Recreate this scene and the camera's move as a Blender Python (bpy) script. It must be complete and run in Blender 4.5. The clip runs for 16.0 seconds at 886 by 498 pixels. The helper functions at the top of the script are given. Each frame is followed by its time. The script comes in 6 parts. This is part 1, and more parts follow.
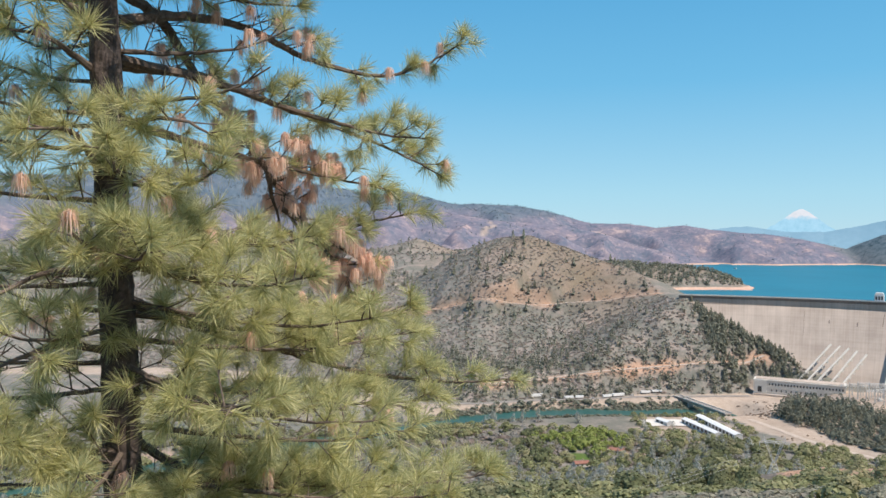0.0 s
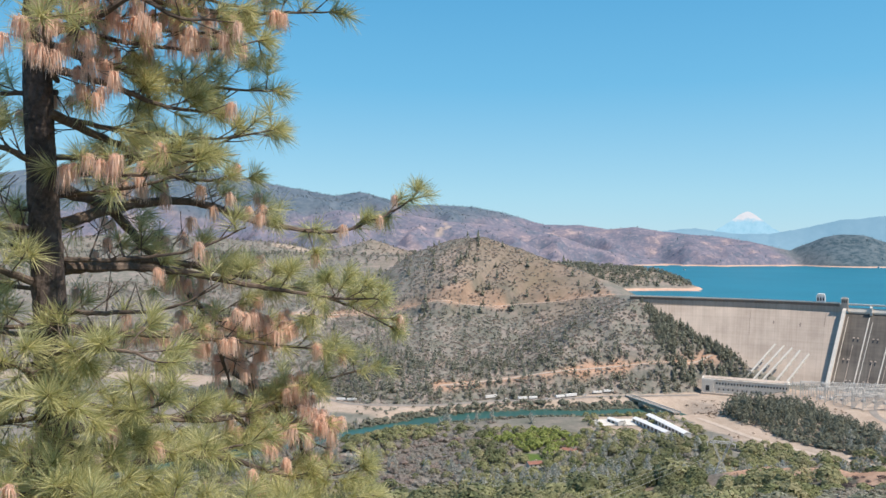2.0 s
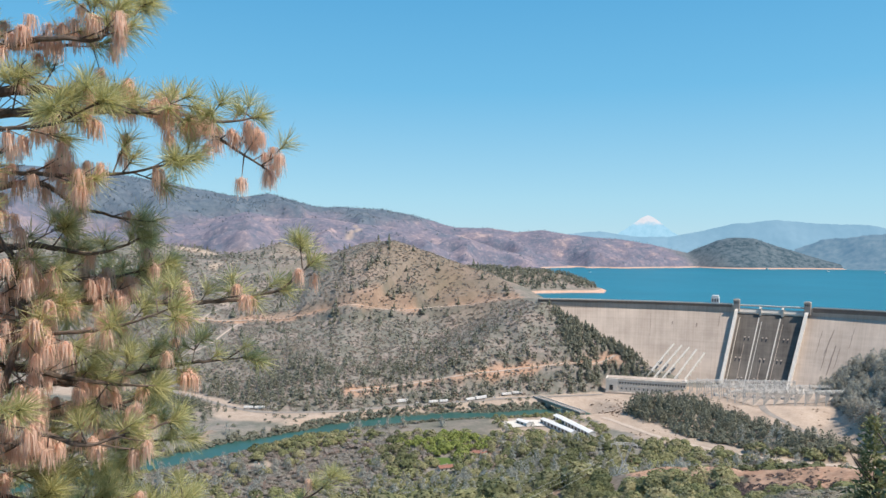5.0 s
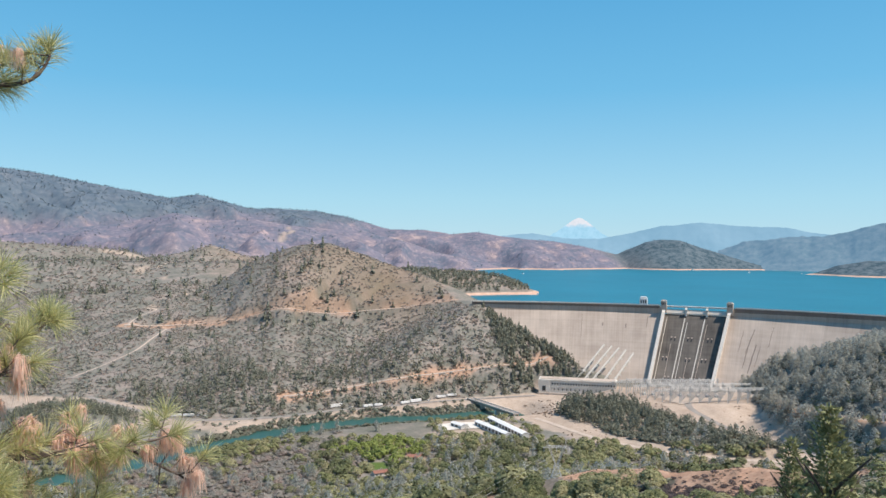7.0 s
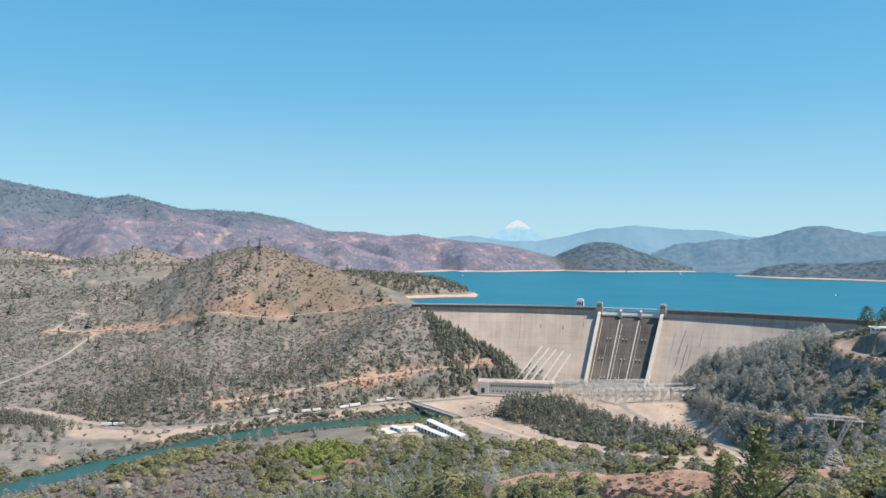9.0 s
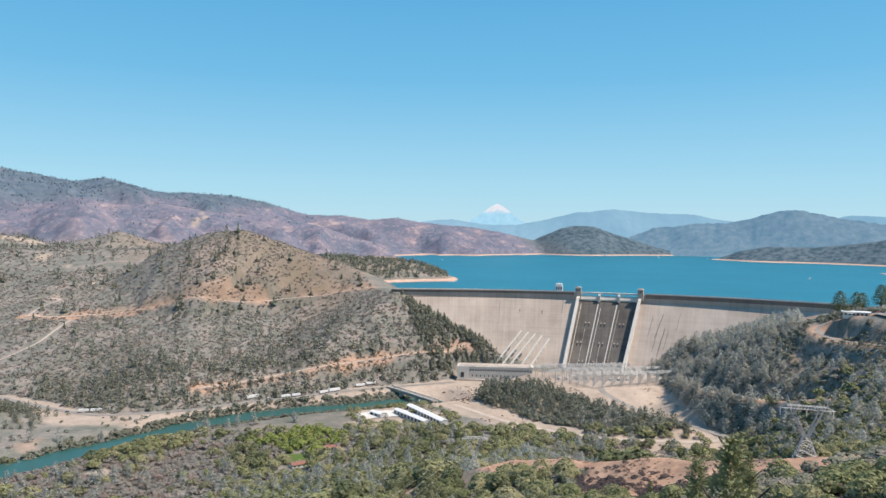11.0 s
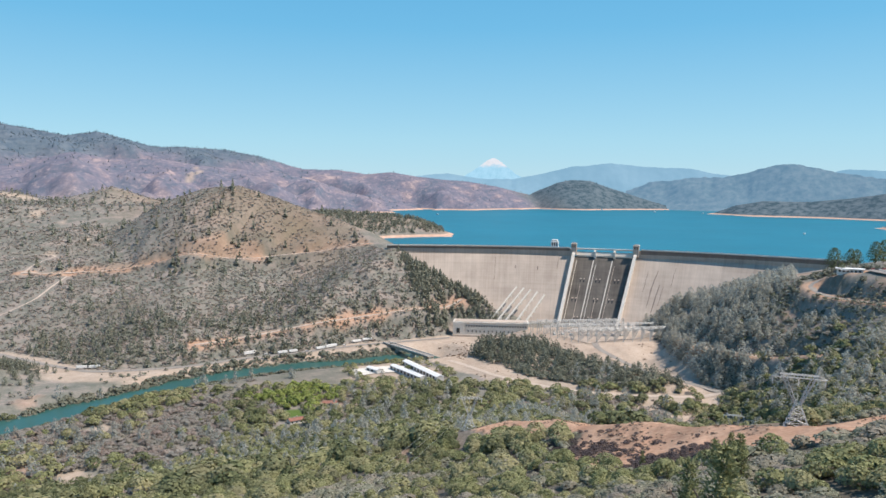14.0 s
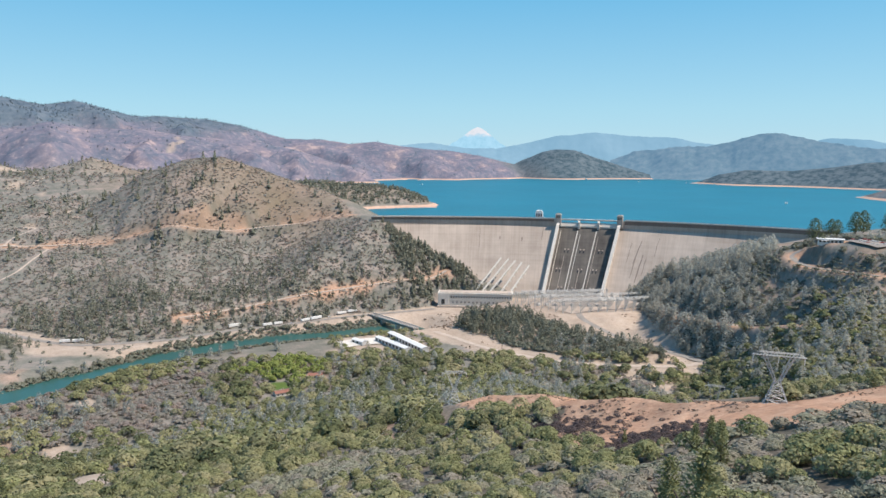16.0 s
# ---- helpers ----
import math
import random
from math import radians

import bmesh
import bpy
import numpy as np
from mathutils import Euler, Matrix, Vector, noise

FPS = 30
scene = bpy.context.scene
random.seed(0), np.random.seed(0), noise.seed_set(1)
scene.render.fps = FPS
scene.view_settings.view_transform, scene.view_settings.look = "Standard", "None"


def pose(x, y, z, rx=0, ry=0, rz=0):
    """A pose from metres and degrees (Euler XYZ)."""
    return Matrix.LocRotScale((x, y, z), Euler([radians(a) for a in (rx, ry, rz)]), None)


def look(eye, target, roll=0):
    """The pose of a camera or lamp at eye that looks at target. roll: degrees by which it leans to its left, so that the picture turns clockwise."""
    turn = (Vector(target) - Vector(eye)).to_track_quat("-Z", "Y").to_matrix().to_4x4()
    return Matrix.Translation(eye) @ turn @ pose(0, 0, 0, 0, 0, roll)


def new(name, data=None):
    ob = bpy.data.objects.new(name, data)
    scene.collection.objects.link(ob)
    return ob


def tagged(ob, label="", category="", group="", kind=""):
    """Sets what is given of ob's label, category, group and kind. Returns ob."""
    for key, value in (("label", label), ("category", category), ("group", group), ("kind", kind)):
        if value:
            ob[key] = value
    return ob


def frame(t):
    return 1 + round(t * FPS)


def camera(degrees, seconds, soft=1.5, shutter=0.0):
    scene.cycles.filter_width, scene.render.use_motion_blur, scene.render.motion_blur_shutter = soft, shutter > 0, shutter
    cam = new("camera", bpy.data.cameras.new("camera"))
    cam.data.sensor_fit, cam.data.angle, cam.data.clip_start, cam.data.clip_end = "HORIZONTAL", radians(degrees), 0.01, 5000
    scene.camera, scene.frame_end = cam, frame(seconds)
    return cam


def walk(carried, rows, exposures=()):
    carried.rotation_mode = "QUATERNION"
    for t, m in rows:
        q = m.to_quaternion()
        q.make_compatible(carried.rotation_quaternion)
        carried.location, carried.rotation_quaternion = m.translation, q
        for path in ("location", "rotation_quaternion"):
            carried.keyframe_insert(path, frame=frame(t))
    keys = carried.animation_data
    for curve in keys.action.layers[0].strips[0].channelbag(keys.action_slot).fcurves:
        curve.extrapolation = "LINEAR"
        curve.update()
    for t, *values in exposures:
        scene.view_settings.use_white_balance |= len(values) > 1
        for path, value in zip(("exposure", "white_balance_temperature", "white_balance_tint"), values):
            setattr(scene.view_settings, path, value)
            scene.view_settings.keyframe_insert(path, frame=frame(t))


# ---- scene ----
cam = camera(61.0, 16.0, soft=1.5)
PATH = [
    (0, pose(0.000, -0.001, 0.001, 89.307, -0.330, 0.000)),
    (0.5, pose(-0.015, 0.019, 0.389, 89.326, -0.381, -1.269)),
    (1, pose(-0.022, 0.035, 0.792, 89.376, -0.406, -2.316)),
    (1.5, pose(-0.017, 0.042, 1.221, 89.374, -0.436, -2.849)),
    (2, pose(-0.004, 0.040, 1.674, 89.371, -0.486, -3.438)),
    (2.5, pose(0.002, 0.036, 2.139, 89.373, -0.532, -4.486)),
    (3, pose(-0.007, 0.033, 2.608, 89.413, -0.563, -5.572)),
    (3.5, pose(-0.029, 0.030, 3.075, 89.435, -0.571, -6.646)),
    (4, pose(-0.058, 0.027, 3.543, 89.496, -0.534, -7.834)),
    (4.5, pose(-0.075, 0.012, 4.094, 89.540, -0.520, -9.001)),
    (5, pose(-0.078, -0.011, 4.761, 89.588, -0.508, -10.222)),
    (5.5, pose(-0.069, -0.020, 5.469, 89.636, -0.498, -11.473)),
    (6, pose(-0.054, 0.008, 6.141, 89.680, -0.493, -12.729)),
    (6.5, pose(-0.034, 0.096, 6.702, 89.718, -0.492, -13.966)),
    (7, pose(-0.022, 0.212, 7.193, 89.743, -0.492, -15.200)),
    (7.5, pose(0.006, 0.344, 7.662, 89.782, -0.496, -16.406)),
    (8, pose(0.052, 0.482, 8.107, 89.823, -0.500, -17.589)),
    (8.5, pose(0.110, 0.598, 8.544, 89.871, -0.517, -18.682)),
    (9, pose(0.173, 0.688, 8.987, 89.922, -0.530, -19.800)),
    (9.5, pose(0.215, 0.744, 9.481, 89.857, -0.545, -20.665)),
    (10, pose(0.239, 0.746, 10.064, 89.594, -0.560, -21.128)),
    (10.5, pose(0.266, 0.753, 10.704, 89.182, -0.572, -21.314)),
    (11, pose(0.322, 0.825, 11.373, 88.667, -0.581, -21.344)),
    (11.5, pose(0.428, 1.022, 12.040, 88.097, -0.586, -21.342)),
    (12, pose(0.545, 1.292, 12.691, 87.524, -0.586, -21.359)),
    (12.5, pose(0.709, 1.579, 13.351, 86.934, -0.588, -21.386)),
    (13, pose(0.928, 1.868, 14.024, 86.349, -0.576, -21.444)),
    (13.5, pose(1.159, 2.142, 14.713, 85.768, -0.556, -21.480)),
    (14, pose(1.364, 2.390, 15.422, 85.152, -0.527, -21.649)),
    (14.5, pose(1.537, 2.606, 16.144, 84.567, -0.494, -21.943)),
    (15, pose(1.688, 2.797, 16.864, 83.987, -0.471, -22.319)),
    (15.5, pose(1.827, 2.977, 17.579, 83.418, -0.447, -22.592)),
    (16, pose(1.961, 3.153, 18.292, 82.832, -0.413, -22.823)),
]
walk(cam, PATH)

# ---------------------------------------------------------------- light
SUN_AZ, SUN_EL = 127.0, 57.0        # compass from +y over +x, and height, in degrees
world = bpy.data.worlds.new("sky")
scene.world = world
world.use_nodes = True
wn = world.node_tree
sky = wn.nodes.new("ShaderNodeTexSky")
sky.sky_type, sky.sun_disc = "NISHITA", False
sky.sun_elevation, sky.sun_rotation = radians(SUN_EL), radians(SUN_AZ)
sky.altitude, sky.air_density, sky.dust_density, sky.ozone_density = 300, 1.0, 0.0, 2.0
# bright blue haze thickens towards the horizon
up = wn.nodes.new("ShaderNodeSeparateXYZ")
wn.links.new(wn.nodes.new("ShaderNodeTexCoord").outputs["Generated"], up.inputs[0])
haze = wn.nodes.new("ShaderNodeValToRGB")
stops = [(0.0, (0.46, 0.785, 0.99)), (0.06, (0.40, 0.77, 0.99)), (0.2, (0.17, 0.59, 0.94)), (0.36, (0.085, 0.45, 0.84)), (1.0, (0.06, 0.22, 0.52))]
while len(haze.color_ramp.elements) < len(stops):
    haze.color_ramp.elements.new(0.5)
for e, (pos, col) in zip(haze.color_ramp.elements, stops):
    e.position, e.color = pos, (*col, 1)
wn.links.new(up.outputs["Z"], haze.inputs[0])
gain = wn.nodes.new("ShaderNodeVectorMath")
gain.operation = "SCALE"
gain.inputs[3].default_value = 5.85
wn.links.new(haze.outputs[0], gain.inputs[0])
air = wn.nodes.new("ShaderNodeMix")
air.data_type = "RGBA"
air.inputs[0].default_value = 0.85
wn.links.new(sky.outputs[0], air.inputs[6])
wn.links.new(gain.outputs[0], air.inputs[7])
wn.links.new(air.outputs[2], wn.nodes["Background"].inputs[0])
wn.nodes["Background"].inputs[1].default_value = 0.13
sun = new("sun", bpy.data.lights.new("sun", "SUN"))
sun.data.energy, sun.data.angle, sun.data.color = 5.0, radians(0.5), (1.0, 0.88, 0.76)
sun_from = Vector((math.sin(radians(SUN_AZ)) * math.cos(radians(SUN_EL)), math.cos(radians(SUN_AZ)) * math.cos(radians(SUN_EL)), math.sin(radians(SUN_EL))))
sun.matrix_world = look(sun_from * 60, (0, 0, 0))
scene.view_settings.exposure = 0.17


# ---------------------------------------------------------------- materials
def mat(name, rough=0.9, metal=0.0, spec=0.3):
    m = bpy.data.materials.new(name)
    m.use_nodes = True
    b = m.node_tree.nodes["Principled BSDF"]
    b.inputs["Roughness"].default_value = rough
    b.inputs["Metallic"].default_value = metal
    b.inputs["Specular IOR Level"].default_value = spec
    return m, m.node_tree.nodes, m.node_tree.links, b


def noise_node(n, l, size, detail=4.0, rough=0.6, coords="Object", stretch=None):
    tc = n.new("ShaderNodeTexCoord")
    t = n.new("ShaderNodeTexNoise")
    t.inputs["Scale"].default_value = 1.0 / size
    t.inputs["Detail"].default_value = detail
    t.inputs["Roughness"].default_value = rough
    if stretch:
        mp = n.new("ShaderNodeMapping")
        mp.inputs["Scale"].default_value = stretch
        l.new(tc.outputs[coords], mp.inputs[0])
        l.new(mp.outputs[0], t.inputs["Vector"])
    else:
        l.new(tc.outputs[coords], t.inputs["Vector"])
    return t.outputs["Fac"]


def ramp(n, l, fac, stops):
    r = n.new("ShaderNodeValToRGB")
    e = r.color_ramp.elements
    while len(e) < len(stops):
        e.new(0.5)
    for k, (pos, col) in enumerate(stops):
        e[k].position, e[k].color = pos, (*col, 1)
    l.new(fac, r.inputs[0])
    return r.outputs[0]


def mixed(n, l, fac, a, b, mode="MIX"):
    m = n.new("ShaderNodeMix")
    m.data_type, m.blend_type = "RGBA", mode
    for sock, v in ((0, fac), (6, a), (7, b)):
        if isinstance(v, (int, float)):
            m.inputs[sock].default_value = v
        elif isinstance(v, tuple):
            m.inputs[sock].default_value = (*v, 1)
        else:
            l.new(v, m.inputs[sock])
    return m.outputs[2]


def bumped(n, l, b, fac, strength, distance):
    u = n.new("ShaderNodeBump")
    u.inputs["Strength"].default_value, u.inputs["Distance"].default_value = strength, distance
    l.new(fac, u.inputs["Height"])
    l.new(u.outputs[0], b.inputs["Normal"])


def grainy(name, dark, light, size=1.0, fine=0.15, rough=0.85, metal=0.0, bump=0.3, spec=0.3, jitter=0.0):
    """A surface with a broad and a fine mottling; jitter varies whole pieces."""
    m, n, l, b = mat(name, rough, metal, spec)
    c = ramp(n, l, noise_node(n, l, size), [(0.3, dark), (0.7, light)])
    f = noise_node(n, l, fine, 3)
    c = mixed(n, l, 0.35, c, ramp(n, l, f, [(0.3, tuple(v * 0.6 for v in dark)), (0.7, tuple(min(1, v * 1.25) for v in light))]))
    if jitter:
        info = n.new("ShaderNodeObjectInfo")
        mp = n.new("ShaderNodeMapRange")
        mp.inputs[3].default_value, mp.inputs[4].default_value = 1 - jitter, 1 + jitter
        l.new(info.outputs["Random"], mp.inputs[0])
        hv = n.new("ShaderNodeHueSaturation")
        l.new(mp.outputs[0], hv.inputs["Value"])
        l.new(c, hv.inputs["Color"])
        c = hv.outputs[0]
    l.new(c, b.inputs["Base Color"])
    if bump:
        bumped(n, l, b, f, bump, fine * 0.3)
    return m


def streaked(name, dark, light, jitter):
    """Concrete with rain streaks that run down it and broad uneven lifts."""
    m, n, l, b = mat(name, 0.9, 0.0, 0.2)
    broad = ramp(n, l, noise_node(n, l, 40, 4), [(0.3, dark), (0.7, light)])
    # coordinates along the dam's curve and up its face
    g = n.new("ShaderNodeNewGeometry")
    xyz = n.new("ShaderNodeSeparateXYZ")
    l.new(g.outputs["Position"], xyz.inputs[0])
    calc = []
    for op, first, second in (("SUBTRACT", xyz.outputs["X"], 128.8), ("SUBTRACT", xyz.outputs["Y"], 363.5)):
        q = n.new("ShaderNodeMath")
        q.operation = op
        l.new(first, q.inputs[0])
        q.inputs[1].default_value = second
        calc.append(q.outputs[0])
    turn = n.new("ShaderNodeMath")
    turn.operation = "ARCTAN2"
    l.new(calc[0], turn.inputs[0])
    l.new(calc[1], turn.inputs[1])
    face = n.new("ShaderNodeCombineXYZ")
    l.new(turn.outputs[0], face.inputs[0])
    l.new(xyz.outputs["Z"], face.inputs[2])

    def down_face(width, tall, detail):
        mp = n.new("ShaderNodeMapping")
        mp.inputs["Scale"].default_value = (900.0 / width, 1.0, 1.0 / tall)
        l.new(face.outputs[0], mp.inputs[0])
        t = n.new("ShaderNodeTexNoise")
        t.inputs["Scale"].default_value = 1.0
        t.inputs["Detail"].default_value = detail
        l.new(mp.outputs[0], t.inputs["Vector"])
        return t.outputs["Fac"]

    runs = down_face(7.0, 160.0, 4)
    thin = down_face(2.2, 60.0, 3)
    lifts = down_face(300.0, 3.0, 1)
    c = mixed(n, l, 0.2, broad, ramp(n, l, runs, [(0.36, dark), (0.58, light)]))
    c = mixed(n, l, 0.13, c, ramp(n, l, thin, [(0.38, tuple(v * 0.7 for v in dark)), (0.6, tuple(min(1, v * 1.1) for v in light))]))
    c = mixed(n, l, 0.12, c, ramp(n, l, lifts, [(0.4, dark), (0.6, light)]))
    if jitter:
        info = n.new("ShaderNodeObjectInfo")
        mp = n.new("ShaderNodeMapRange")
        mp.inputs[3].default_value, mp.inputs[4].default_value = 1 - jitter, 1 + jitter
        l.new(info.outputs["Random"], mp.inputs[0])
        hv = n.new("ShaderNodeHueSaturation")
        l.new(mp.outputs[0], hv.inputs["Value"])
        l.new(c, hv.inputs["Color"])
        c = hv.outputs[0]
    l.new(c, b.inputs["Base Color"])
    bumped(n, l, b, lifts, 0.15, 0.2)
    return m


def leafy(name, dark, light, dry=None, rough=0.75, thin=0.42, spec=0.15):
    """Foliage: each clump of leaves and each plant has its own tone."""
    m, n, l, b = mat(name, rough, 0.0, spec)
    g = n.new("ShaderNodeNewGeometry")
    c = ramp(n, l, g.outputs["Random Per Island"], [(0.0, dark), (1.0, light)])
    a = n.new("ShaderNodeAttribute")
    a.attribute_name = "tint"
    if dry:
        c = mixed(n, l, a.outputs["Fac"], c, dry)
    l.new(c, b.inputs["Base Color"])
    t = n.new("ShaderNodeBsdfTranslucent")
    l.new(c, t.inputs["Color"])
    both = n.new("ShaderNodeMixShader")
    both.inputs[0].default_value = thin
    l.new(b.outputs[0], both.inputs[1])
    l.new(t.outputs[0], both.inputs[2])
    l.new(both.outputs[0], n["Material Output"].inputs["Surface"])
    return m


LAKE_TOP = -108.5


def ground_material():
    """Soil, dry grass and brush litter by the sheet's own cover masks."""
    m, n, l, b = mat("hillside_ground", 0.95, 0.0, 0.1)
    mid = noise_node(n, l, 9, 5, 0.65)
    fine = noise_node(n, l, 1.6, 4, 0.7)
    brush = ramp(n, l, mid, [(0.3, (0.135, 0.14, 0.122)), (0.5, (0.20, 0.195, 0.172)), (0.7, (0.38, 0.315, 0.285))])
    brush = mixed(n, l, 0.5, brush, ramp(n, l, fine, [(0.35, (0.13, 0.132, 0.112)), (0.65, (0.29, 0.275, 0.245))]))
    brush = mixed(n, l, 0.5, brush, ramp(n, l, noise_node(n, l, 34, 7, 0.75), [(0.40, (0.115, 0.13, 0.105)), (0.5, (0.21, 0.205, 0.18)), (0.60, (0.37, 0.30, 0.27))]))
    soil = ramp(n, l, mid, [(0.3, (0.39, 0.19, 0.115)), (0.5, (0.54, 0.295, 0.185)), (0.7, (0.65, 0.425, 0.30))])
    soil = mixed(n, l, 0.35, soil, ramp(n, l, noise_node(n, l, 22, 6, 0.72), [(0.38, (0.33, 0.17, 0.11)), (0.5, (0.53, 0.31, 0.20)), (0.62, (0.66, 0.47, 0.35))]))
    soil = mixed(n, l, 0.4, soil, ramp(n, l, fine, [(0.3, (0.30, 0.17, 0.11)), (0.7, (0.64, 0.45, 0.33))]))
    sand = ramp(n, l, mid, [(0.3, (0.33, 0.26, 0.205)), (0.5, (0.45, 0.36, 0.29)), (0.7, (0.56, 0.465, 0.385))])
    sand = mixed(n, l, 0.45, sand, ramp(n, l, noise_node(n, l, 38, 6, 0.7), [(0.36, (0.30, 0.225, 0.17)), (0.5, (0.46, 0.36, 0.28)), (0.64, (0.60, 0.50, 0.42))]))
    sand = mixed(n, l, 0.35, sand, ramp(n, l, fine, [(0.3, (0.27, 0.215, 0.17)), (0.7, (0.56, 0.46, 0.38))]))
    grass = ramp(n, l, noise_node(n, l, 60, 5, 0.65), [(0.35, (0.115, 0.12, 0.085)), (0.65, (0.19, 0.158, 0.122))])
    # burnt slopes of the far range, with haze blue mixed into their colours
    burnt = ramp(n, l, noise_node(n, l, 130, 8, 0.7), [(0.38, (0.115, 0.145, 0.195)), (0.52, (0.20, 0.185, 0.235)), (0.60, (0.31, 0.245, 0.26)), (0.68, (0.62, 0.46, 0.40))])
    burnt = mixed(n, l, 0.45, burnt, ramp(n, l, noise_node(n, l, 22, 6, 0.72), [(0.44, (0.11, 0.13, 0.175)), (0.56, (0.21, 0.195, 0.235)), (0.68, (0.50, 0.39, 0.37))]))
    shore = ramp(n, l, mid, [(0.3, (0.48, 0.31, 0.23)), (0.7, (0.63, 0.45, 0.36))])
    # far tree cover, its green pushed towards blue as painted haze
    hazy_forest = ramp(n, l, noise_node(n, l, 40, 5, 0.65), [(0.35, (0.072, 0.115, 0.158)), (0.65, (0.14, 0.18, 0.215))])
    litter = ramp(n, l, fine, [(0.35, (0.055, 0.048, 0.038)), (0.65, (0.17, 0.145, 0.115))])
    # wooded far shores, likewise given a painted haze tint
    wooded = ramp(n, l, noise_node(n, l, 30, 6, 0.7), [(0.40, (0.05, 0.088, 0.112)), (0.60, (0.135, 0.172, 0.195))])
    col = brush
    for attr, look_col in (("grass", grass), ("burnt", burnt), ("hazy_forest", hazy_forest), ("wooded", wooded), ("litter", litter), ("soil", soil), ("sand", sand), ("lawn", (0.10, 0.15, 0.04))):
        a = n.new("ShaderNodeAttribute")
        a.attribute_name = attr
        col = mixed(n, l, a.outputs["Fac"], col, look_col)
    # a bare rim just above the water
    g = n.new("ShaderNodeNewGeometry")
    zz = n.new("ShaderNodeSeparateXYZ")
    l.new(g.outputs["Position"], zz.inputs[0])
    rim = n.new("ShaderNodeMapRange")
    rim.inputs[1].default_value, rim.inputs[2].default_value = LAKE_TOP + 6.5, LAKE_TOP + 4.5
    l.new(zz.outputs["Z"], rim.inputs[0])
    a = n.new("ShaderNodeAttribute")
    a.attribute_name = "shore"
    both = n.new("ShaderNodeMath")
    both.operation = "MULTIPLY"
    l.new(rim.outputs[0], both.inputs[0])
    l.new(a.outputs["Fac"], both.inputs[1])
    col = mixed(n, l, both.outputs[0], col, shore)
    l.new(col, b.inputs["Base Color"])
    bumped(n, l, b, mid, 0.7, 1.5)
    return m


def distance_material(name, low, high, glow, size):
    """A far backdrop of hills seen through kilometres of bright air, which is put in as emission."""
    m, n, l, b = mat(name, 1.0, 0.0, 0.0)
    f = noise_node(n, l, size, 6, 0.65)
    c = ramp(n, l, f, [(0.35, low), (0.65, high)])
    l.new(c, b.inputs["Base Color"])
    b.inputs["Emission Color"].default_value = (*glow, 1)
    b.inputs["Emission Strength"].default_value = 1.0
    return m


def water_material(name, deep, rough, ripple, size):
    m, n, l, b = mat(name, rough, 0.0, 0.25)
    c = ramp(n, l, noise_node(n, l, size * 60, 3), [(0.3, tuple(v * 0.9 for v in deep)), (0.7, tuple(v * 1.1 for v in deep))])
    l.new(c, b.inputs["Base Color"])
    bumped(n, l, b, noise_node(n, l, size, 3), ripple, size * 0.2)
    return m


GROUND = ground_material()
LAKE = water_material("lake_water", (0.012, 0.155, 0.225), 0.4, 0.25, 4.0)
RIVER_W = water_material("river_water", (0.035, 0.105, 0.092), 0.3, 0.2, 2.0)
ROAD = grainy("asphalt_road", (0.23, 0.21, 0.19), (0.33, 0.30, 0.27), 12, 1.0, 0.9, bump=0.1)
DIRT = grainy("dirt_road", (0.42, 0.34, 0.275), (0.56, 0.47, 0.395), 10, 1.0, 0.95, bump=0.2)
# dark tone paints the shade below the crest; seepage streaks share it
SHADE_SEEP = streaked("crest_shade_and_seep_concrete", (0.17, 0.135, 0.12), (0.29, 0.245, 0.22), 0.0)
CONCRETE = streaked("dam_concrete", (0.37, 0.305, 0.258), (0.575, 0.49, 0.42), 0.04)
PALE = grainy("pale_concrete", (0.60, 0.56, 0.50), (0.72, 0.68, 0.62), 8, 0.8, 0.85, bump=0.1)
DARKCON = streaked("stained_chute_concrete", (0.06, 0.055, 0.052), (0.20, 0.18, 0.16), 0.0)
WHITE = grainy("white_paint", (0.70, 0.70, 0.68), (0.82, 0.82, 0.80), 3, 0.4, 0.6, bump=0.05)
ROOF = grainy("brown_red_shingles", (0.22, 0.10, 0.075), (0.34, 0.17, 0.125), 2, 0.3, 0.9, bump=0.2)
STEEL = grainy("galvanised_steel", (0.42, 0.43, 0.43), (0.56, 0.57, 0.57), 1.5, 0.3, 0.55, 0.1, 0.05)
GLASS = grainy("dark_window_glass", (0.03, 0.035, 0.04), (0.05, 0.055, 0.06), 2, 0.5, 0.15, bump=0.0, spec=0.5)
BARK = grainy("pine_bark", (0.02, 0.016, 0.015), (0.17, 0.135, 0.12), 0.10, 0.03, 0.95, bump=1.0)
TWIG = grainy("pine_twig_bark", (0.06, 0.046, 0.038), (0.21, 0.165, 0.135), 0.1, 0.02, 0.9, bump=0.6)
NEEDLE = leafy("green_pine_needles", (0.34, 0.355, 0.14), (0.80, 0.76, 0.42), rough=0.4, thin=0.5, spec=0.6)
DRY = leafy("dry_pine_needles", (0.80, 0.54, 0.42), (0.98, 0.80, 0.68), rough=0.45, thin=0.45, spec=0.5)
OAK = leafy("oak_leaves", (0.14, 0.155, 0.07), (0.345, 0.36, 0.18), dry=(0.37, 0.345, 0.20), thin=0.25)
DEEPOAK = leafy("dark_live_oak_leaves", (0.08, 0.098, 0.05), (0.20, 0.22, 0.11), dry=(0.26, 0.25, 0.15), thin=0.22)
LIME = leafy("bright_green_leaves", (0.17, 0.215, 0.06), (0.33, 0.37, 0.12), thin=0.25)
BRUSH = leafy("grey_chaparral_leaves", (0.30, 0.292, 0.26), (0.48, 0.462, 0.418), dry=(0.44, 0.355, 0.315), thin=0.55)
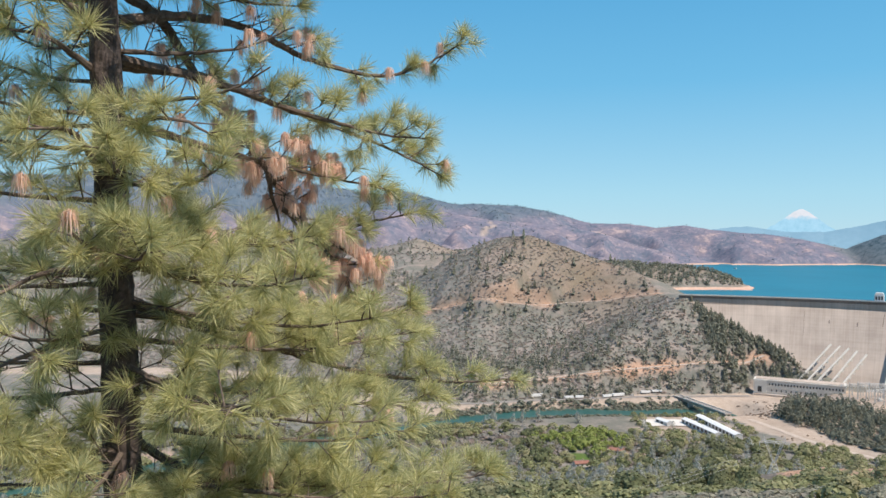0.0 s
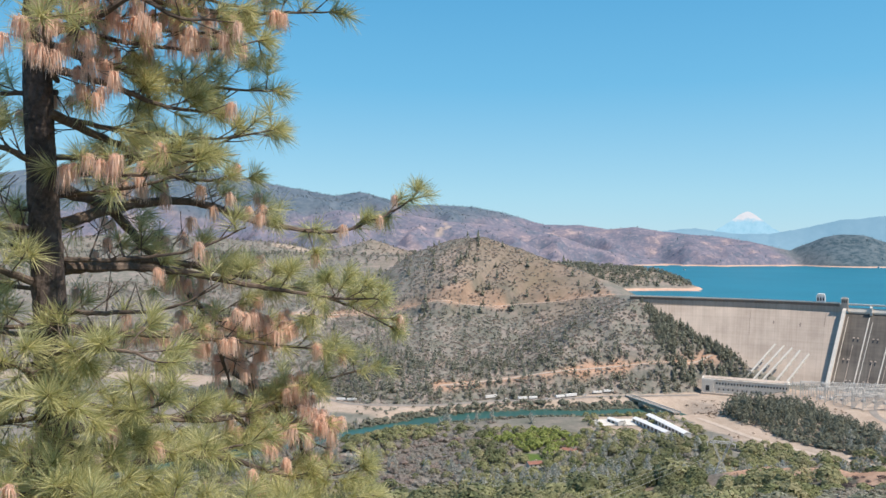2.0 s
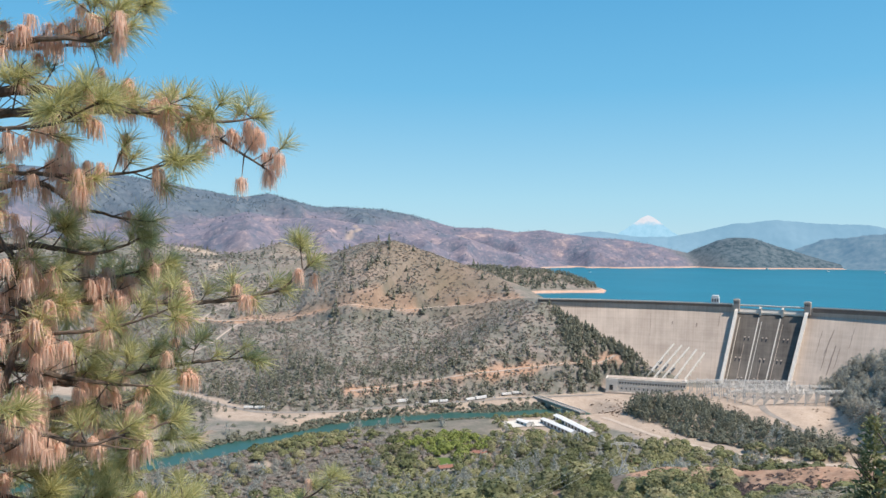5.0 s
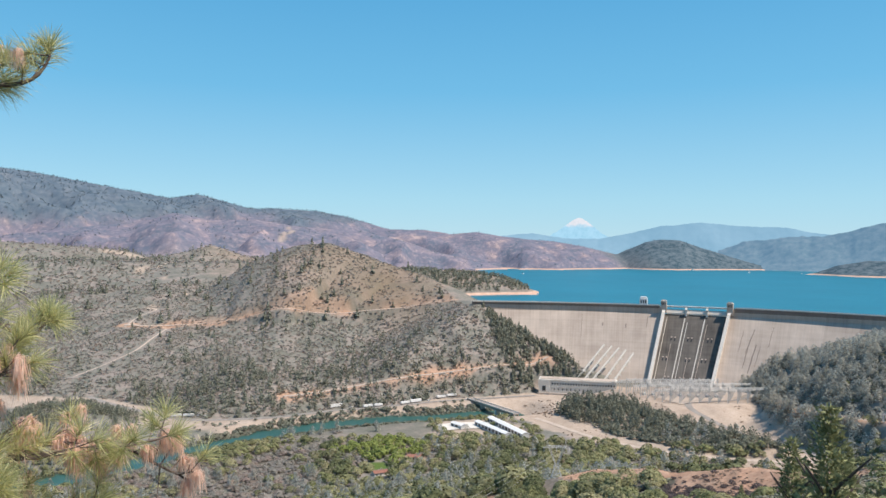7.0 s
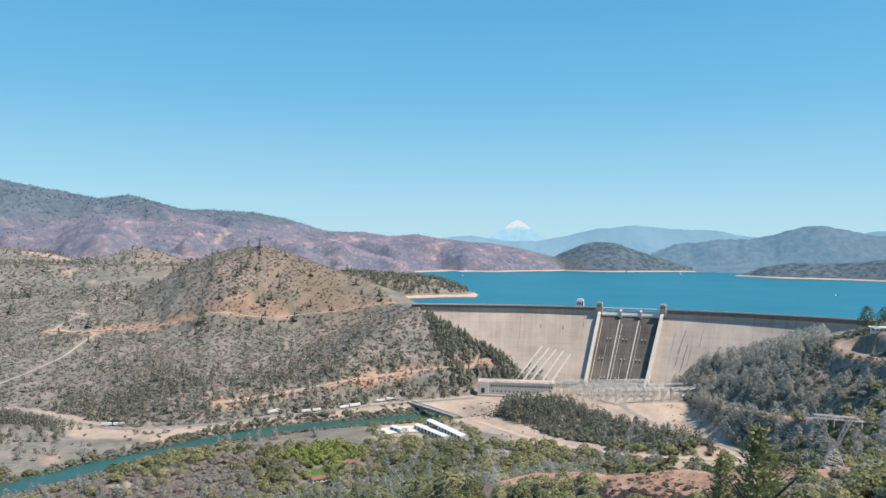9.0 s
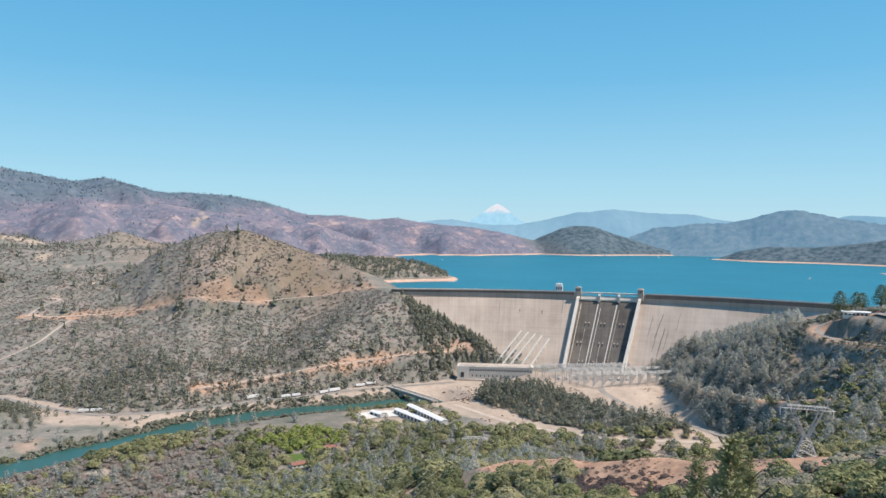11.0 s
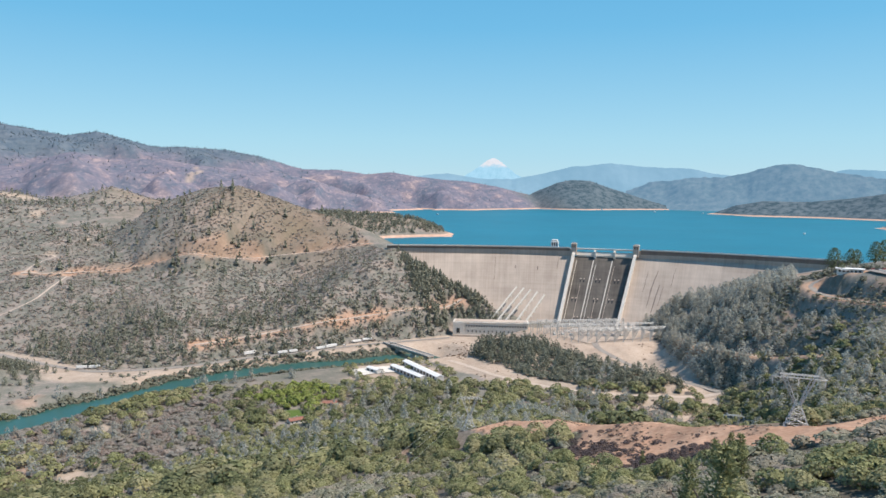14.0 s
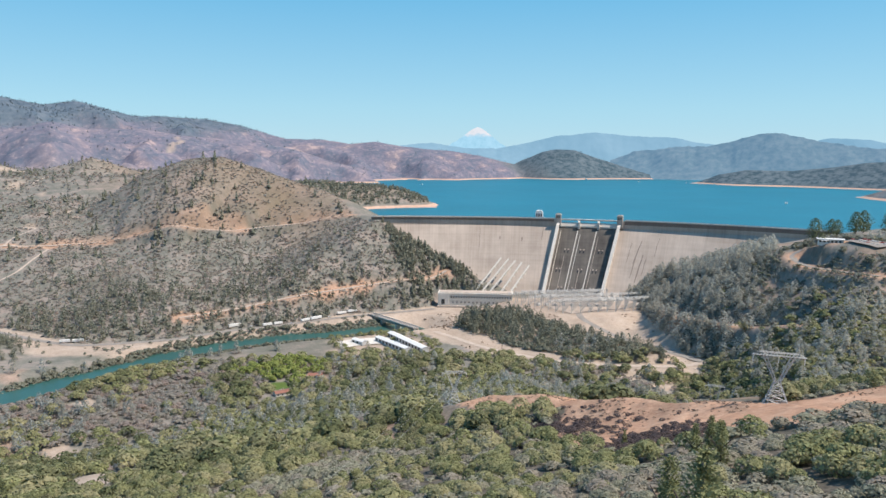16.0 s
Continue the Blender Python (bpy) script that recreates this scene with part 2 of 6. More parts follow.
GREYPINE = leafy("grey_pine_foliage", (0.36, 0.37, 0.335), (0.62, 0.625, 0.57), dry=(0.42, 0.40, 0.34), thin=0.6)
MANZANITA = leafy("manzanita_leaves", (0.17, 0.178, 0.125), (0.40, 0.40, 0.30), dry=(0.34, 0.30, 0.25), thin=0.25)
TUFT = leafy("dry_brown_tufts", (0.17, 0.125, 0.095), (0.33, 0.25, 0.19), thin=0.2)
# leaf colour shifted to blue-grey to paint in distance haze
HAZEPINE = leafy("haze_tinted_far_foliage", (0.12, 0.165, 0.195), (0.19, 0.235, 0.255), thin=0.5)
SCORCHED = leafy("scorched_twigs", (0.09, 0.075, 0.075), (0.19, 0.15, 0.15))
DARKPINE = leafy("dark_conifer_foliage", (0.15, 0.165, 0.13), (0.30, 0.315, 0.25), dry=(0.22, 0.215, 0.16), thin=0.3)

# ---------------------------------------------------------------- terrain
LAKE_Z, RIVER_Z, CREST_Z = -108.5, -221.5, -87.0
ARC = (128.8, 363.5)          # centre of the dam's curve
ARC_R = 900.0


def lattice(ix, iy, seed):
    n = (ix * 374761393 + iy * 668265263 + seed * 1442695041) & 0xFFFFFFFF
    n = ((n ^ (n >> 13)) * 1274126177) & 0xFFFFFFFF
    return ((n ^ (n >> 16)) & 0xFFFF) / 65535.0


def vnoise(x, y, seed=0):
    x, y = np.asarray(x, float), np.asarray(y, float)
    fx, fy = np.floor(x), np.floor(y)
    ix, iy = fx.astype(np.int64), fy.astype(np.int64)
    u, v = x - fx, y - fy
    u, v = u * u * (3 - 2 * u), v * v * (3 - 2 * v)
    a, b = lattice(ix, iy, seed), lattice(ix + 1, iy, seed)
    c, d = lattice(ix, iy + 1, seed), lattice(ix + 1, iy + 1, seed)
    return (a + (b - a) * u) * (1 - v) + (c + (d - c) * u) * v


def fbm(x, y, size, octaves=4, seed=0):
    out, amp, tot = 0.0, 1.0, 0.0
    for k in range(octaves):
        out = out + amp * (vnoise(np.asarray(x) / size * 2 ** k + 17.3 * k, np.asarray(y) / size * 2 ** k - 9.1 * k, seed + k) - 0.5)
        tot += amp
        amp *= 0.5
    return out / tot * 2


def along(x, y, line):
    """Distance to a line of points and the height of its nearest point."""
    best = np.full(np.shape(x), 1e9)
    high = np.zeros(np.shape(x))
    for (ax, ay, az), (bx, by, bz) in zip(line, line[1:]):
        dx, dy = bx - ax, by - ay
        s = np.clip(((x - ax) * dx + (y - ay) * dy) / (dx * dx + dy * dy), 0, 1)
        d = np.hypot(x - ax - s * dx, y - ay - s * dy)
        near = d < best
        best = np.where(near, d, best)
        high = np.where(near, az + s * (bz - az), high)
    return best, high


def smax(a, b, k):
    h = np.clip(0.5 + 0.5 * (a - b) / k, 0, 1)
    return b + (a - b) * h + k * h * (1 - h)


def step(a, b, v):
    s = np.clip((v - a) / (b - a), 0, 1)
    return s * s * (3 - 2 * s)


def within(x, y, outline):
    """1 inside a plan outline, 0 outside."""
    inside = np.zeros(np.shape(x), bool)
    for (ax, ay), (bx, by) in zip(outline, outline[1:] + outline[:1]):
        cross = (ay > y) != (by > y)
        inside ^= cross & (x < (bx - ax) * (y - ay) / (by - ay + 1e-9) + ax)
    return inside.astype(float)


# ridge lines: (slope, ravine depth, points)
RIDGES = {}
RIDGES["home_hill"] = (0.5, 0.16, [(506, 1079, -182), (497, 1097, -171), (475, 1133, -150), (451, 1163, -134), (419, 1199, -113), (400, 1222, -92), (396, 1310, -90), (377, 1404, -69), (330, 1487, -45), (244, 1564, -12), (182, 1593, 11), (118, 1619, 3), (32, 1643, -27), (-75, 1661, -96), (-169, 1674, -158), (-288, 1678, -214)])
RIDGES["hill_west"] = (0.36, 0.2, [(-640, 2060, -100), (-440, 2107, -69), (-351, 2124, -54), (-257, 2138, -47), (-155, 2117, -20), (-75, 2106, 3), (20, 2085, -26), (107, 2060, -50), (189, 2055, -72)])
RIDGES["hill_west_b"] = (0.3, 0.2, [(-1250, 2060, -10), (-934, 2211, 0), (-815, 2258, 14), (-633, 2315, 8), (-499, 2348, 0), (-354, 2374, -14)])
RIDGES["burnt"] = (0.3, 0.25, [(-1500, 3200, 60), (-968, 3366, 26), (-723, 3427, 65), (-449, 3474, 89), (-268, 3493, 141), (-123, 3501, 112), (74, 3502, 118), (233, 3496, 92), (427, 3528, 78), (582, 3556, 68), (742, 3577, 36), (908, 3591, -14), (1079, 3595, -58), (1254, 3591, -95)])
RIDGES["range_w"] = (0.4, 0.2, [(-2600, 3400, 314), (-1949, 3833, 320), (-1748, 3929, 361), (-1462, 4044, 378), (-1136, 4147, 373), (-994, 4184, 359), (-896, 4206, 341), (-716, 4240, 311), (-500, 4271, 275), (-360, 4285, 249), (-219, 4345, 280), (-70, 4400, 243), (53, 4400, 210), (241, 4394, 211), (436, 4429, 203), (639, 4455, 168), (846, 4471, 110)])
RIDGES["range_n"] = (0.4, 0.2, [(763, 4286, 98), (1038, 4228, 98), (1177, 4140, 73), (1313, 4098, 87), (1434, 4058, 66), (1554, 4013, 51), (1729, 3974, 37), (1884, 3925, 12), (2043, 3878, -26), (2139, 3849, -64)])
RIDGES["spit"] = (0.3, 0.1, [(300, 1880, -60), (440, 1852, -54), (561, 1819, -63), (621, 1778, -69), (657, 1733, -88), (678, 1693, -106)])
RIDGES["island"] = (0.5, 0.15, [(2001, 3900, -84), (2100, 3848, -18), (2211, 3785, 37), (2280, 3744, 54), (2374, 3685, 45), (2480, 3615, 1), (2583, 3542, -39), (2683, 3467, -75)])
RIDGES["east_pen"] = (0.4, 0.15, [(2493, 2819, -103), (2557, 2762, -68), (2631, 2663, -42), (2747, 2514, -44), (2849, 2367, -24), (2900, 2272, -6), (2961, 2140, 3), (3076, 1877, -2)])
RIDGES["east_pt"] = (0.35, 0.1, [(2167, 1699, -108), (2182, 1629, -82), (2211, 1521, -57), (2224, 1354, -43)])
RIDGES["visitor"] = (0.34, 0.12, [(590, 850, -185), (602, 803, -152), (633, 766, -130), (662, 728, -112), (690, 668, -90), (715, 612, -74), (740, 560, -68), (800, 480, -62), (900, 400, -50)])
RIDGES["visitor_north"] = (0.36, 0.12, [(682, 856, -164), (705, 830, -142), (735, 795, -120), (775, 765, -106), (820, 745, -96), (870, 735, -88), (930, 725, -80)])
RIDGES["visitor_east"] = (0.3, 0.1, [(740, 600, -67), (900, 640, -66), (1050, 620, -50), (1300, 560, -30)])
SPUR = [(60, 20, -6), (110, 70, -19), (149, 137, -42), (152, 190, -58), (150, 240, -74), (157, 266, -80), (150, 296, -88), (165, 330, -103), (205, 380, -128)]
RIVER = [(-488, 525), (-375, 629), (-224, 752), (-119, 816), (-71, 853), (-19, 882), (41, 925), (109, 949), (182, 964), (256, 959), (307, 969), (345, 966), (372, 972)]
BANK = [(-844, 1248, 0), (-375, 1220, 0), (-169, 1135, 0), (-113, 1068, 0), (-64, 990, 0), (-21, 984, 0), (44, 977, 0), (115, 1006, 0), (189, 1005, 0), (276, 1037, 0), (345, 1039, 0), (430, 1046, 0), (447, 1072, 0), (500, 1050, 0), (540, 1035, 0), (640, 1035, 0)]
BANK_X = [p[0] for p in BANK]
BANK_Y = [p[1] for p in BANK]
FLOOR_Z = -214.0
TOE = [(700, 965), (668, 862), (630, 790), (594, 712), (578, 661), (583, 632), (560, 585), (520, 535), (450, 460), (330, 320), (600, 200), (2500, 200), (2500, 900), (900, 1000)]   # foot of the abutment hill


def bare_height(x, y):
    x, y = np.asarray(x, float), np.asarray(y, float)
    r = np.hypot(x - ARC[0], y - ARC[1])
    az = np.degrees(np.arctan2(x - ARC[0], y - ARC[1]))
    dist = np.hypot(x, y)
    # the camera's own hillside falls to the valley floor
    slope = -8.5 + 0.04 * np.clip(x, -300, 900) - 0.335 * y + 5 * fbm(x, y, 90, 4, 3) * step(20, 120, dist)
    slope = slope - 70 * step(290, 520, dist) * step(28, 36, np.degrees(np.arctan2(x, np.maximum(y, 1e-6)))) * (y > 0)
    d, h = along(x, y, SPUR)
    slope = smax(slope, h - 0.30 * d + 1.5 * fbm(x, y, 25, 3, 5) * step(20, 80, dist), 5)
    bd, _ = along(x, y, BANK)
    north = y > np.interp(x, BANK_X, BANK_Y)
    bd = np.where(north, bd, 0.0)
    floor = FLOOR_Z + 2.0 * fbm(x, y, 120, 3, 9)
    floor = floor + np.clip(bd * 0.24 + 10 * fbm(x, y, 120, 4, 12) * step(0, 80, bd), 0, 175) * step(470, 300, x)
    floor = floor + 13 * step(1.25, 0.75, np.hypot((x - 622) / 120, (y - 950) / 130))
    floor = floor + 24 * np.exp(-((x + 205) / 70) ** 2 - ((y - 985) / 50) ** 2) 
    kd, _ = along(x, y, [(448, 905, 0), (478, 830, 0), (512, 745, 0), (545, 678, 0)])
    floor = floor + 13 * np.exp(-(kd / 32) ** 2)
    z = smax(slope, floor, 12)
    # behind the dam lies the lake's bed
    lakebed = (r > ARC_R - 2) & (az > 11) & (az < 100) & (x > 330)
    z = np.where(lakebed, -150.0, z)
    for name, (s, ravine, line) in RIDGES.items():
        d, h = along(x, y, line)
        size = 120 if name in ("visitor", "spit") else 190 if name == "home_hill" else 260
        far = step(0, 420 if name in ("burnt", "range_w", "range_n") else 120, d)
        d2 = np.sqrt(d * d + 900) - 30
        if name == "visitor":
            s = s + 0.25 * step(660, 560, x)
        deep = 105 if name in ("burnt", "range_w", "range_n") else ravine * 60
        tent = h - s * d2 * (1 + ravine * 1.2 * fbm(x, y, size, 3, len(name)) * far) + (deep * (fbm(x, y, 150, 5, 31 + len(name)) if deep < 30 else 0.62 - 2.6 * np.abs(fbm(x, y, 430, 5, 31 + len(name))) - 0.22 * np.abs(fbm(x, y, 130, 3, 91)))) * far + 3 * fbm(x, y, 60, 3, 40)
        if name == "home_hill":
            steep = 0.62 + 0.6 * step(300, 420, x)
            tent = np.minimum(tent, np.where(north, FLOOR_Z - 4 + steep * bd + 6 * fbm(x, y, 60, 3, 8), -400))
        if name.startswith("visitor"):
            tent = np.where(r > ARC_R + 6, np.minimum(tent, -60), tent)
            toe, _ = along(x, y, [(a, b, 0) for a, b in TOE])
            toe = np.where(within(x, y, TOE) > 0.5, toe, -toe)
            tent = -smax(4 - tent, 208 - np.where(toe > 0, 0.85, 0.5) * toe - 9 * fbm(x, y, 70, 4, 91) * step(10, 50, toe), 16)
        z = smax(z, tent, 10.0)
    # river channel
    d, _ = along(x, y, [(a, b, 0) for a, b in RIVER])
    chan = RIVER_Z - 7 + np.clip(d - 14 - 5 * fbm(x, y, 60, 2, 77), 0, 60) * 0.42
    return np.minimum(z, np.where(d < 60, chan, 1e9))


LANES = {}   # name: width, surface, plan line
LANES["valley_road"] = (9, ROAD, [(-202, 1157), (-154, 1094), (-110, 1034), (-64, 988), (-20, 982), (45, 979), (117, 1006), (192, 1011), (277, 1030), (346, 1033), (425, 1036)])
LANES["hill_road"] = (10, DIRT, [(-198, 1456), (-164, 1454), (-111, 1440), (-76, 1432), (5, 1405), (86, 1362), (134, 1366), (161, 1360), (202, 1369), (260, 1360), (318, 1342), (373, 1316)])
LANES["bench_track"] = (7, DIRT, [(60, 1040), (123, 1060), (184, 1072), (219, 1070), (255, 1081), (309, 1090), (362, 1090), (421, 1095), (474, 1107)])
LANES["yard_road"] = (9, ROAD, [(688, 886), (660, 880), (620, 888), (582, 890), (568, 856), (573, 825), (578, 780), (578, 723), (574, 667), (579, 634)])
LANES["front_road"] = (8, DIRT, [(371, 905), (378, 880), (393, 811), (410, 769), (432, 728), (468, 690), (507, 662), (540, 645), (567, 632), (579, 634)])
LANES["slope_track"] = (6, DIRT, [(660, 800), (644, 764), (622, 690), (622, 634), (615, 588), (606, 531)])
LANES["visitor_road"] = (8, ROAD, [(740, 612), (735, 628), (730, 641), (719, 651), (711, 646), (707, 627), (695, 583), (677, 542), (669, 498)])
LANES["west_track"] = (4, DIRT, [(-240, 1240), (-179, 1297), (-159, 1320), (-143, 1368), (-123, 1422)])
LANES["upper_track"] = (3.5, DIRT, [(-196, 1445), (-182, 1503), (-146, 1548), (-184, 1570), (-260, 1560)])
LANES["ridge_track"] = (6, DIRT, [(-186, 1887), (-172, 1926), (-156, 1939), (-120, 1940)])


def graded(line):
    """A lane's plan points every few metres with an even grade along it."""
    pts = []
    for (ax, ay), (bx, by) in zip(line, line[1:]):
        n = max(2, int(math.hypot(bx - ax, by - ay) / 9))
        pts += [(ax + (bx - ax) * k / n, ay + (by - ay) * k / n) for k in range(n)]
    pts = np.array(pts + [line[-1]], float)
    for _ in range(5):
        pts[1:-1] = 0.25 * pts[:-2] + 0.5 * pts[1:-1] + 0.25 * pts[2:]
    z = bare_height(pts[:, 0], pts[:, 1])
    for _ in range(14):
        z[1:-1] = 0.25 * z[:-2] + 0.5 * z[1:-1] + 0.25 * z[2:]
    return pts, z


GRADES = {name: graded(line) for name, (_, _, line) in LANES.items()}


def height(x, y):
    """The ground's height, with a level bench cut for each lane."""
    x, y = np.asarray(x, float), np.asarray(y, float)
    z = bare_height(x, y)
    for name, (pts, zz) in GRADES.items():
        wide = LANES[name][0]
        lo, hi = pts.min(0) - 40, pts.max(0) + 40
        m = (x > lo[0]) & (x < hi[0]) & (y > lo[1]) & (y < hi[1])
        if not m.any():
            continue
        d, h = along(x[m], y[m], [(a, b, c) for (a, b), c in zip(pts, zz)])
        w = step(wide / 2 + 20, wide / 2 + 5, d)
        z[m] = z[m] + (h - z[m]) * w
    return z


def solid(name, verts, faces, material, smooth=True):
    """A mesh from arrays: faces is (n, 3) or (n, 4)."""
    me = bpy.data.meshes.new(name)
    verts, faces = np.asarray(verts, np.float32), np.asarray(faces, np.int32)
    k = faces.shape[1]
    me.vertices.add(len(verts))
    me.vertices.foreach_set("co", verts.ravel())
    me.loops.add(faces.size)
    me.loops.foreach_set("vertex_index", faces.ravel())
    me.polygons.add(len(faces))
    me.polygons.foreach_set("loop_start", np.arange(0, faces.size, k, dtype=np.int32))
    me.polygons.foreach_set("loop_total", np.full(len(faces), k, np.int32))
    me.polygons.foreach_set("use_smooth", np.full(len(faces), smooth))
    me.materials.append(material)
    me.update(calc_edges=True)
    return me


def ground_sheet():
    a = np.concatenate([np.arange(-36, 60, 0.3), np.arange(60, 324, 4.0)])
    r = np.concatenate([[0.0], np.geomspace(3.0, 100, 50), np.geomspace(101, 800, 200), np.linspace(804, 1720, 190), np.geomspace(1726, 4990, 150)])
    A, R = np.meshgrid(np.radians(a), r)
    x, y = R * np.sin(A), R * np.cos(A)
    z = height(x, y)
    n, k = len(a), len(r)
    i = np.arange(k - 1)[:, None] * n + np.arange(n)[None, :]
    j = np.arange(k - 1)[:, None] * n + (np.arange(n)[None, :] + 1) % n
    faces = np.stack([i, i + n, j + n, j], -1).reshape(-1, 4)
    me = solid("ground", np.stack([x, y, z], -1).reshape(-1, 3), faces, GROUND)
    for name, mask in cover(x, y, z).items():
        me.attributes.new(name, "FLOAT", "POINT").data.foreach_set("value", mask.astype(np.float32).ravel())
    return tagged(new("ground", me), "dry brush-covered hills with reddish soil and bare cuts", "ground", kind="structure")


RED_SPUR = [(143, 224), (118, 195), (107, 160), (100, 141), (101, 122), (113, 126), (114, 114), (113, 102), (122, 100), (144, 104), (168, 110), (196, 112), (235, 120), (240, 150), (200, 160), (190, 185), (204, 225), (190, 290), (228, 380), (200, 390), (136, 312), (134, 262)]
YARDS = [(345, 1035), (330, 960), (352, 890), (376, 800), (404, 750), (440, 700), (470, 650), (485, 590), (520, 580), (580, 610), (598, 690), (632, 780), (664, 850), (690, 930), (690, 985), (560, 1000), (470, 1040)]


CLEARINGS = [(-54, 628, 14), (-22, 386, 20), (-8, 368, 14), (-40, 748, 12), (185, 470, 8), (262, 560, 10)]
LAWN = [(137, 745, 11)]


def cover(x, y, z):
    """Where the ground shows soil, grass, burnt slopes or the lake's bare rim."""
    d = np.hypot(x, y)
    lakeside = (y > 1300 + 0 * x) & (x > 330)
    lakeside |= (np.hypot(x - ARC[0], y - ARC[1]) > ARC_R + 4) & (x > 330)
    wob = 6 * fbm(x, y, 24, 4, 21)
    side = within(x + wob, y + wob, RED_SPUR) * (0.92 - 0.3 * step(-0.1, 0.5, fbm(x * 0.5 + y * 0.4, (y - x) * 2.2, 16, 4, 38)))
    for rill in ([(170, 224, 0), (144, 190, 0), (118, 160, 0)], [(180, 202, 0), (148, 166, 0), (113, 134, 0)]):
        cut, _ = along(x + 2 * fbm(x, y, 20, 2, 39), y, rill)
        side = np.maximum(side, step(2.6, 1.0, cut))
    rd, _ = along(x, y, [(a, b, 0) for a, b in RIVER])
    vd, _ = along(x, y, [(a, b - 6, 0) for a, b, _ in BANK])
    mid = np.interp(x, [p[0] for p in RIVER], [p[1] for p in RIVER])
    flat = step(24, 34, rd) * (y > mid) * step(58, 40, vd + 20 * fbm(x, y, 40, 3, 19)) * (y < np.interp(x, BANK_X, BANK_Y) + 5) * step(460, 430, x)
    yards = within(x + wob, y + wob, YARDS)
    sand = np.maximum(flat * 0.9, yards * step(-194, -200, z) * (0.75 + 0.25 * step(-0.4, 0.1, fbm(x, y, 60, 3, 22))))
    scar, _ = along(x, y, [(210, 3412, 0), (234, 3326, 0), (196, 3220, 0), (165, 3144, 0)])
    sand = np.maximum(sand, 0.7 * step(15, 8, scar))
    sand = np.maximum(sand, 0.85 * step(1.2, 0.8, np.hypot((x - 285) / 62, (y - 858) / 66) + 0.4 * fbm(x, y, 25, 3, 29)))
    for px, py, pr in ((-220, 1884, 15), (-160, 1772, 9), (-161, 1563, 12), (-103, 1628, 7), (-294, 2330, 20), (-330, 2338, 17), (-365, 2336, 17), (-258, 2342, 14)):
        sand = np.maximum(sand, 0.9 * step(1.3, 0.7, np.hypot(x - px, (y - py) * 0.6) / pr + 0.5 * fbm(x, y, 12, 2, 35)))
    for px, py, pr in CLEARINGS:
        sand = np.maximum(sand, 0.9 * step(1.3, 0.7, np.hypot(x - px, (y - py) * 0.7) / pr + 0.4 * fbm(x, y, 10, 2, 36)))
    patches = step(0.34, 0.5, fbm(x, y, 55, 4, 23)) * (d > 80)
    hill = (y > 1090) & (d < 2800)
    red = step(0.0, 0.45, fbm(x, y, 150, 5, 24) + 0.25 * step(-190, -90, z) * step(1250, 1350, y)) * hill * 0.16 * step(-200, 60, x)
    red = np.maximum(red, 0.24 * step(-0.15, 0.45, fbm(x, y, 70, 4, 28)) * step(20, 140, x) * step(420, 380, x) * step(1345, 1375, y) * step(1475, 1420, y))
    soil = np.clip(np.maximum.reduce([side, patches * 0.3 * (y < 900), red]), 0, 1)
    for lane in ("hill_road", "bench_track", "slope_track", "visitor_road"):
        pts, _ = GRADES[lane]
        ld, _ = along(x, y, [(a, b, 0) for a, b in pts])
        soil = np.maximum(soil, 0.75 * step(17, 6, ld + 15 * fbm(x, y, 45, 3, 27)))
    pts, _ = GRADES["hill_road"]
    ld, _ = along(x, y, [(a, b, 0) for a, b in pts])
    above = (y > np.interp(x, pts[:, 0], pts[:, 1])) * (x > -130) * (x < 380)
    soil = np.maximum(soil, 0.42 * above * step(40, 10, ld + 40 * fbm(x, y, 55, 4, 47)))
    lawn = step(1.15, 0.85, np.hypot(x - LAWN[0][0], (y - LAWN[0][1]) * 0.8) / LAWN[0][2] + 0.2 * fbm(x, y, 12, 2, 37))
    grass = step(0.1, 0.5, fbm(x, y, 200, 3, 26)) * 0.35 * (d > 60) + 0.6 * np.exp(-((x - 300) / 130) ** 2 - ((y - 1490) / 120) ** 2)
    # beyond about 2.4 km the cover masks bring in the haze-tinted tones
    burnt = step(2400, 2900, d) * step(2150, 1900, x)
    return {"lawn": lawn, "sand": np.clip(sand, 0, 1), "soil": soil * (1 - burnt), "grass": np.clip(grass, 0, 1) * (1 - burnt), "burnt": burnt, "shore": lakeside * step(1350, 1500, d), "wooded": step(1900, 2150, x) * step(2300, 2500, d), "litter": 0.8 * step(380, 250, d + 60 * fbm(x, y, 40, 3, 33)), "hazy_forest": (step(105, 200, z + 110 * fbm(x, y, 300, 4, 70)) * burnt * 0.9)}


ground = ground_sheet()


def flat_sheet(name, outline, z, material):
    bm = bmesh.new()
    bm.faces.new([bm.verts.new((x, y, z)) for x, y in outline])
    me = bpy.data.meshes.new(name)
    bm.to_mesh(me)
    bm.free()
    me.materials.append(material)
    return new(name, me)


def arc(r, az, z=0.0):
    return (ARC[0] + r * math.sin(radians(az)), ARC[1] + r * math.cos(radians(az)), z)


shore_near = [arc(ARC_R + 6, a)[:2] for a in range(17, 66, 2)]
lake = flat_sheet("lake", [(330, 1420), *shore_near, (1000, 640), (1500, 560), (2600, 900), (4700, 1400), (4300, 2600), (2600, 4250), (1000, 4600), (330, 4400)], LAKE_Z, LAKE)
tagged(lake, "wide calm blue reservoir behind the dam", "lake", kind="structure")


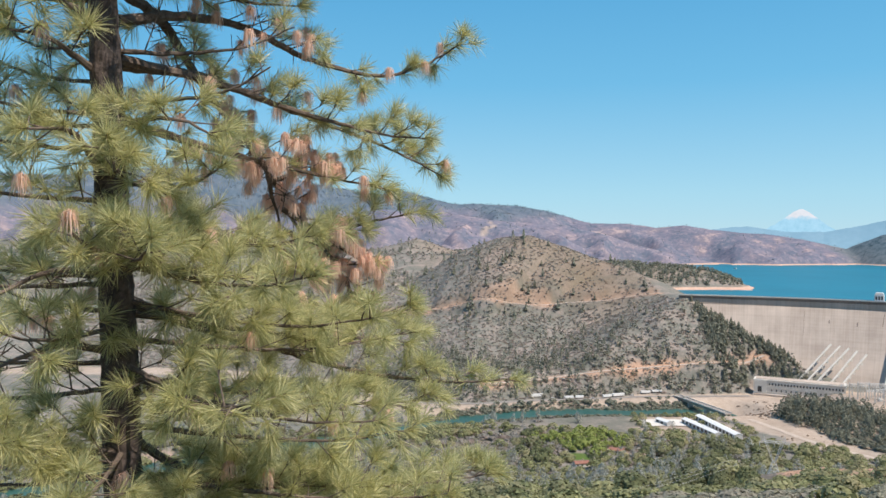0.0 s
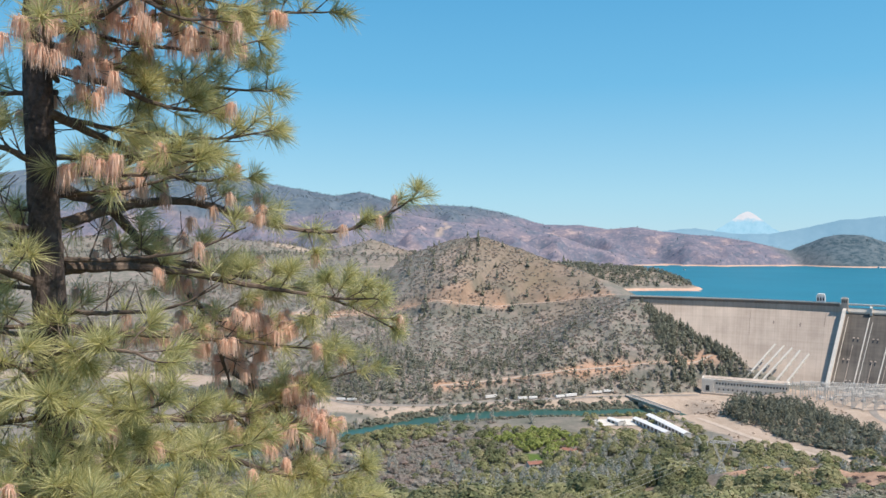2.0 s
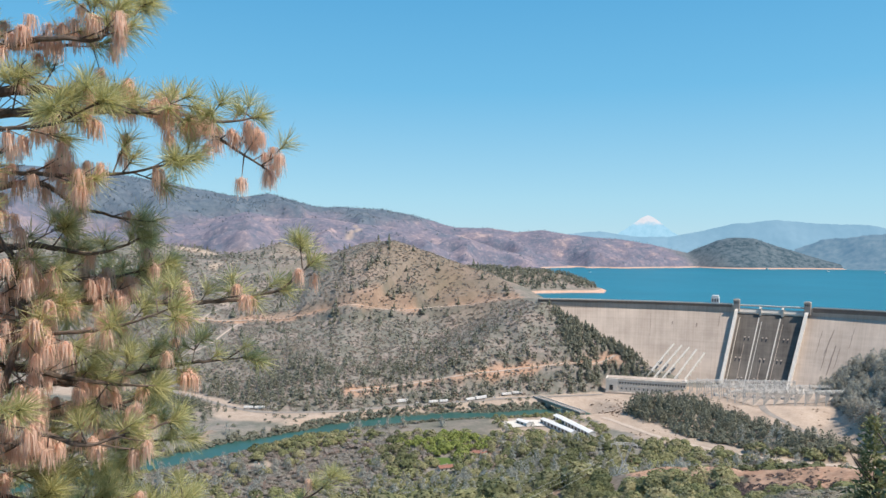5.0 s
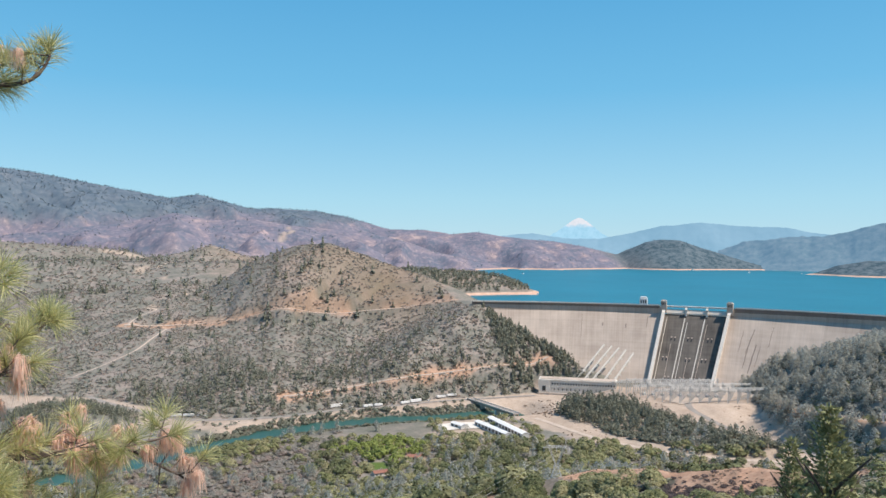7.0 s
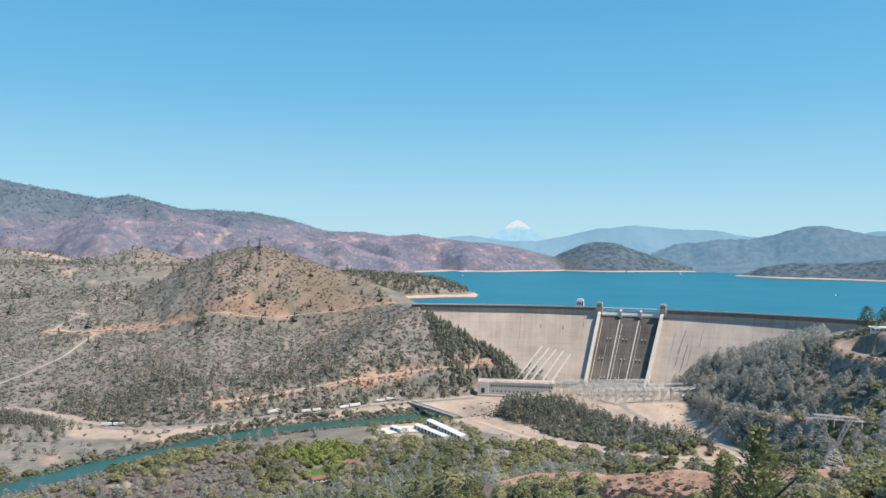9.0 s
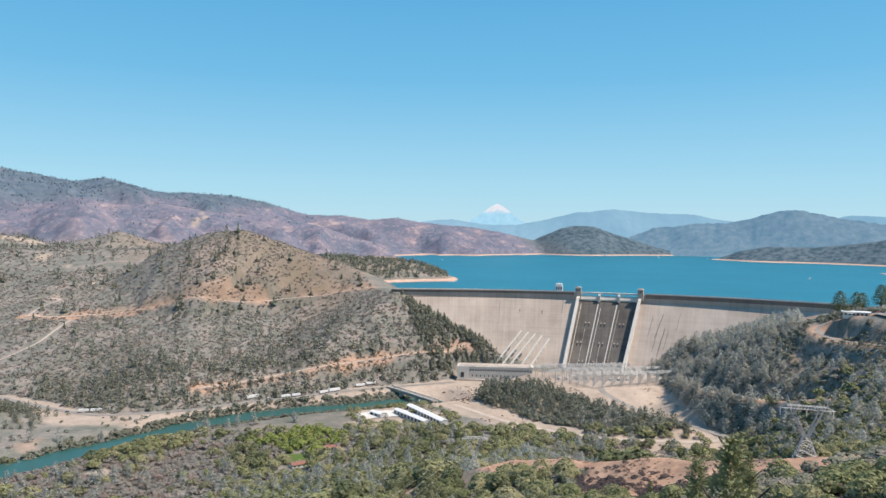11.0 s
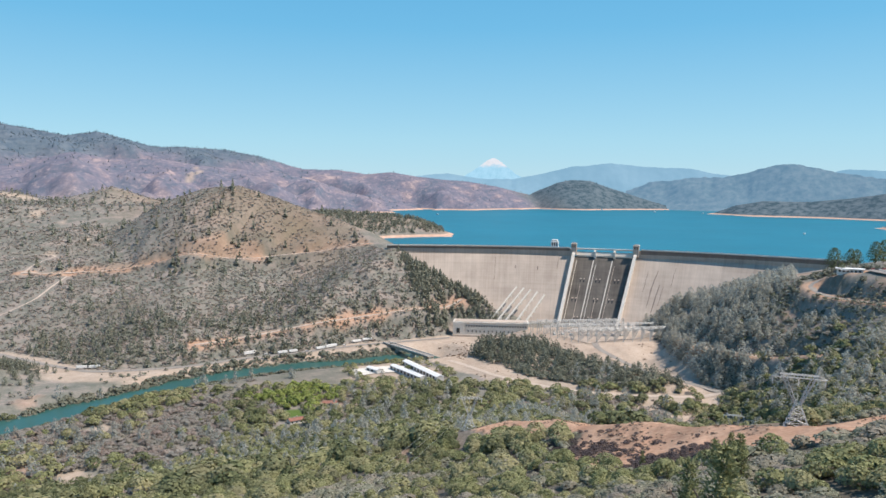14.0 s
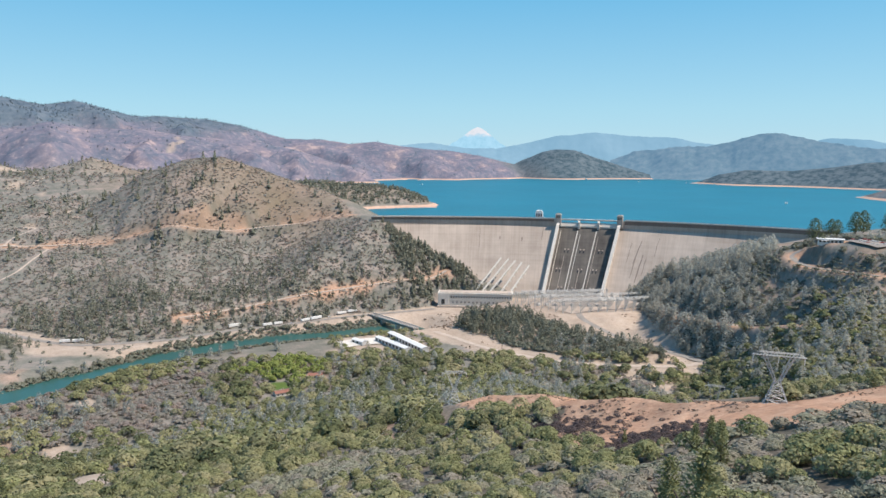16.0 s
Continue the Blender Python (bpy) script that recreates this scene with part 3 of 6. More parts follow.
def ribbon(name, line, width, material, lift=0.0, z=None, wobble=0.0):
    """A strip along a line of plan points, laid on the ground or at one height."""
    pts, out = [], []
    for (ax, ay), (bx, by) in zip(line, line[1:]):
        n = max(2, int(math.hypot(bx - ax, by - ay) / 6))
        pts += [(ax + (bx - ax) * k / n, ay + (by - ay) * k / n) for k in range(n)]
    pts = np.array(pts + [line[-1]], float)
    for _ in range(6):
        pts[1:-1] = 0.25 * pts[:-2] + 0.5 * pts[1:-1] + 0.25 * pts[2:]
    t = np.gradient(pts, axis=0)
    t /= np.linalg.norm(t, axis=1)[:, None] + 1e-9
    nrm = np.stack([t[:, 1], -t[:, 0]], -1)
    k = 5
    rows = []
    for j in range(k):
        o = (j / (k - 1) - 0.5) * width
        w = o * (1 + wobble * fbm(pts[:, 0], pts[:, 1], 50, 3, 5 if j < k / 2 else 8))
        p = pts + nrm * (w[:, None] if wobble else o)
        rows.append(np.column_stack([p, np.full(len(p), z) if z is not None else height(p[:, 0], p[:, 1]) + lift]))
    if z is None:
        zz = np.max([r[:, 2] for r in rows], axis=0)
        for r in rows:
            r[:, 2] = 0.5 * r[:, 2] + 0.5 * zz
    v = np.stack(rows, 1).reshape(-1, 3)
    i = (np.arange(len(pts) - 1)[:, None] * k + np.arange(k - 1)[None, :]).ravel()
    return new(name, solid(name, v, np.stack([i, i + 1, i + k + 1, i + k], -1), material))


river = ribbon("river", RIVER, 58, RIVER_W, z=RIVER_Z)
tagged(river, "green river with overgrown banks below the dam", "river", kind="structure")


# ---------------------------------------------------------------- dam
def part(name, bm, material, parent, label=""):
    me = bpy.data.meshes.new(name)
    bmesh.ops.recalc_face_normals(bm, faces=bm.faces[:])
    bm.to_mesh(me)
    bm.free()
    me.materials.append(material)
    ob = new(name, me)
    ob.parent = parent
    if label:
        ob["label"] = label
    return ob


def thing(name, at, label, category, group="", kind=""):
    ob = new(name)
    ob.matrix_basis = at if isinstance(at, Matrix) else Matrix.Translation(at)
    return tagged(ob, label, category, group, kind)


def box(bm, x0, x1, y0, y1, z0, z1, m=None, bevel=0.0):
    vs = bmesh.ops.create_cube(bm, size=1.0)["verts"]
    for v in vs:
        v.co = Vector((x0 + (v.co.x + 0.5) * (x1 - x0), y0 + (v.co.y + 0.5) * (y1 - y0), z0 + (v.co.z + 0.5) * (z1 - z0)))
    if bevel:
        es = list({e for v in vs for e in v.link_edges})
        got = bmesh.ops.bevel(bm, geom=es, offset=bevel, segments=1, affect="EDGES")
        vs = list({v for f in got["faces"] for v in f.verts} | {v for v in vs if v.is_valid})
    if m is not None:
        bmesh.ops.transform(bm, matrix=m, verts=vs)
    return bm


def rod(bm, a, b, r, r2=None, sides=6):
    """A tapered round bar from a to b."""
    a, b = Vector(a), Vector(b)
    q = (b - a).to_track_quat("Z", "Y").to_matrix()
    rings = []
    for p, rad in ((a, r), (b, r if r2 is None else r2)):
        rings.append([bm.verts.new(p + q @ Vector((rad * math.cos(2 * math.pi * k / sides), rad * math.sin(2 * math.pi * k / sides), 0))) for k in range(sides)])
    for k in range(sides):
        bm.faces.new((rings[0][k], rings[0][(k + 1) % sides], rings[1][(k + 1) % sides], rings[1][k]))
    bm.faces.new(rings[0][::-1])
    bm.faces.new(rings[1])
    return bm


def sweep(profile, a0, a1, step_deg=0.5, skew=0.0):
    """A closed (radius, z) profile swept round the dam's centre; skew turns it aside as it drops."""
    bm = bmesh.new()
    n = max(1, int(math.ceil((a1 - a0) / step_deg)))
    rings = [[bm.verts.new(arc(r, a0 + (a1 - a0) * k / n + skew * max(0.0, CREST_Z - 8 - z), z)) for r, z in profile] for k in range(n + 1)]
    m = len(profile)
    for p, q in zip(rings, rings[1:]):
        for k in range(m):
            bm.faces.new((p[k], p[(k + 1) % m], q[(k + 1) % m], q[k]))
    bm.faces.new(rings[0])
    bm.faces.new(rings[-1][::-1])
    return bm


FOOT = -262.0
TURN_Z = CREST_Z - 12.5


def face_r(z):
    return ARC_R - 0.8 * max(0.0, TURN_Z - z)


dam = thing("dam", (0, 0, 0), "tall curved concrete gravity dam with a stained central spillway", "dam", kind="structure")
SP0, SP1 = 36.93, 43.02
SKEW = -0.0095               # degrees of turn per metre of drop


def block_profile(back):
    return [(ARC_R, CREST_Z - 1.6), (ARC_R, TURN_Z), (face_r(FOOT), FOOT), (back, FOOT), (back, CREST_Z - 1.6)]


def monolith(a0, a1):
    gap = 0.005
    part("concrete_block", sweep(block_profile(ARC_R + 9), a0 + gap, a1 - gap, 0.5), CONCRETE, dam)


for k in range(1, 21):
    a1 = SP0 - k * 0.97
    monolith(a1 - 0.97, a1)
# blocks beside the chute follow its skew, a hand behind their neighbours
for a0, a1 in ((SP0 - 1.0, SP0), (SP1, SP1 + 1.2)):
    part("concrete_block", sweep([(r + 0.12, z) for r, z in block_profile(ARC_R + 8.5)], a0, a1, 0.5, SKEW), CONCRETE, dam)
for k in range(21):
    a0 = SP1 + k * 0.97
    monolith(a0, a0 + 0.97)
# joint filler, set back behind the blocks
part("core", sweep([(r, z) for r, z in [(ARC_R + 0.25, CREST_Z - 2), (ARC_R + 0.25, TURN_Z), (face_r(FOOT) + 0.25, FOOT), (ARC_R + 8, FOOT), (ARC_R + 8, CREST_Z - 2)]], SP0 - 21 * 0.97, SP0 - 1.1), CONCRETE, dam)
part("core", sweep([(r, z) for r, z in [(ARC_R + 0.25, CREST_Z - 2), (ARC_R + 0.25, TURN_Z), (face_r(FOOT) + 0.25, FOOT), (ARC_R + 8, FOOT), (ARC_R + 8, CREST_Z - 2)]], SP1, SP1 + 21 * 0.97), CONCRETE, dam)
for a0, a1 in ((SP0 - 21 * 0.97, SP0 - 0.62), (SP1 + 0.62, SP1 + 21 * 0.97)):
    part("roadway", sweep([(ARC_R - 1.8, CREST_Z - 1.6), (ARC_R - 1.8, CREST_Z - 0.6), (ARC_R + 10.5, CREST_Z - 0.6), (ARC_R + 10.5, CREST_Z - 1.6)], a0, a1), ROAD, dam, "roadway along the crest")
    part("parapet", sweep([(ARC_R - 1.8, CREST_Z - 0.6), (ARC_R - 1.8, CREST_Z + 0.6), (ARC_R - 1.2, CREST_Z + 0.6), (ARC_R - 1.2, CREST_Z - 0.6)], a0, a1), PALE, dam)
    part("parapet", sweep([(ARC_R + 9.9, CREST_Z - 0.6), (ARC_R + 9.9, CREST_Z + 0.6), (ARC_R + 10.5, CREST_Z + 0.6), (ARC_R + 10.5, CREST_Z - 0.6)], a0, a1), PALE, dam)
    # thin dark strip: the wall's shade under the road, put in as colour
    part("crest_wall", sweep([(ARC_R - 0.15, CREST_Z - 1.6), (ARC_R - 0.15, CREST_Z - (5.0 if a1 < SP1 else 7.0)), (ARC_R + 0.3, CREST_Z - (5.0 if a1 < SP1 else 7.0)), (ARC_R + 0.3, CREST_Z - 1.6)], a0, a1), SHADE_SEEP, dam, "wall strip below the crest road, coloured dark as shade")
    part("ledge", sweep([(ARC_R - 0.9, TURN_Z - 1.2), (ARC_R - 0.9, TURN_Z), (ARC_R + 0.2, TURN_Z), (ARC_R + 0.2, TURN_Z - 1.2)], a0, a1), CONCRETE, dam)
# spillway chute, a little below the face, and its side walls
sill = CREST_Z - 14
part("chute", sweep([(ARC_R + 4, sill), (ARC_R + 1.5, sill + 0.4), (ARC_R - 2.5, sill - 3.0), (face_r(FOOT) + 4.5, FOOT), (ARC_R + 9, FOOT), (ARC_R + 9, sill)], SP0 - 0.1, SP1 + 0.1, skew=SKEW), DARKCON, dam, "dark water-stained spillway chute")
for a in (SP0 - 0.3, SP1 - 0.02):
    part("training_wall", sweep([(ARC_R + 4, CREST_Z - 2), (ARC_R - 10.5, TURN_Z + 3), (face_r(-205) - 11.5, -205), (face_r(-262) - 11.5, -262), (face_r(FOOT) + 6, FOOT), (ARC_R + 6, TURN_Z - 8)], a, a + 0.32, 0.16, SKEW), PALE, dam, "pale concrete side wall of the spillway")
for a in (SP0 - 0.46, SP1 - 0.12):
    t = thing("lift_tower", Matrix.Translation(arc(ARC_R - 1, a + 0.29, CREST_Z - 1.5)) @ pose(0, 0, 0, 0, 0, -(a + 0.29)), "square concrete lift tower on the dam's crest", "tower", "lift towers")
    part("shaft", box(bmesh.new(), -4.6, 4.6, -4.6, 4.6, -10, 9.6, bevel=0.25), CONCRETE, t)
    part("cornice", box(bmesh.new(), -5.0, 5.0, -5.0, 5.0, 8.2, 9.2, bevel=0.15), PALE, t)
    part("roof", box(bmesh.new(), -3.2, 3.2, -3.2, 3.2, 9.6, 10.6, bevel=0.15), CONCRETE, t)
    for dx in (-2.2, 0.0, 2.2):
        part("window", box(bmesh.new(), dx - 0.5, dx + 0.5, -4.68, -4.5, 3.0, 6.6), GLASS, t)
# three drum gates between two piers, and the bridge over them
w = (SP1 - SP0) / 3
for k in range(3):
    part("drum_gate", sweep([(ARC_R - 0.5, sill), (ARC_R - 1.0, sill + 2.5), (ARC_R + 1.5, sill + 7.6), (ARC_R + 4.0, sill + 8.2), (ARC_R + 4.0, sill)], SP0 + k * w + 0.1, SP0 + (k + 1) * w - 0.1), PALE, dam, "pale steel drum gate")
for k in (1, 2):
    part("gate_pier", sweep([(ARC_R - 4, sill - 2), (ARC_R - 4, CREST_Z - 5), (ARC_R - 1, CREST_Z - 2.6), (ARC_R + 7, CREST_Z - 2.6), (ARC_R + 7, sill - 2)], SP0 + k * w - 0.1, SP0 + k * w + 0.1, 0.1), PALE, dam)
part("gate_bridge", sweep([(ARC_R + 1, CREST_Z - 2.6), (ARC_R + 1, CREST_Z - 0.2), (ARC_R + 7.5, CREST_Z - 0.2), (ARC_R + 7.5, CREST_Z - 2.6)], SP0 - 0.1, SP1 + 0.1), PALE, dam)


def on_chute(az, z, up=0.0):
    f = (sill - 3.0 - z) / (sill - 3.0 - FOOT)
    r = (ARC_R - 2.5) + ((face_r(FOOT) + 4.5) - (ARC_R - 2.5)) * f
    return arc(r - up * 0.78, az + SKEW * (CREST_Z - 8 - z), z + up * 0.62)


def chute_strip(az0, az1, za, zb, up, material, name, label=""):
    bm = bmesh.new()
    c = [on_chute(az0, za, up), on_chute(az1, za, up), on_chute(az1, zb, up), on_chute(az0, zb, up)]
    d = [on_chute(az0, za, -0.6), on_chute(az1, za, -0.6), on_chute(az1, zb, -0.6), on_chute(az0, zb, -0.6)]
    c, d = [bm.verts.new(p) for p in c], [bm.verts.new(p) for p in d]
    bm.faces.new(c)
    for k in range(4):
        bm.faces.new((c[k], c[(k + 1) % 4], d[(k + 1) % 4], d[k]))
    part(name, bm, material, dam, label)


rs = random.Random(4)
for f, wd, za, zb in ((0.045, 0.05, 2, 150), (0.335, 0.10, 2, 150), (0.39, 0.05, 8, 140), (0.655, 0.10, 2, 148), (0.71, 0.04, 10, 150), (0.52, 0.04, 60, 150), (0.86, 0.05, 90, 150), (0.2, 0.035, 40, 150)):
    a = SP0 + f * (SP1 - SP0)
    chute_strip(a - wd / 2, a + wd / 2, sill - 3 - za, sill - 3 - zb, 0.35, PALE if wd > 0.045 else CONCRETE, "chute_rib", "pale rib down the chute")
for row, z in enumerate((-134.0, -163.0, -190.0)):
    for f in ((0.19, 0.25, 0.46, 0.52, 0.78, 0.84), (0.12, 0.18, 0.5, 0.56, 0.76, 0.82), (0.22, 0.28, 0.47, 0.53, 0.79, 0.85))[row]:
        a = SP0 + f * (SP1 - SP0)
        chute_strip(a - 0.075, a + 0.075, z, z - 1.4, 0.7, CONCRETE, "outlet_hood")
        chute_strip(a - 0.06, a + 0.06, z - 2.2, z - 6.0, 0.12, GLASS, "outlet_mouth", "dark mouth of a river outlet")
def seep(az, za, zb, wide, drift):
    """A dark streak of seepage down the downstream face."""
    bm = bmesh.new()
    n = 5
    rows = []
    for k in range(n + 1):
        z = za + (zb - za) * k / n
        a = az + drift * k / n + 0.02 * math.sin(k * 2.3)
        w = wide * (0.35 + 0.65 * math.sin(math.pi * (k + 0.6) / (n + 1.2)))
        rows.append([bm.verts.new(arc(face_r(z) - 0.07, a + e * w, z)) for e in (-0.5, 0.5)] + [bm.verts.new(arc(face_r(z) + 0.3, a + e * w, z)) for e in (0.5, -0.5)])
    for p, q in zip(rows, rows[1:]):
        for k in range(4):
            bm.faces.new((p[k], p[(k + 1) % 4], q[(k + 1) % 4], q[k]))
    bm.faces.new(rows[0])
    bm.faces.new(rows[-1][::-1])
    part("seepage_stain", bm, SHADE_SEEP, dam, "dark wet streak on the concrete")


for az, za, zb, wide, drift in ((45.6, -117, -152, 0.10, -0.62), (45.9, -138, -178, 0.12, -0.5), (45.2, -142, -172, 0.07, -0.35), (46.3, -140, -168, 0.06, -0.3), (47.3, -112, -140, 0.05, -0.25), (44.6, -120, -150, 0.05, -0.3), (33.0, -118, -124, 0.12, 0.0), (30.6, -117, -122, 0.12, 0.0), (35.2, -102, -122, 0.06, -0.1), (28.4, -105, -140, 0.04, 0.0)):
    seep(az, za, zb, wide, drift)
# intake gatehouse on the lake side
gh = thing("intake_gatehouse", Matrix.Translation(arc(ARC_R + 13, 34.65, CREST_Z - 3)) @ pose(0, 0, 0, 0, 0, -34.65), "small white gatehouse standing on the dam's lake side", "gatehouse")
gh.scale = (1.15, 1.15, 1.25)
part("wall", box(bmesh.new(), -5.4, 5.4, -4, 4, -18, 10, bevel=0.2), WHITE, gh)
part("roof", box(bmesh.new(), -4.4, 4.4, -3.2, 3.2, 10, 12.5, bevel=0.6), WHITE, gh)
for dx in (-3.2, 0, 3.2):
    part("window", box(bmesh.new(), dx - 0.8, dx + 0.8, -4.1, -3.9, 4.0, 8.0), GLASS, gh)


# ---------------------------------------------------------------- roads
for name, (width, material, line) in LANES.items():
    tagged(ribbon(name, line, width, material, lift=0.35), "pale road winding over the dry hillside" if material is DIRT else "grey asphalt road in the valley", "road", kind="structure")
lot = ribbon("pavement", [(232, 878), (266, 884), (312, 876)], 30, PALE, lift=0.6)
tagged(lot, "pale concrete work yard beside the river", "yard", kind="structure")
yard = ribbon("yard", [(560, 925), (620, 935), (690, 920)], 90, DIRT, lift=0.4)
tagged(yard, "gravel bench under the switchyard", "yard", kind="structure")
lot2 = ribbon("car_park", [(752, 596), (741, 570), (732, 540)], 24, ROAD, lift=0.5)
tagged(lot2, "asphalt car park at the overlook", "car park", kind="structure")


def ground_z(x, y):
    return float(height(np.array([float(x)]), np.array([float(y)]))[0])


# ---------------------------------------------------------------- powerhouse and penstocks
ang = math.degrees(math.atan2(995 - 1047, 535 - 435))
power = thing("powerhouse", Matrix.Translation((435, 1047, -210)) @ pose(0, 0, 0, 0, 0, ang), "long pale concrete powerhouse with a row of tall windows", "powerhouse")
LEN = 113.0
bm = box(bmesh.new(), 0, LEN, 0, 24, -14, 17.5, bevel=0.2)
part("wall", bm, PALE, power)
part("roof", box(bmesh.new(), -0.8, LEN + 0.8, -0.8, 24.8, 17.5, 19.0, bevel=0.15), PALE, power)
part("roof_curb", box(bmesh.new(), 2, LEN - 2, 2, 22, 19.0, 19.8, bevel=0.1), CONCRETE, power)
part("plinth", box(bmesh.new(), -1.5, LEN + 1.5, -3.5, 0, -14, -0.5, bevel=0.15), CONCRETE, power, "concrete deck along the front")
part("end_block", box(bmesh.new(), -0.3, 16, -1.0, 24, 0, 17.8, bevel=0.15), PALE, power)
part("band", box(bmesh.new(), 16, LEN - 0.5, -0.5, 0, 8.0, 9.0), PALE, power)
for k in range(24):
    x = 19 + k * 3.9
    w = part("window", box(bmesh.new(), x, x + 1.9, -0.25, 0.4, 11.6, 14.4), GLASS, power)
    part("sill", box(bmesh.new(), x - 0.2, x + 2.1, -0.6, 0.0, 11.2, 11.6), PALE, w)
for k in range(15):
    x = 22 + k * 6.1
    w = part("window", box(bmesh.new(), x, x + 1.4, -0.25, 0.4, 3.4, 6.2), GLASS, power)
    part("sill", box(bmesh.new(), x - 0.2, x + 1.6, -0.6, 0.0, 3.0, 3.4), PALE, w)
part("doorway", box(bmesh.new(), 5, 10, -1.2, 0.4, 2.0, 9.5), GLASS, power, "tall dark doorway")
part("tailrace_mouth", box(bmesh.new(), 20, 36, -3.7, -1.0, -12.5, -6.0), GLASS, power, "dark mouth of the tailrace")
tops = [(556, 1079.5, -150), (564.6, 1070.9, -151.3), (572.4, 1062.2, -153.2), (580.1, 1053.5, -155.2), (587.7, 1042.9, -158.6)]
ends = [(509.0, 1066.0, -193), (518.7, 1059.1, -192.6), (529.0, 1051.5, -192.0), (541.5, 1040.5, -192.6), (553.3, 1031.5, -192.0)]
for a, b in zip(tops, ends):
    a, b = Vector(a), Vector(b)
    p = thing("penstock", a, "white-painted steel penstock pipe running down to the powerhouse", "pipe", "penstocks")
    run = (b - a) * 1.32
    part("pipe", rod(bmesh.new(), -run * 0.05, run, 1.55, sides=16), PALE, p)
    for k in range(1, 7):
        c = run * (k / 7)
        u = run.normalized()
        part("collar", rod(bmesh.new(), c - u * 0.6, c + u * 0.4, 1.8, sides=16), PALE, p)
        if k < 6:
            part("saddle", box(bmesh.new(), c.x - 1.1, c.x + 1.1, c.y - 1.1, c.y + 1.1, c.z - 5, c.z - 1.7), PALE, p)

# ---------------------------------------------------------------- switchyard
def gantry(at, turn, bays, span, high):
    g = thing("switchyard_gantry", Matrix.Translation(at) @ pose(0, 0, 0, 0, 0, turn), "grey lattice-steel gantry row in the switchyard", "gantry", "switchyard gantries")
    for k in range(bays + 1):
        x = k * span
        bm = bmesh.new()
        for dx, dy in ((-0.7, -0.7), (0.7, -0.7), (0.7, 0.7), (-0.7, 0.7)):
            rod(bm, (x + dx, dy, -3), (x + dx * 0.5, dy * 0.5, high + 2), 0.16, sides=4)
        for q in range(5):
            z0, z1 = high * q / 5, high * (q + 1) / 5
            rod(bm, (x - 0.65, -0.65, z0), (x + 0.6, -0.6, z1), 0.12, sides=3)
            rod(bm, (x + 0.65, 0.65, z0), (x - 0.6, 0.6, z1), 0.12, sides=3)
        part("post", bm, STEEL, g)
    for k in range(bays):
        x0, x1 = k * span, (k + 1) * span
        bm = bmesh.new()
        for z in (high, high - 1.6):
            rod(bm, (x0, -0.4, z), (x1, -0.4, z), 0.3, sides=4)
            rod(bm, (x0, 0.4, z), (x1, 0.4, z), 0.3, sides=4)
        for q in range(5):
            xa, xb = x0 + (x1 - x0) * q / 5, x0 + (x1 - x0) * (q + 1) / 5
            rod(bm, (xa, 0, high - 1.6), (xb, 0, high), 0.12, sides=3)
        part("beam", bm, STEEL, g)
        for q in (0.25, 0.5, 0.75):
            x = x0 + (x1 - x0) * q
            part("insulator", rod(bmesh.new(), (x, 0, high - 1.7), (x, 0, high - 3.7), 0.3, 0.2, sides=6), WHITE, g)
    return g


for row in range(9):
    f = row / 8
    x, y = 524 + 34 * f, 985 - 96 * f
    gantry((x, y, -202), -14, 10 + (row % 2), 13.0, 15 + 7 * ((row * 7) % 3) / 2)
for k in range(12):
    x, y = 552 + 11 * k, 945 - (k * 5) % 41
    t = thing("transformer", (x, y, -201.5), "grey finned transformer on a concrete pad", "transformer", "transformers")
    part("tank", box(bmesh.new(), -2.2, 2.2, -1.5, 1.5, 0.4, 4.2, bevel=0.2), STEEL, t)
    part("pad", box(bmesh.new(), -3, 3, -2.2, 2.2, -1.5, 0.4, bevel=0.08), PALE, t)
    for q in range(3):
        part("bushing", rod(bmesh.new(), (-1.2 + 1.2 * q, 0, 4.2), (-1.4 + 1.4 * q, 0, 6.4), 0.3, 0.12), WHITE, t)

# ---------------------------------------------------------------- bridge
a, b = Vector((322, 1030, -211.5)), Vector((352, 922, -211.5))
turn = math.degrees(math.atan2(b.y - a.y, b.x - a.x))
bridge = thing("bridge", Matrix.Translation(a) @ pose(0, 0, 0, 0, 0, turn), "pale concrete road bridge on piers over the river", "bridge")
BL = (b - a).length
part("deck", box(bmesh.new(), 0, BL, -5, 5, -1.6, 0, bevel=0.1), ROAD, bridge)
for s in (-1, 1):
    part("parapet", box(bmesh.new(), 0, BL, s * 5 - 0.25, s * 5 + 0.25, 0, 1.1, bevel=0.05), PALE, bridge)
    part("girder", box(bmesh.new(), 0, BL, s * 3 - 0.5, s * 3 + 0.5, -3.6, -1.6), CONCRETE, bridge)
for f in (0.0, 0.3, 0.62, 1.0):
    part("pier", box(bmesh.new(), BL * f - 1.4, BL * f + 1.4, -4.2, 4.2, -20, -3.6, bevel=0.3), PALE, bridge)

# ---------------------------------------------------------------- sheds, trailers, cars
def shed(a, b, width, high, label):
    a, b = Vector(a), Vector(b)
    s = thing("shed", Matrix.Translation(a) @ pose(0, 0, 0, 0, 0, math.degrees(math.atan2(b.y - a.y, b.x - a.x))), label, "shed", "work yard sheds")
    n = (b.to_2d() - a.to_2d()).length
    part("roof", _gable(n, width, high), WHITE, s, "white sheet-metal roof")
    part("wall", box(bmesh.new(), 0.4, n - 0.4, -width / 2 + 0.4, width / 2 - 0.4, -2, high - 0.3), STEEL, s)
    for k in range(int(n / 8)):
        part("doorway", box(bmesh.new(), 2 + k * 8, 6 + k * 8, -width / 2 + 0.25, -width / 2 + 0.5, 0, high - 1.2), GLASS, s)


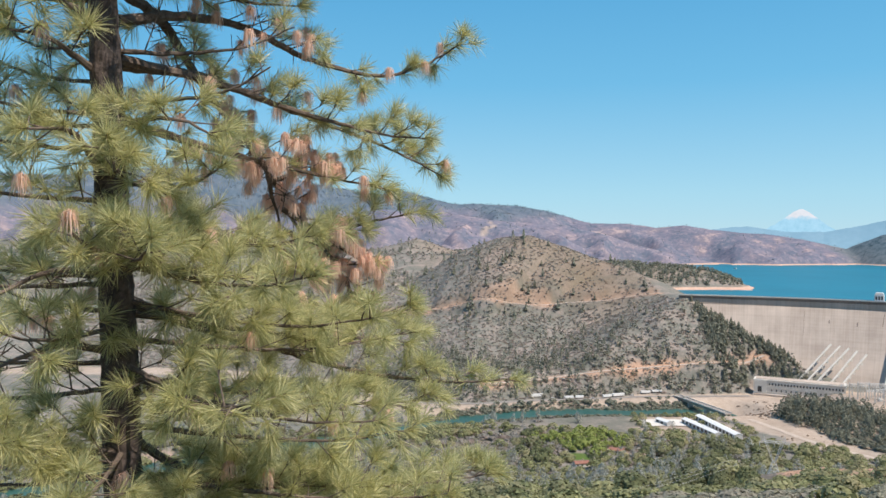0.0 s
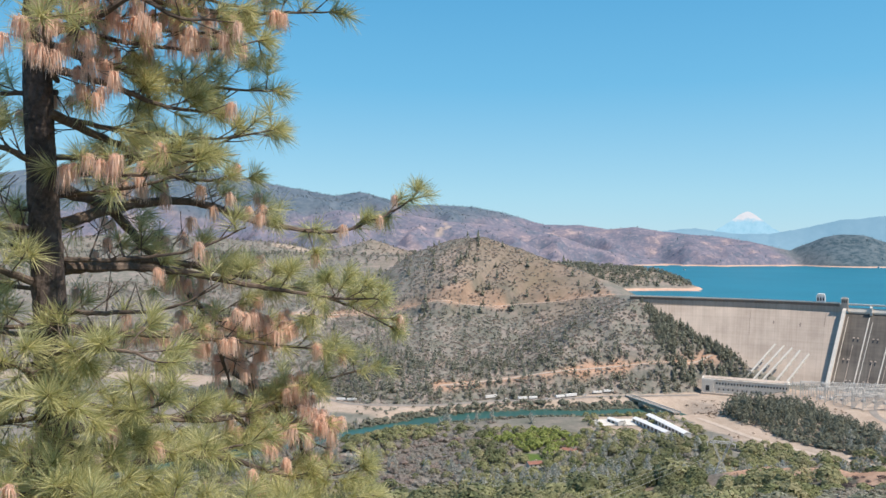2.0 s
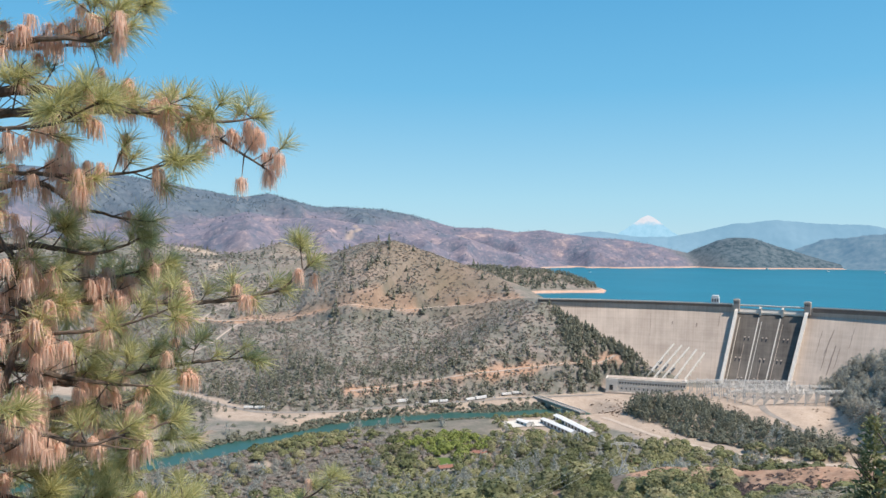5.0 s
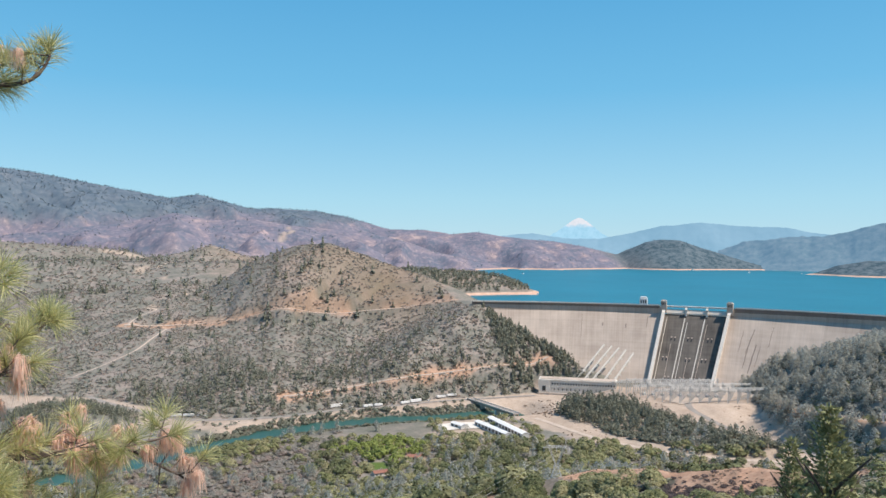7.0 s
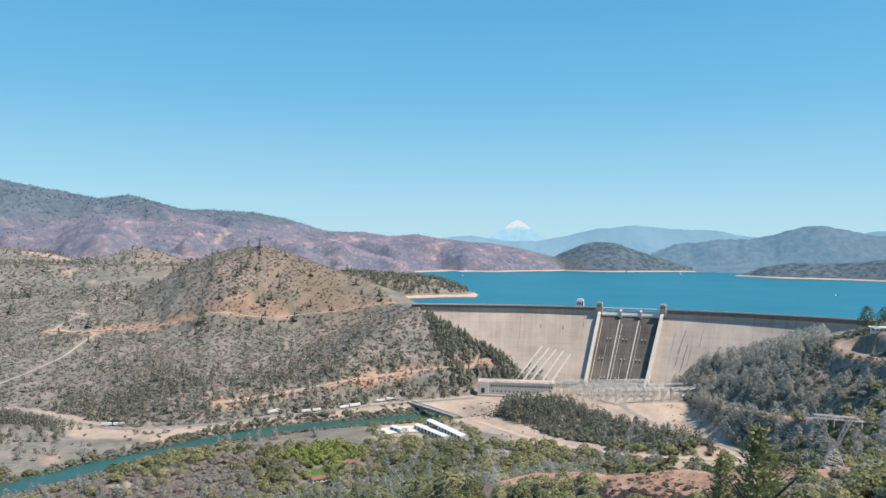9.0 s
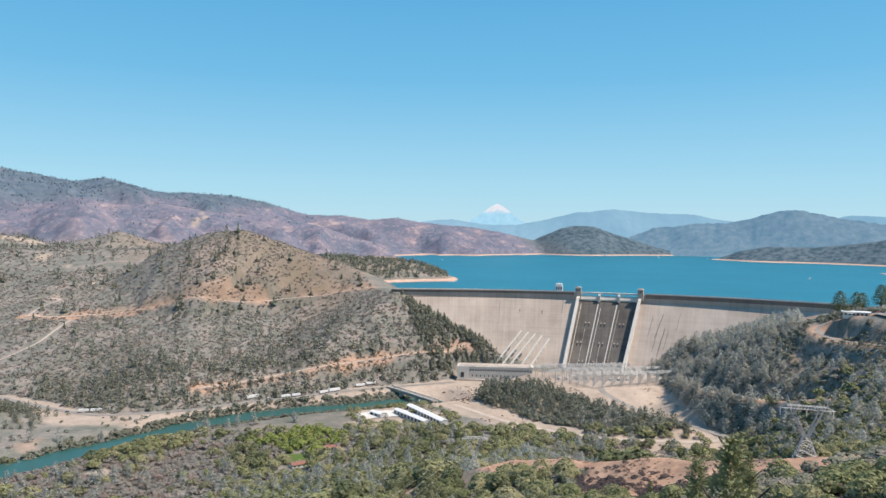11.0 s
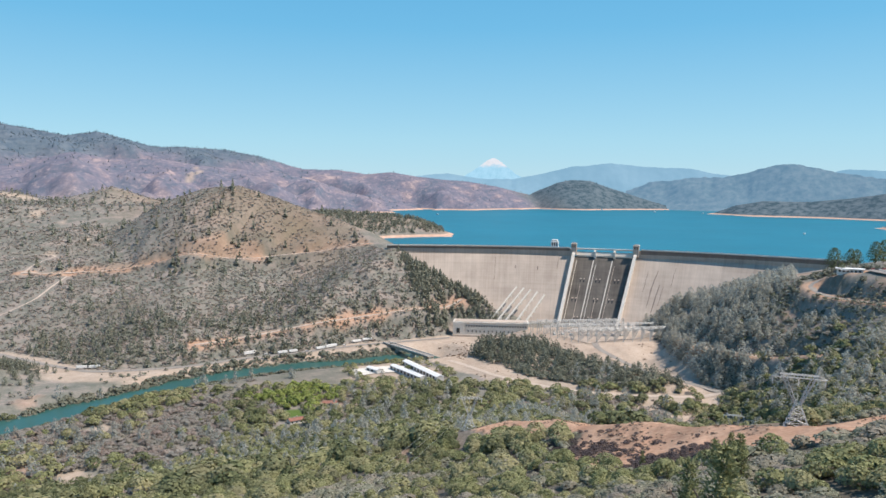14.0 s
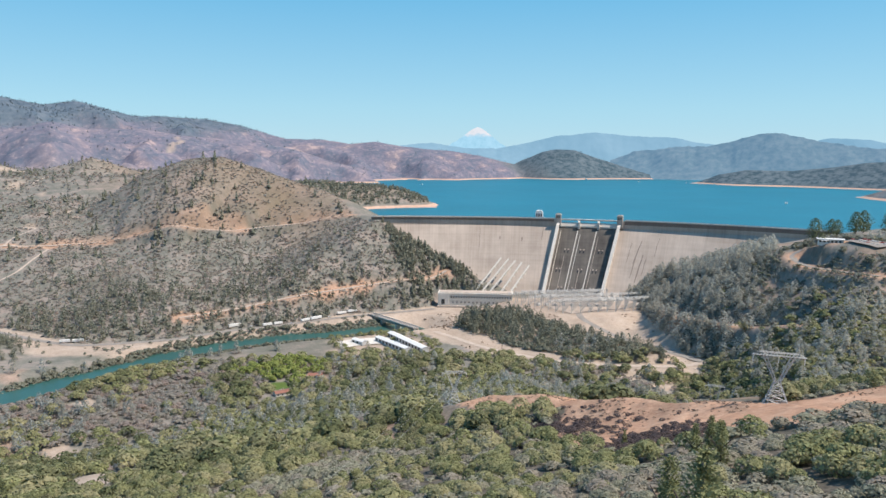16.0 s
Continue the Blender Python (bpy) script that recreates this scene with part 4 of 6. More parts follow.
def _gable(n, w, h):
    bm = bmesh.new()
    pr = [(-w / 2, h - 0.25), (0, h + w * 0.14), (w / 2, h - 0.25), (w / 2, h - 0.55), (0, h + w * 0.14 - 0.3), (-w / 2, h - 0.55)]
    ends = [[bm.verts.new((x, y, z)) for y, z in pr] for x in (0, n)]
    for k in range(6):
        bm.faces.new((ends[0][k], ends[0][(k + 1) % 6], ends[1][(k + 1) % 6], ends[1][k]))
    bm.faces.new(ends[0])
    bm.faces.new(ends[1][::-1])
    return bm


shed((286, 884, -213), (301, 815, -213), 9, 4.6, "long open shed with a white metal roof")
shed((308, 899, -213), (320, 808, -213), 10, 5.0, "longer white-roofed shed beside the river")
shed((256, 888, -213), (264, 868, -213), 9, 3.8, "short white-roofed workshop in the yard")


def wheel(parent, x, y, r):
    w = part("wheel", rod(bmesh.new(), (x, y - 0.16, r), (x, y + 0.16, r), r, sides=10), GLASS, parent, "black tyre")
    return w


def trailer(x, y, turn, length, label, high=3.9):
    z = ground_z(x, y) + 0.6
    t = thing("trailer", Matrix.Translation((x, y, z)) @ pose(0, 0, 0, 0, 0, turn), label, "trailer", "white trailers")
    part("body", box(bmesh.new(), 0, length, -1.4, 1.4, 1.1, high, bevel=0.12), WHITE, t)
    part("chassis", box(bmesh.new(), 0.4, length - 0.4, -1.0, 1.0, 0.7, 1.1), GLASS, t)
    for wx in (1.4, 2.8, length - 2.4):
        for s in (-1.2, 1.2):
            wheel(t, wx, s, 0.55)


for x, y, tn, n in ((121, 1019, 20, 17), (165, 1012, 12, 13), (180, 1014, 12, 12), (218, 1018, 22, 14), (233, 1024, 22, 18), (276, 1043, 10, 14), (292, 1046, 8, 15), (-80, 1006, -6, 12), (-66, 1004, -4, 13)):
    trailer(x, y, tn, n, "white box trailer parked along the valley road", 4.6 if n > 15 else 3.9)

PAINTS = [grainy("car_paint_" + c, tuple(v * 0.85 for v in col), col, 1, 0.2, 0.35, bump=0.0, spec=0.5) for c, col in (("white", (0.75, 0.75, 0.74)), ("silver", (0.45, 0.46, 0.47)), ("dark", (0.05, 0.055, 0.06)), ("red", (0.35, 0.04, 0.03)))]


def car(x, y, turn, paint, kind):
    z = ground_z(x, y) + 0.55
    t = thing("car", Matrix.Translation((x, y, z)) @ pose(0, 0, 0, 0, 0, turn), kind + " car parked on the asphalt", "car", "parked cars")
    bm = bmesh.new()
    pr = [(-2.2, 0.35), (-2.25, 0.8), (-1.2, 0.95), (-0.6, 1.45), (1.2, 1.5), (1.9, 1.0), (2.2, 0.9), (2.2, 0.35)]
    ends = [[bm.verts.new((px, py * (0.86 if pz > 1.2 else 1), pz)) for px, pz in pr] for py in (-0.9, 0.9)]
    m = len(pr)
    for k in range(m):
        bm.faces.new((ends[0][k], ends[0][(k + 1) % m], ends[1][(k + 1) % m], ends[1][k]))
    bm.faces.new(ends[0])
    bm.faces.new(ends[1][::-1])
    part("body", bm, paint, t)
    part("windows", box(bmesh.new(), -0.75, 1.35, -0.86, 0.86, 1.0, 1.36), GLASS, t)
    for wx in (-1.4, 1.4):
        for s in (-0.85, 0.85):
            wheel(t, wx, s, 0.34)


rs = random.Random(12)
for k in range(16):
    f = k / 15
    c = rs.randrange(4)
    car(750 - 18 * f + (5 if k % 2 else -5), 592 - 50 * f + rs.uniform(-1, 1), -20 + rs.uniform(-6, 6), PAINTS[c], ("White", "Silver", "Dark", "Red")[c])
for x, y in ((-102, 1046), (-55, 1012), (-48, 1003), (-40, 1001), (-92, 1012), (150, 1018), (205, 1016), (262, 1034)):
    c = rs.choice((0, 0, 1, 2))
    car(x, y, rs.uniform(0, 40), PAINTS[c], ("White", "Silver", "Dark", "Red")[c])

def cabin(x, y, turn):
    """A small house with a gabled brown-red roof."""
    c = thing("cabin", Matrix.Translation((x, y, ground_z(x, y))) @ pose(0, 0, 0, 0, 0, turn), "small house with a brown-red gabled roof among trees", "house", "grove houses")
    part("roof", _gable(15, 10, 3.6), ROOF, c, "brown-red shingle roof")
    part("wall", box(bmesh.new(), 0.6, 14.4, -4.3, 4.3, -1.5, 3.4), PALE, c)
    for k in range(3):
        part("window", box(bmesh.new(), 2 + k * 4.4, 3.6 + k * 4.4, -4.4, -4.2, 1.0, 2.4), GLASS, c)
    part("chimney", box(bmesh.new(), 9, 10, 0.5, 1.5, 3.5, 6.2, bevel=0.05), CONCRETE, c)


cabin(126, 716, 10)
cabin(170, 762, -15)

# overlook building
vc = thing("visitor_building", Matrix.Translation((737, 614, ground_z(737, 614))) @ pose(0, 0, 0, 0, 0, -48), "low white flat-roofed building among trees at the overlook", "building")
part("wall", box(bmesh.new(), -13, 13, -6, 6, -3, 4.2, bevel=0.1), WHITE, vc)
part("roof", box(bmesh.new(), -14.5, 14.5, -7.5, 7.5, 4.2, 4.9, bevel=0.1), WHITE, vc)
for k in range(6):
    part("window", box(bmesh.new(), -11.5 + k * 4, -9.2 + k * 4, -6.1, -5.9, 1.0, 3.2), GLASS, vc)
part("porch", box(bmesh.new(), -10, -2, -11, -6, 3.2, 3.6), WHITE, vc)

# ---------------------------------------------------------------- pylons
def pylon(x, y, arm_z, turn):
    """A waisted lattice tower: square legs, narrow waist, V arms and one long crossarm."""
    z0 = ground_z(x, y)
    h = arm_z - z0
    p = thing("pylon", Matrix.Translation((x, y, z0)) @ pose(0, 0, 0, 0, 0, turn), "galvanised lattice-steel transmission pylon with one wide crossarm", "pylon", "transmission pylons")
    waist = h * 0.52
    for sx in (-1, 1):
        for sy in (-1, 1):
            part("leg", rod(bmesh.new(), (sx * 3.5, sy * 3.5, -1.5), (sx * 0.75, sy * 0.75, waist), 0.13, sides=4), STEEL, p)
    bm = bmesh.new()
    n = 5
    for q in range(n):
        for (ax, ay), (bx, by) in (((-1, -1), (1, -1)), ((1, -1), (1, 1)), ((1, 1), (-1, 1)), ((-1, 1), (-1, -1))):
            za, zb = waist * q / n, waist * (q + 1) / n
            wa, wb = 3.5 - 2.75 * q / n, 3.5 - 2.75 * (q + 1) / n
            rod(bm, (ax * wa, ay * wa, za), (bx * wb, by * wb, zb), 0.07, sides=3)
            rod(bm, (bx * wa, by * wa, za), (ax * wb, ay * wb, zb), 0.07, sides=3)
            rod(bm, (ax * wb, ay * wb, zb), (bx * wb, by * wb, zb), 0.07, sides=3)
    part("bracing", bm, STEEL, p)
    for s in (-1, 1):
        bm = bmesh.new()
        for sy in (-0.6, 0.6):
            rod(bm, (s * 0.7, sy, waist), (s * 3.9, sy, h), 0.11, sides=4)
            rod(bm, (s * 0.2, sy, waist), (s * 2.9, sy, h), 0.09, sides=4)
        for q in range(5):
            f, g2 = q / 5, (q + 1) / 5
            rod(bm, (s * (0.7 + 3.2 * f), -0.6, waist + (h - waist) * f), (s * (0.2 + 2.7 * g2), 0.6, waist + (h - waist) * g2), 0.06, sides=3)
            rod(bm, (s * (0.2 + 2.7 * f), 0.6, waist + (h - waist) * f), (s * (0.7 + 3.2 * g2), -0.6, waist + (h - waist) * g2), 0.06, sides=3)
        part("fork", bm, STEEL, p)
        part("earth_peak", rod(bmesh.new(), (s * 3.6, 0, h), (s * 4.6, 0, h + 3.6), 0.12, 0.05, sides=4), STEEL, p)
        part("earth_peak", rod(bmesh.new(), (s * 4.9, 0, h), (s * 4.6, 0, h + 3.6), 0.09, 0.05, sides=4), STEEL, p)
    bm = bmesh.new()
    for sy in (-0.55, 0.55):
        rod(bm, (-6.6, sy * 0.3, h), (6.6, sy * 0.3, h), 0.11, sides=4)
        rod(bm, (-4.6, sy, h + 0.9), (4.6, sy, h + 0.9), 0.09, sides=4)
    for q in range(12):
        xa, xb = -4.6 + 9.2 * q / 12, -4.6 + 9.2 * (q + 1) / 12
        rod(bm, (xa, -0.5, h), (xb, 0.5, h + 0.9), 0.06, sides=3)
        rod(bm, (xa, 0.5, h + 0.9), (xb, -0.5, h), 0.06, sides=3)
    for s in (-1, 1):
        rod(bm, (s * 4.6, 0, h + 0.9), (s * 6.6, 0, h), 0.08, sides=4)
    part("crossarm", bm, STEEL, p)
    for s in (-6.2, 0.0, 6.2):
        part("insulator", rod(bmesh.new(), (s, 0, h - 0.1), (s, 0, h - 1.9), 0.14, 0.1), WHITE, p)
    return p


pylon(153.5, 346.2, -93.0, -20)
pylon(366.0, 388.3, -137.0, -40)
pylon(157.0, 145.0, -33.2, -42)


wires = thing("power_line", (153.5, 346.2, -95.0), "thin steel cables slung from the pylon over the slope", "power line")
for off in (-6.2, 0.0, 6.2):
    a = Vector((off * 0.94, off * 0.34, 0))
    b = a + Vector((-186, -323, 75))
    bm = bmesh.new()
    for k in range(12):
        f, g = k / 12, (k + 1) / 12
        rod(bm, a.lerp(b, f) - Vector((0, 0, 3 * f * (1 - f))), a.lerp(b, g) - Vector((0, 0, 3 * g * (1 - g))), 0.022, sides=4)
    part("cable", bm, STEEL, wires)


# ---------------------------------------------------------------- boats on the lake
def boat(x, y, turn, size):
    """A moored houseboat: hull, cabin and canopy."""
    b = thing("boat", Matrix.Translation((x, y, LAKE_Z)) @ pose(0, 0, 0, 0, 0, turn), "small white boat lying on the blue reservoir", "boat", "lake boats")
    bm = bmesh.new()
    ring = [(-4, -1.5), (2.5, -1.6), (5, 0), (2.5, 1.6), (-4, 1.5)]
    lo = [bm.verts.new((u * 0.9 * size, v * 0.8 * size, -0.4)) for u, v in ring]
    hi = [bm.verts.new((u * size, v * size, 0.9 * size)) for u, v in ring]
    for k in range(5):
        bm.faces.new((lo[k], lo[(k + 1) % 5], hi[(k + 1) % 5], hi[k]))
    bm.faces.new(hi)
    part("hull", bm, WHITE, b)
    part("cabin", box(bmesh.new(), -3 * size, 1.5 * size, -1.2 * size, 1.2 * size, 0.9 * size, 2.6 * size, bevel=0.1), WHITE, b)
    part("windows", box(bmesh.new(), -2.6 * size, 1.56 * size, -1.26 * size, 1.26 * size, 1.5 * size, 2.1 * size), GLASS, b, "dark cabin windows")


boat(1666, 1534, 30, 1.7)
boat(2475, 2877, 60, 2.0)
boat(1145, 2946, 120, 1.6)
boat(2259, 3406, 80, 2.2)
boat(2334, 3057, 10, 2.0)


# ---------------------------------------------------------------- plants
RNG = np.random.default_rng(7)


def crown_mesh(rng, leaves, lobes=5, size=0.22, tall=1.0):
    """A broadleaf crown, one unit high and about one wide: leaf sprays over a dome of uneven lobes."""
    t, q = rng.uniform(0, 2 * math.pi, lobes), np.sqrt(rng.uniform(0.15, 1, lobes)) * 0.34
    c = np.stack([q * np.cos(t), q * np.sin(t), 0.68 - 0.95 * q + rng.normal(0, 0.07, lobes)], -1)
    rad = rng.uniform(0.16, 0.29, lobes)
    c[0], rad[0] = (0.0, 0.0, 0.56), 0.34
    k = rng.choice(lobes, leaves * 4, p=rad ** 2 / (rad ** 2).sum())
    v = rng.normal(0, 1, (leaves * 4, 3))
    v /= np.linalg.norm(v, axis=1)[:, None]
    v[:, 2] = np.where(v[:, 2] < -0.4, -v[:, 2], v[:, 2])
    p = c[k] + v * (rad[k] * rng.uniform(0.86, 1.1, len(k)))[:, None]
    buried = (np.linalg.norm(p[:, None] - c[None], axis=2) < rad[None] * 0.84).any(1)
    p, v = p[~buried][:leaves], v[~buried][:leaves]
    n = len(p)
    p[:, 2] = np.clip(p[:, 2] * tall, 0.02, None)
    w = v + rng.normal(0, 0.3, (n, 3)) + (0, 0, 0.12)
    w /= np.linalg.norm(w, axis=1)[:, None]
    u = np.cross(w, rng.normal(0, 1, (n, 3)))
    u /= np.linalg.norm(u, axis=1)[:, None]
    o = np.cross(w, u)
    s = (size * rng.uniform(0.6, 1.3, n))[:, None]
    V = np.stack([p - u * s * 0.6, p + o * s * 0.6 + u * s * 0.2, p + u * s * 0.35 - o * s * 0.5], 1)
    return V.reshape(-1, 3), np.arange(n * 3).reshape(-1, 3)


def airy_pine(rng, clumps, wide=0.2, size=0.12):
    """A foothill pine, one unit high: loose needle clumps round a slender, uneven upright crown."""
    z = 0.08 + 0.92 * rng.uniform(0, 1, clumps) ** 0.85
    t = rng.uniform(0, 2 * math.pi, clumps)
    lean = 1 + 0.35 * np.sin(t * 2 + rng.uniform(0, 6)) * np.sin(z * 9 + rng.uniform(0, 6))
    r = wide * np.sin(math.pi * np.clip(z * 0.82 + 0.16, 0, 1)) ** 0.7 * rng.uniform(0.5, 1.1, clumps) * lean + 0.012
    p = np.stack([r * np.cos(t), r * np.sin(t), z], -1)
    w = np.stack([np.cos(t), np.sin(t), np.full(clumps, 0.45)], -1) + rng.normal(0, 0.3, (clumps, 3))
    w /= np.linalg.norm(w, axis=1)[:, None]
    u = np.cross(w, rng.normal(0, 1, (clumps, 3)))
    u /= np.linalg.norm(u, axis=1)[:, None]
    o = np.cross(w, u)
    s = (size * rng.uniform(0.6, 1.25, clumps) * (1.15 - 0.55 * z))[:, None]
    V = np.stack([p - u * s * 0.6, p + o * s * 0.6 + u * s * 0.2, p + u * s * 0.35 - o * s * 0.5 + (0, 0, 0.02)], 1).reshape(-1, 3)
    stem = [(-0.015, 0, -0.02), (0.015, 0.008, -0.02), (0.004, 0, 0.8)]
    return np.concatenate([V, stem]), np.arange(clumps * 3 + 3).reshape(-1, 3)


def conifer_mesh(rng, whorls, arms, wide=0.22, ragged=0.4):
    """A small conifer, one unit high: drooping boughs round a stem."""
    V, F = [], []
    for k in range(whorls):
        f = (k + rng.uniform(-0.3, 0.3)) / whorls
        z = 0.12 + 0.86 * max(f, 0)
        r = wide * (1 - f) ** 0.8 + 0.03
        for a in range(arms):
            t = 2 * math.pi * (a + rng.uniform(-0.4, 0.4)) / arms
            q = r * rng.uniform(1 - ragged, 1 + ragged * 0.6)
            d = rng.uniform(0.3, 0.6)
            i = len(V)
            V += [(0.01 * math.cos(t), 0.01 * math.sin(t), z + 0.11), (q * math.cos(t - d), q * math.sin(t - d), z - 0.07 * rng.uniform(0.4, 2)), (q * math.cos(t + d) * 0.9, q * math.sin(t + d) * 0.9, z - 0.07 + rng.uniform(-0.06, 0.05))]
            F.append((i, i + 1, i + 2))
    i = len(V)
    V += [(-0.02, 0, 0), (0.02, 0.01, 0), (0, 0, 0.9), (0.03, -0.03, 0.93), (-0.03, 0.03, 0.93), (0, 0, 1.04)]
    F += [(i, i + 1, i + 2), (i + 3, i + 4, i + 5)]
    return np.array(V, float), np.array(F)


def needled_pine(rng, whorls=24, arms=9, wide=0.24):
    """A young pine one unit high: boughs set with many small needle clumps."""
    P, U, S = [], [], []
    for k in range(whorls):
        f = (k + rng.uniform(-0.4, 0.4)) / whorls
        for a in range(arms):
            t = 2 * math.pi * (a + rng.uniform(-0.5, 0.5)) / arms
            r = (wide * (1 - max(f, 0)) ** 0.7 + 0.03) * rng.uniform(0.45, 1.25)
            for q in np.linspace(0.25, 1.0, 6):
                P.append((r * q * math.cos(t), r * q * math.sin(t), 0.06 + 0.9 * f + 0.35 * r * q * q - 0.1 * r))
                U.append((math.cos(t), math.sin(t), 0.5))
                S.append(0.035 * (1.2 - 0.5 * f))
    P, U, S = np.array(P), np.array(U), np.array(S)[:, None]
    n = len(P)
    P = P + rng.normal(0, 0.008, (n, 3))
    U = U + rng.normal(0, 0.5, (n, 3))
    U /= np.linalg.norm(U, axis=1)[:, None]
    W = np.cross(U, rng.normal(0, 1, (n, 3)))
    W /= np.linalg.norm(W, axis=1)[:, None]
    V = np.stack([P - W * S * 0.35, P + W * S * 0.35, P + U * S * 1.5], 1)
    return V.reshape(-1, 3), np.arange(n * 3).reshape(-1, 3)


def scatter(name, label, category, protos, x, y, scale, material, wide=1.0, tint=None, sink=0.03):
    """Many plants as one mesh, each turned and sized by itself."""
    if len(x) == 0:
        return
    z = height(x, y)
    pick = RNG.integers(0, len(protos), len(x))
    turn = RNG.uniform(0, 2 * math.pi, len(x))
    tint = RNG.uniform(0, 1, len(x)) ** 2 if tint is None else tint
    VV, FF, TT, base = [], [], [], 0
    for k, (V, F) in enumerate(protos):
        s = np.where(pick == k)[0]
        if len(s) == 0:
            continue
        c, sn = np.cos(turn[s])[:, None], np.sin(turn[s])[:, None]
        sc = scale[s][:, None]
        wd = sc * wide * RNG.uniform(0.85, 1.2, len(s))[:, None]
        P = np.stack([(V[:, 0] * c - V[:, 1] * sn) * wd + x[s][:, None], (V[:, 0] * sn + V[:, 1] * c) * wd + y[s][:, None], (V[:, 2] - sink) * sc + z[s][:, None]], -1)
        VV.append(P.reshape(-1, 3))
        FF.append((F[None] + (base + np.arange(len(s)) * len(V))[:, None, None]).reshape(-1, 3))
        TT.append(np.repeat(tint[s], len(V)))
        base += len(s) * len(V)
    me = solid(name, np.concatenate(VV), np.concatenate(FF), material, smooth=False)
    me.attributes.new("tint", "FLOAT", "POINT").data.foreach_set("value", np.concatenate(TT).astype(np.float32))
    return tagged(new(name, me), label, category, kind="stuff")


def clear(x, y):
    """True where no road, yard, building or river lies."""
    ok = np.ones(len(x), bool)
    for width, material, line in LANES.values():
        d, _ = along(x, y, [(a, b, 0) for a, b in line])
        ok &= d > width / 2 + (7.0 if material is DIRT else 4.0)
    d, _ = along(x, y, [(a, b, 0) for a, b in RIVER])
    ok &= d > 21
    for cx, cy, r in ((268, 880, 30), (300, 850, 26), (312, 820, 22), (620, 938, 82), (735, 612, 24), (742, 570, 22), (732, 545, 22)):
        ok &= np.hypot(x - cx, y - cy) > r
    q = (x - 435) * 0.887 - (y - 1047) * 0.461
    p = (x - 435) * 0.461 + (y - 1047) * 0.887
    return ok & ~((q > -8) & (q < 125) & (p > -14) & (p < 40))


def sector(n, a0, a1, r0, r1):
    a = np.radians(RNG.uniform(a0, a1, n))
    r = np.sqrt(RNG.uniform(r0 * r0, r1 * r1, n))
    return r * np.sin(a), r * np.cos(a)


def keep(x, y, ok):
    return x[ok], y[ok]


def crowns(n, seed, *shape):
    return [crown_mesh(np.random.default_rng(seed + k), *shape) for k in range(n)]


def pines(n, seed, *shape):
    return [airy_pine(np.random.default_rng(seed + k), *shape) for k in range(n)]


fine_crowns = crowns(7, 0, 430, 11, 0.105)
low_crowns = crowns(6, 20, 190, 10, 0.155, 0.8)
mid_crowns = crowns(8, 40, 180, 11, 0.155)
tiny_crowns = crowns(8, 60, 16, 4, 0.5, 0.8)
brush_crowns = crowns(8, 200, 44, 7, 0.3, 0.85)
firs = [conifer_mesh(np.random.default_rng(80 + k), 10, 6, 0.25, 0.85) for k in range(8)]
far_pines = pines(8, 90, 34, 0.2, 0.19)
mid_pines = pines(8, 100, 90, 0.22, 0.125)
small_pines = pines(6, 110, 12, 0.17, 0.3)


def bare(x, y):
    return cover(x, y, height(x, y))["soil"]


def grounds(x, y):
    """True off the soil, the lawn, the clearings and the pylons' feet."""
    ok = clear(x, y) & (bare(x, y) < RNG.uniform(0.25, 0.6, len(x)))
    for cx, cy, r in CLEARINGS + LAWN + [(128, 705, 14), (176, 752, 12)] + [(153.5, 346, 9), (366, 388, 14), (157, 145, 6), (355, 370, 16), (340, 345, 12), (186, 198, 11), (199, 212, 13), (212, 226, 14), (226, 240, 16), (239, 253, 17), (250, 265, 15), (260, 276, 15), (271, 288, 14), (284, 302, 12), (131, 295, 8), (138, 312, 8), (146, 329, 8)]:
        ok &= np.hypot(x - cx, (y - cy) * 0.7) > r * 1.1
    return ok


# the near hillside
x, y = sector(2700, -34, 57, 130, 340)
x, y = keep(x, y, grounds(x, y))
dist = np.hypot(x, y)
kind = 0.9 * fbm(x, y, 60, 3, 51) + RNG.normal(0, 0.2, len(x)) + 0.35 * step(200, 310, dist) - 0.1
big = kind > 0.05
nigh = dist < 215
finer = crowns(5, 230, 560, 13, 0.092, 0.95)
close_oak = big & nigh
scatter("oak_scrub", "leafy scrub oaks above the red spur", "oaks", finer, x[close_oak], y[close_oak], RNG.uniform(2.4, 4.8, close_oak.sum()), OAK, 1.15)
big &= ~nigh
deep = big & (fbm(x, y, 30, 3, 72) + RNG.normal(0, 0.2, len(x)) > 0.2)
scatter("dark_oak_thicket", "dark live oaks among the lighter ones", "oaks", fine_crowns, x[deep], y[deep], RNG.uniform(1.8, 2.7, deep.sum()) ** 2, DEEPOAK, 1.2)
bright = big & ~deep
scatter("oak_thicket", "green live oaks crowding the slope", "oaks", fine_crowns, x[bright], y[bright], RNG.uniform(1.6, 2.7, bright.sum()) ** 2, OAK, 1.2)
low = ~big & ~close_oak
scatter("chaparral", "grey-green chaparral bushes on the slope", "bushes", low_crowns, x[low], y[low], RNG.uniform(1.6, 3.4, low.sum()), MANZANITA, 1.55)
x, y = sector(3600, -34, 57, 130, 300)
x, y = keep(x, y, grounds(x, y) & (fbm(x, y, 60, 3, 51) < RNG.uniform(-0.2, 0.5, len(x))))
scatter("low_chaparral", "low pale manzanita filling the gaps between the oaks", "bushes", brush_crowns, x, y, RNG.uniform(1.0, 2.2, len(x)), MANZANITA, 1.7)
x, y = sector(560, -34, 57, 150, 420)
x, y = keep(x, y, grounds(x, y) & (fbm(x, y, 90, 3, 52) > 0.2))
